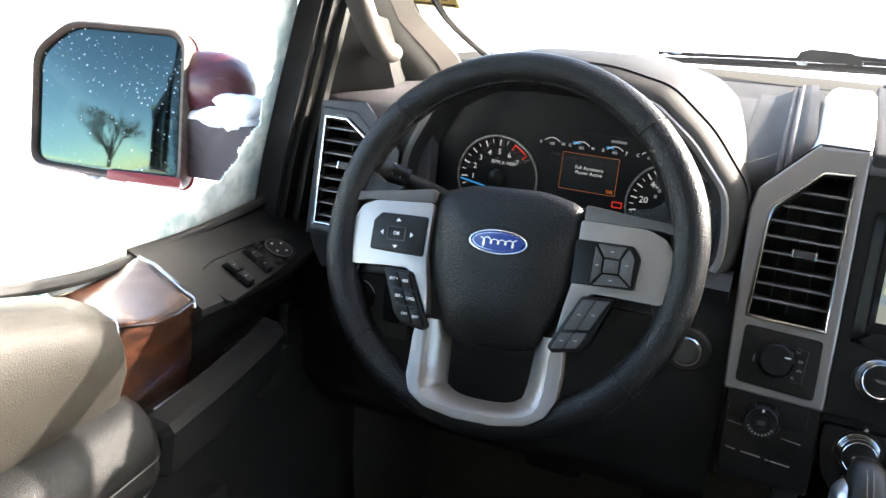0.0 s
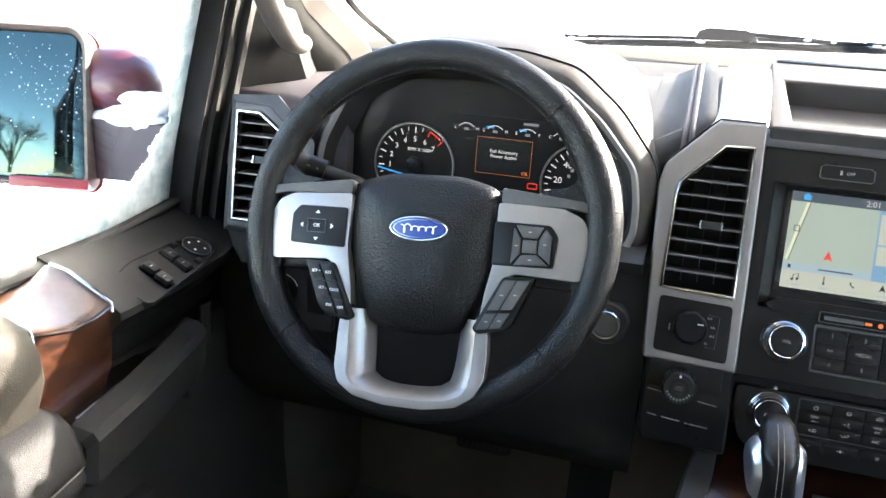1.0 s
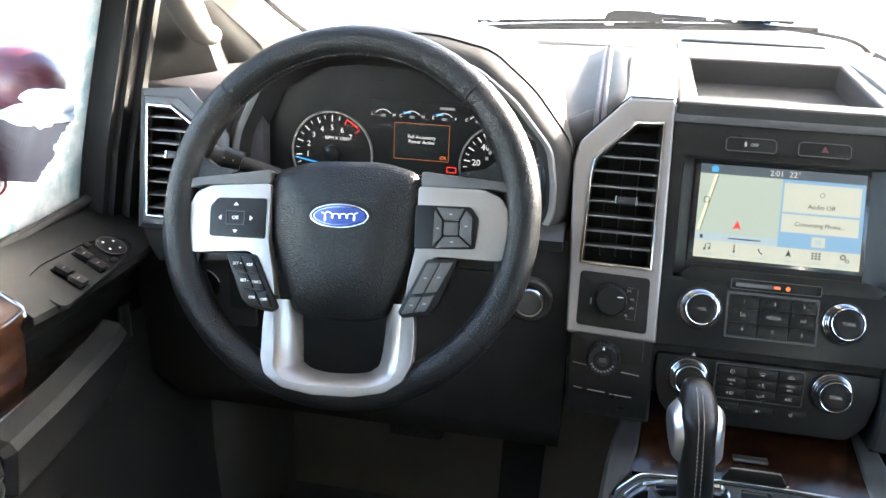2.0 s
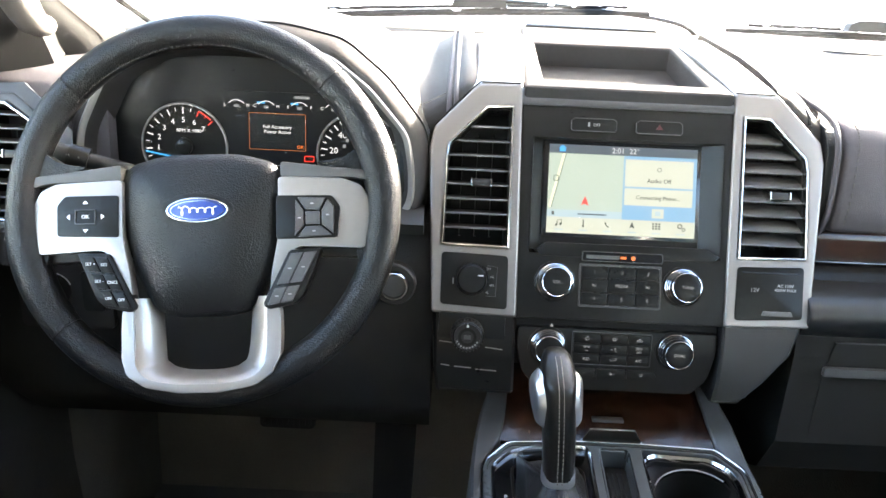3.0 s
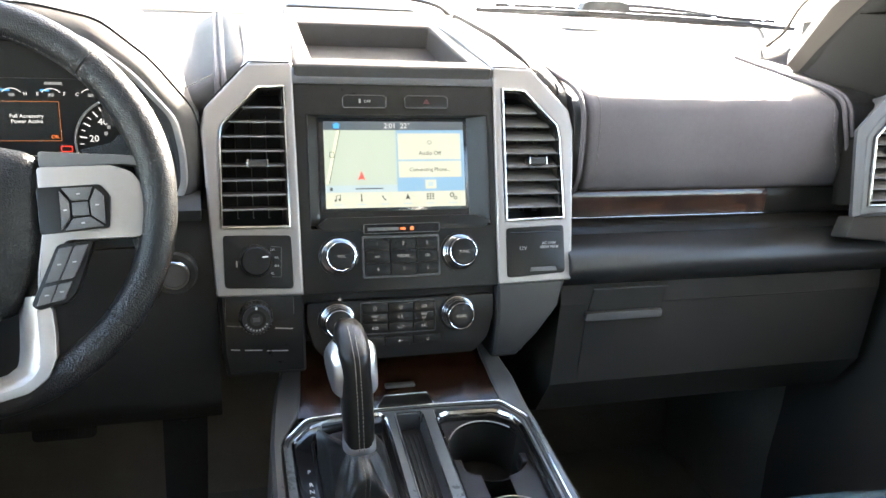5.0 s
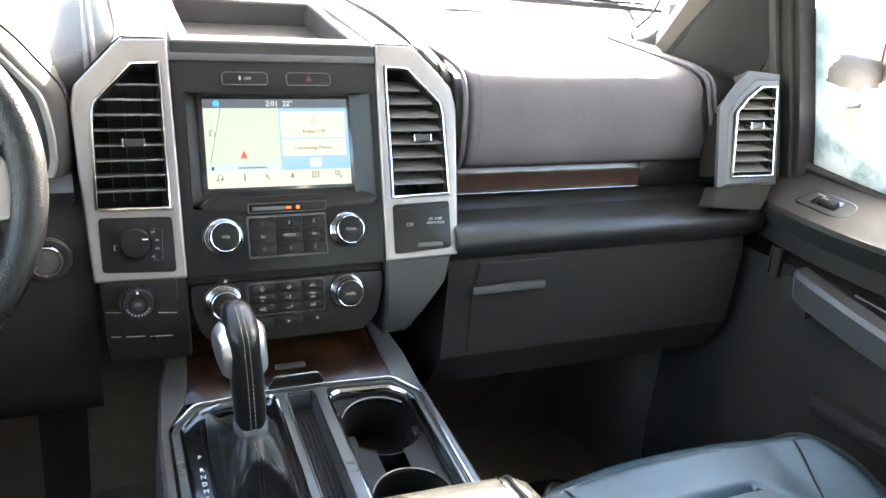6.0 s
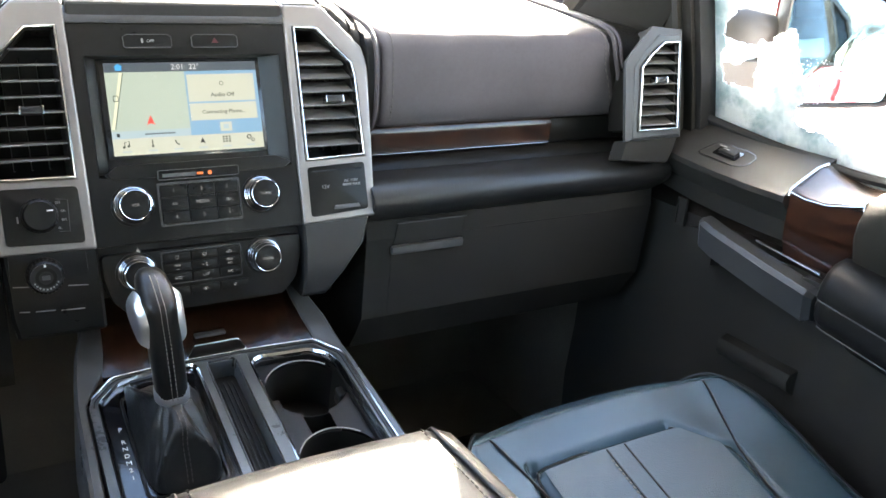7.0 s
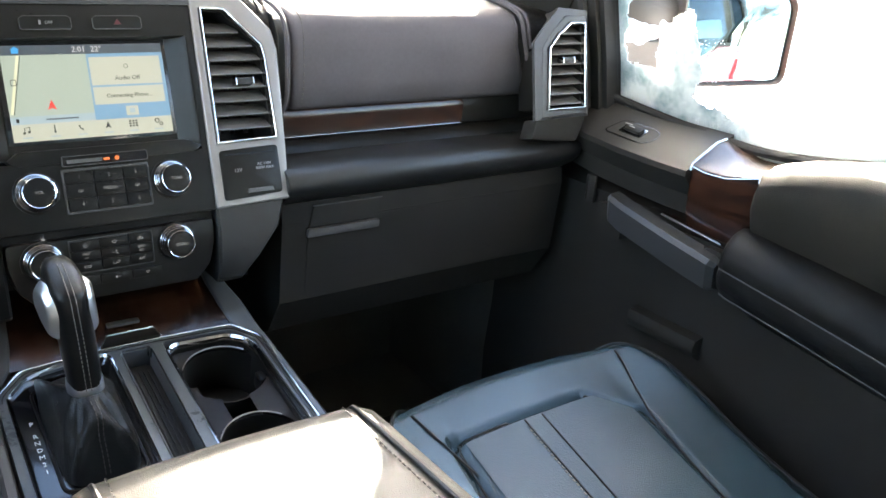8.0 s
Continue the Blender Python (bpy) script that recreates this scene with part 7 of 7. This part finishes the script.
    # sill seal follows the glass foot
    sill = smooth_line([(s * 0.797, 0.03, 0.752), (s * 0.797, -0.05, 0.742), (s * 0.797, -0.15, 0.731), (s * 0.797, -0.26, 0.722), (s * 0.797, -0.34, 0.719), (s * 0.797, -0.42, 0.727), (s * 0.797, -0.52, 0.742), (s * 0.797, -0.70, 0.750), (s * 0.797, -1.05, 0.752)], 5)
    P("sill_seal", tube(sill, 0.007, 8), RUBBER, "black rubber window seal")
    g = loft([[(s * (lean(z) + 0.006), y, z) for y in (-0.02, -0.3, -0.6, -1.05)] for z in (0.68, 0.75, 0.85, 1.0, 1.15, 1.33)])
    bmesh.ops.solidify(g, geom=g.faces[:], thickness=0.004)
    pane_ = P("window_pane", g, GLASS, "clear door glass with snow on it")
    pane_.visible_shadow = False
    return d, lean


doors = {}
for s in (-1, 1):
    doors[s] = door_panel(s)

# ------------------------------------------------------------------ snow on the door glass


def snow_on_glass(s, keep, name_label):
    """Wet snow stuck to the outside of a door glass where keep(y, z) is above zero."""
    lean = doors[s][1]
    b = bmesh.new()
    st = 0.0035
    vs = {}
    ny, nz = 205, 120

    def vert(i, j):
        if (i, j) not in vs:
            y, z = -0.03 - st * i, 0.700 + st * j
            p = Vector((y * 30, z * 30, s * 5))
            y2, z2 = y + 0.004 * noise.noise(p * 1.7), z + 0.004 * noise.noise(p * 1.7 + Vector((9, 3, 1)))
            t = max(0.0, min(1.0, keep(y, z) * 9))
            vs[(i, j)] = (b.verts.new((s * (lean(z2) + 0.0125), y2, z2)), b.verts.new((s * (lean(z2) + 0.0140 + 0.016 * t * (0.7 + 0.5 * noise.noise(p))), y2, z2)))
        return vs[(i, j)]

    cells = {(i, j) for i in range(ny) for j in range(nz) if keep(-0.03 - st * (i + 0.5), 0.700 + st * (j + 0.5)) > 0}
    for i, j in cells:
        q = [vert(i, j), vert(i + 1, j), vert(i + 1, j + 1), vert(i, j + 1)]
        b.faces.new([v[0] for v in q])
        b.faces.new([v[1] for v in q[::-1]])
        for (di, dj), (a, c) in (((0, -1), (0, 1)), ((1, 0), (1, 2)), ((0, 1), (2, 3)), ((-1, 0), (3, 0))):
            if (i + di, j + dj) not in cells:
                b.faces.new((q[a][0], q[a][1], q[c][1], q[c][0]))
    return solo("snow_patch", b, SNOW, name_label, "snow", "stuff", angle=80)


def fbm(y, z, k, seed):
    return noise.fractal(Vector((y * k, z * k, seed)), 0.9, 2.0, 4)


def sill_z(y):
    return 0.722 + 0.03 * max(0, min(1, (y + 0.26) / 0.2)) + 0.03 * max(0, min(1, (-0.34 - y) / 0.2))


def left_snow(y, z):
    n = fbm(y, z, 14, 2.0)
    reach = ((0.70, 0.36), (0.72, 0.27), (0.735, 0.205), (0.758, 0.185), (0.775, 0.095), (0.80, 0.070), (0.83, 0.052), (0.86, 0.026), (0.90, 0.026), (0.97, 0.058), (1.15, 0.075))
    for (z0, r0), (z1, r1) in zip(reach, reach[1:]):
        if z <= z1:
            break
    r = r0 + (r1 - r0) * max(0.0, min(1.0, (z - z0) / (z1 - z0)))
    front = r + 0.022 * n + 0.01 * fbm(y, z, 60, 5.0) - (-y - 0.03)
    band = 0.034 + 0.012 * n + 0.006 * fbm(y, z, 60, 5.0) - (z - sill_z(y))
    return max(front, band)


def right_snow(y, z):
    n = fbm(y, z, 15, 7.0)
    band = 0.032 + 0.022 * math.exp(-((y + 0.10) / 0.07) ** 2) + 0.014 * n - (z - sill_z(y))
    blob = 0.040 + 0.016 * n - math.hypot((y + 0.165) * 0.95, (z - 0.815) * 0.62)
    front = 0.022 + 0.02 * n + 0.05 * max(0, z - 0.84) - (-y - 0.035)
    return max(band, blob, front)


snow_on_glass(-1, left_snow, "ragged white snow stuck to the driver window")
snow_on_glass(1, right_snow, "ragged white snow stuck to the passenger window")

# ------------------------------------------------------------------ windshield pillars
for s in (-1, 1):
    p = thing("windshield_pillar", (s * 0.74, 0.18, 0.86), "beige and black windshield pillar trim", "pillar", "windshield pillars")
    secs = []
    for ox, oy, oz, ix, iy, iz in ((0.750, 0.20, 0.84, 0.665 if s < 0 else 0.715, 0.30 if s < 0 else 0.25, 0.89), (0.752, 0.15, 0.885, 0.668 if s < 0 else 0.702, 0.24 if s < 0 else 0.20, 0.930), (0.765, 0.06, 0.945, 0.690, 0.14, 0.985), (0.760, -0.02, 1.02, 0.685, 0.05, 1.05), (0.735, -0.12, 1.12, 0.665, -0.06, 1.15), (0.69, -0.26, 1.28, 0.625, -0.20, 1.31), (0.66, -0.32, 1.34, 0.60, -0.27, 1.36)):
        o, i = Vector((ox, oy, oz)), Vector((ix, iy, iz))
        n_ = Vector((0.55, 0.75, 0.35)).normalized() * 0.05
        m_ = (o + i) / 2 - Vector((0.55, 0.75, 0.0)).normalized() * 0.012
        secs.append([(s * q.x, q.y, q.z) for q in (o, o.lerp(m_, 0.6), m_, m_.lerp(i, 0.5), i, i + n_, o + n_ * 1.2)])
    part("outer_cover", loft([[q[0], q[1], q[2], q[3], Vector(q[3]).lerp(Vector(q[5]), 0.5), q[6]] for q in secs], closed=True), MATTE_BLACK, p, "black outer pillar cover", angle=50)
    part("trim_cover", loft([[Vector(q[3]) + Vector((0, -0.002, 0)), q[4], q[5], Vector(q[3]).lerp(Vector(q[5]), 0.5)] for q in secs], closed=True), PILLAR, p, "beige grained pillar cover", angle=50)
    part("foot_cover", loft([[(s * x, y, z) for x, y, z in ((0.800, 0.10 - k * 0.10, 0.80 + k * 0.17), (0.765, 0.085 - k * 0.10, 0.81 + k * 0.17), (0.735, (0.12 if s > 0 else 0.110) - k * 0.085, 0.82 + k * 0.17), (0.705, (0.18 if s > 0 else 0.142) - k * 0.09, 0.85 + k * 0.13), (0.74, 0.26, 0.86 + k * 0.10), (0.80, 0.20, 0.84 + k * 0.16))] for k in (0, 0.5, 1.0)], closed=True), MATTE_BLACK, p, "black lower pillar cover", angle=50)
    # grab handle on the pillar
    hb = smooth_line([(s * 0.695, 0.075, 0.935), (s * 0.690, 0.030, 0.944), (s * 0.694, -0.01, 0.985), (s * 0.688, -0.07, 1.05), (s * 0.665, -0.15, 1.14), (s * 0.655, -0.15, 1.17)], 5)
    if s > 0:
        hb = [q + Vector((0.0, -0.06, 0.075)) for q in hb]
    part("grab_handle", tube(hb, 0.0165, 14, flat=0.8), PILLAR, p, "grey-beige pillar grab handle", angle=70)
    if s > 0:
        part("cover_outline", tube([(0.722, 0.236, 0.905), (0.712, 0.222, 0.925), (0.704, 0.190, 0.948), (0.716, 0.182, 0.944), (0.728, 0.215, 0.912)], 0.0008, 5, closed=True), RUBBER, p)
    part("glass_seal", tube(smooth_line([(s * (0.64 if s < 0 else 0.70), 0.36 if s < 0 else 0.29, 0.918), (s * (0.655 if s < 0 else 0.692), 0.28 if s < 0 else 0.24, 0.945), (s * 0.672, 0.18, 0.99), (s * 0.67, 0.09, 1.045), (s * 0.655, -0.01, 1.12), (s * 0.60, -0.26, 1.34)], 5), 0.005 if s < 0 else 0.003, 6), RUBBER if s < 0 else PILLAR, p)

# inspection sticker on the glass
st = thing("windshield_sticker", (-0.70, 0.205, 0.985), "yellow paper inspection sticker on the windshield", "sticker")
KM = frame_at((-0.690, 0.165, 1.012), (1, 0.10, 0), (0, -0.86, 0.52))
part("paper", prism(rounded([(-0.040, -0.028), (0.040, -0.028), (0.040, 0.028), (-0.040, 0.028)], 0.004), 0.0, 0.0006, KM), material("yellow_paper", (0.62, 0.48, 0.16), 0.7), st)
for k, (x, v, w, h) in enumerate(((-0.004, -0.004, 0.060, 0.012), (0.0, -0.021, 0.070, 0.004), (0.0, 0.016, 0.066, 0.008))):
    part("printed_bar", box((x, v, 0.0008), (w, h, 0.0005), KM), BLACK, st)

# ------------------------------------------------------------------ door mirrors
for s in (-1, 1):
    mi = thing("side_mirror", (s * 1.06, -0.03, 0.70), "side mirror with red cap, dusted with snow", "side mirror", "side mirrors")
    ctr = Vector((-1.073, -0.045, 0.832)) if s < 0 else Vector((1.084, -0.066, 0.845))
    nrm = (Vector((0.43, -0.93, 0.242)) if s < 0 else Vector((-0.56, -0.82, 0.06))).normalized()
    rt = Vector((0, 0, 1)).cross(nrm).normalized()
    MM = frame_at(ctr, rt, nrm.cross(rt))
    # outline with the outer corner cut
    o = [(-0.082, -0.092), (0.113, -0.109), (0.123, -0.098), (0.118, 0.090), (0.104, 0.106), (-0.040, 0.106), (-0.086, 0.062)]
    if s > 0:
        o = flip([(x * 1.08 if x < 0 else x * 0.95, y * 0.95) for x, y in o])
    o = rounded(o, 0.020, 4)
    shell = [[MM @ Vector((x * k, y * k, dd)) for x, y in o] for dd, k in ((-0.006, 0.915), (0.010, 0.935), (0.012, 0.97), (0.006, 1.0), (-0.03, 1.01), (-0.07, 0.93), (-0.10, 0.74), (-0.112, 0.45))]
    part("housing", loft(shell, closed=True), MIRROR_SUNLIT, mi, "grey-brown mirror housing, sunlit tone in its colour", angle=60)
    part("cap", loft([[MM @ Vector((x * k, y * k, dd)) for x, y in o] for dd, k in ((-0.040, 1.025), (-0.075, 0.95), (-0.106, 0.75), (-0.118, 0.45))], closed=True), RED_PAINT, mi, "red painted mirror cap", angle=60)
    part("glass", prism([(x * 0.915, y * 0.915) for x, y in o], -0.006, 0.002, MM, 0.001), MIRROR if s > 0 else DIMMED_MIRROR, mi, "tinted mirror glass", angle=20)
    if s < 0:
        part("lower_trim", prism(rounded([(0.022, -0.104), (0.120, -0.108), (0.120, -0.094), (0.022, -0.090)], 0.003), 0.0, 0.0135, MM, 0.002), RED_PAINT, mi, "red lower trim strip")
    arm_ = [[(s * x, y, z) for x, y, z in ((xx, yy - 0.045, 0.74), (xx, yy - 0.045, 0.80 + e), (xx, yy + 0.035, 0.81 + e), (xx, yy + 0.035, 0.735))] for xx, yy, e in ((0.83, 0.055, 0.02), (0.90, 0.055, 0.02), (0.97, 0.045, 0.02), (1.02, 0.045, 0.0))]
    # arm and inner cap: sunlit colours on the right, shaded ones on the left
    part("arm", loft(arm_, closed=True), ARM_SHADED if s < 0 else MIRROR_SUNLIT, mi, "mirror arm", angle=40)
    part("inner_cap", loft([[(s * (0.90 + 0.07 * t), 0.055 + 0.05 * math.cos(a) * w, 0.86 + 0.05 * math.sin(a) * w) for a in [k * math.pi / 8 for k in range(16)]] for t, w in ((0, 0.35), (0.2, 0.8), (0.6, 1.0), (1.0, 1.0), (1.5, 0.9))], closed=True), RED_SHADED if s < 0 else MIRROR_SUNLIT, mi, "painted inner cap", angle=60)
    # snow caught on the housing
    b = bmesh.new()
    rng = random.Random(5 + s)

    def clump(c, r):
        t_ = bmesh.ops.create_icosphere(b, subdivisions=2, radius=r, matrix=Matrix.Translation(c))
        for v in t_["verts"]:
            off = v.co - Vector(c)
            v.co = Vector(c) + Vector((off.x, off.y * 0.8, off.z * 0.6)) * (1 + 0.35 * noise.noise(v.co * 60))
    for k in range(9):
        clump(MM @ Vector((-s * -1 * (0.02 - 0.10 * rng.random()), 0.104 + 0.006 * rng.random(), -0.01 - 0.03 * rng.random())), 0.008 + 0.010 * rng.random())
    for k in range(8):
        clump(MM @ Vector((-0.01 + 0.05 * rng.random(), -0.104, 0.004 - 0.01 * rng.random())), 0.006 + 0.007 * rng.random())
    for k in range(22):
        clump(Vector((s * (0.880 + 0.085 * rng.random()), 0.015 + 0.04 * rng.random(), 0.818 + 0.030 * rng.random())), 0.016 + 0.014 * rng.random())
    part("snow_clump", b, GROUND_SNOW, mi, "white snow caught on the mirror", angle=80)
    b = bmesh.new()
    for k in range(330):
        x, y = (rng.random() - 0.5) * 0.24, (rng.random() - 0.5) * 0.20
        if rng.random() < 0.55:
            y = 0.03 + 0.07 * rng.random() - 0.25 * (x + 0.05) * (1 if s < 0 else -1)
        if s > 0:
            x, y = -0.115 + 0.10 * rng.random() ** 1.3, -0.100 + 0.085 * rng.random() ** 1.4
        if abs(y) > 0.098:
            continue
        bmesh.ops.create_icosphere(b, subdivisions=1, radius=0.0004 + 0.0010 * rng.random() ** 3, matrix=MM @ Matrix.Translation((x, y, 0.002)))
    part("snow_specks", b, GROUND_SNOW, mi, angle=80)

# ------------------------------------------------------------------ wipers
for x0, x1, y0, y1, z0, z1, hub_x in ((-0.475, 0.135, 0.60, 0.585, 0.945, 0.9735, -0.165), (0.270, 0.850, 0.58, 0.42, 0.952, 0.9455, 0.50)):
    w = thing("windshield_wiper", ((x0 + x1) / 2, (y0 + y1) / 2, 0.94), "black windshield wiper crusted with snow", "wiper", "windshield wipers")
    A, B = Vector((x0, y0, z0)), Vector((x1, y1, z1))
    pts = [A.lerp(B, k / 16) + Vector((0, 0, 0.004 * math.sin(math.pi * k / 16))) for k in range(17)]
    part("blade", tube(pts, [0.003 + 0.002 * min(1, 4 * min(k, 16 - k) / 16) for k in range(17)], 8, flat=1.3), RUBBER, w)
    part("spine", tube([q + Vector((0, 0.004, 0.010)) for q in pts[1:-1]], 0.0035, 6), SATIN_BLACK, w)
    H = A.lerp(B, (hub_x - x0) / (x1 - x0))
    part("joint", loft([[H + Vector((dx, dy, 0.012 + h)) for dx, dy in ((-0.05 * k, -0.012), (0.05 * k, -0.012), (0.05 * k, 0.012), (-0.05 * k, 0.012))] for h, k in ((0, 1.0), (0.012, 0.9), (0.018, 0.6))], closed=True), BLACK, w)
    part("wiper_arm", tube(smooth_line([H + Vector((0, 0, 0.024)), H + Vector((0.15, 0.03, 0.020)), H + Vector((0.36, 0.07, 0.0)), H + Vector((0.42, 0.09, -0.03))], 6), 0.007, 8, flat=0.6), SATIN_BLACK, w)
    b = bmesh.new()
    rng = random.Random(int(x0 * 100) + 90)
    for k in range(26):
        c = A.lerp(B, rng.random()) + Vector((0, -0.002 + 0.012 * rng.random(), 0.008 + 0.008 * rng.random()))
        bmesh.ops.create_icosphere(b, subdivisions=1, radius=0.002 + 0.005 * rng.random() ** 2, matrix=Matrix.Translation(c) @ Matrix.Diagonal((1.8, 1, 0.7, 1)))
    part("snow_crust", b, GROUND_SNOW, w, angle=80)
# round sensor at the foot of the glass
solo("light_sensor", turned([(0.020, 0.0), (0.019, 0.008), (0.013, 0.013), (0.001, 0.014)], Matrix.Translation((0.035, 0.470, 0.930))), BLACK, "small black domed light sensor on the dash", "sensor")

# ------------------------------------------------------------------ footwell
PM = frame_at((-0.428, 0.17, 0.381), (1, 0, 0), (0, 0.45, 0.89))
bp = thing("brake_pedal", (-0.415, 0.17, 0.30), "black rubber brake pedal with raised ribs", "pedal")
part("pad", prism(rounded([(-0.041, -0.022), (0.041, -0.022), (0.043, 0.022), (-0.043, 0.022)], 0.008), -0.01, 0.004, PM, 0.003), RUBBER, bp)
for k in range(9):
    part("rib", box((-0.034 + 0.0085 * k, 0, 0.005), (0.0035, 0.034, 0.004), PM, 0.001), RUBBER, bp)
part("pedal_arm", tube(smooth_line([(-0.428, 0.18, 0.381), (-0.42, 0.25, 0.44), (-0.42, 0.33, 0.56)], 5), 0.010, 8), BLACK, bp)
gp = thing("accelerator_pedal", (-0.27, 0.22, 0.20), "black rubber accelerator pedal in the footwell", "pedal")
part("pad", prism(rounded([(-0.030, -0.09), (0.030, -0.09), (0.034, 0.07), (-0.034, 0.07)], 0.012), -0.01, 0.004, frame_at((-0.27, 0.22, 0.30), (1, 0, 0), (0, 0.5, 0.86)), 0.003), RUBBER, gp)
part("pedal_arm", tube([(-0.27, 0.24, 0.33), (-0.27, 0.36, 0.50)], 0.009, 8), BLACK, gp)
for x, nm in ((-0.44, "driver"), (0.44, "passenger")):
    solo("floor_mat", prism(rounded([(x - 0.24, -0.30), (x + 0.24, -0.30), (x + 0.22, 0.28), (x - 0.22, 0.28)], 0.05), 0.0, 0.012, ID, 0.004), RUBBER, "black rubber floor mat in the %s footwell" % nm, "floor mat")


# ------------------------------------------------------------------ outside, behind the cab
bed = thing("truck_bed", (0, -2.95, -0.15), "red pickup bed behind the cab with snow on its rails", "truck bed")
for s in (-1, 1):
    part("side_panel", loft([[(s * x, y, z) for x, z in ((0.86, -0.10), (0.93, 0.25), (0.93, 0.50), (0.91, 0.60), (0.83, 0.60), (0.83, -0.10))] for y in (-2.0, -2.9, -3.8)], closed=True), RED_PAINT, bed, "red painted bed side", angle=30)
    part("rear_door_skin", loft([[(s * x, y, z) for x, z in ((0.86, -0.05), (0.90, 0.30), (0.90, 0.55), (0.868, 0.735), (0.845, 0.735), (0.845, -0.05))] for y in (-1.115, -1.5, -1.97)], closed=True), RED_PAINT, bed, "red painted rear door skin", angle=30)
    part("rail_snow", loft([[(s * x, y, 0.602 + h) for x, h in ((0.835, 0), (0.845, 0.03), (0.89, 0.034), (0.905, 0.0))] for y in (-2.02, -2.9, -3.78)], closed=True), GROUND_SNOW, bed, "white snow on the bed rail", angle=60)
part("tailgate", box((0, -3.79, 0.24), (1.70, 0.06, 0.68), ID, 0.01), RED_PAINT, bed)
part("bed_floor", box((0, -2.9, -0.02), (1.66, 1.75, 0.05)), BLACK, bed)


def bare_tree(x, y, h, seed):
    t = thing("bare_tree", (x, y, GROUND_Z), "bare winter tree with fine twigs", "tree", "bare trees")
    rng = random.Random(seed)
    twigs = bmesh.new()

    def grow(p, d, l, r, depth, bm):
        q = p + d * l
        tube([p, p.lerp(q, 0.5) + Vector((rng.uniform(-1, 1), rng.uniform(-1, 1), 0)) * l * 0.06, q], [r, r * 0.85, r * 0.65], 5 if depth > 3 else 3, bm=bm)
        if depth == 0:
            return
        for k in range(4):
            e = (d + Vector((rng.uniform(-1, 1), rng.uniform(-1, 1), rng.uniform(-0.3, 0.6))) * 0.95).normalized()
            grow(p.lerp(q, rng.uniform(0.45, 1.0)), e, l * rng.uniform(0.52, 0.76), r * 0.55, depth - 1, twigs)
    trunk = bmesh.new()
    grow(Vector((x, y, GROUND_Z - 0.1)), Vector((0.05, 0, 1)), h * 0.36, h * 0.016, 6, trunk)
    BARK = material("bark", (0.06, 0.05, 0.04), 0.9, grain=0.8, grain_scale=40)
    part("trunk", trunk, BARK, t)
    part("crown", twigs, BARK, t, "fine bare twigs")


bare_tree(-2.2, -30.0, 12.6, 3)
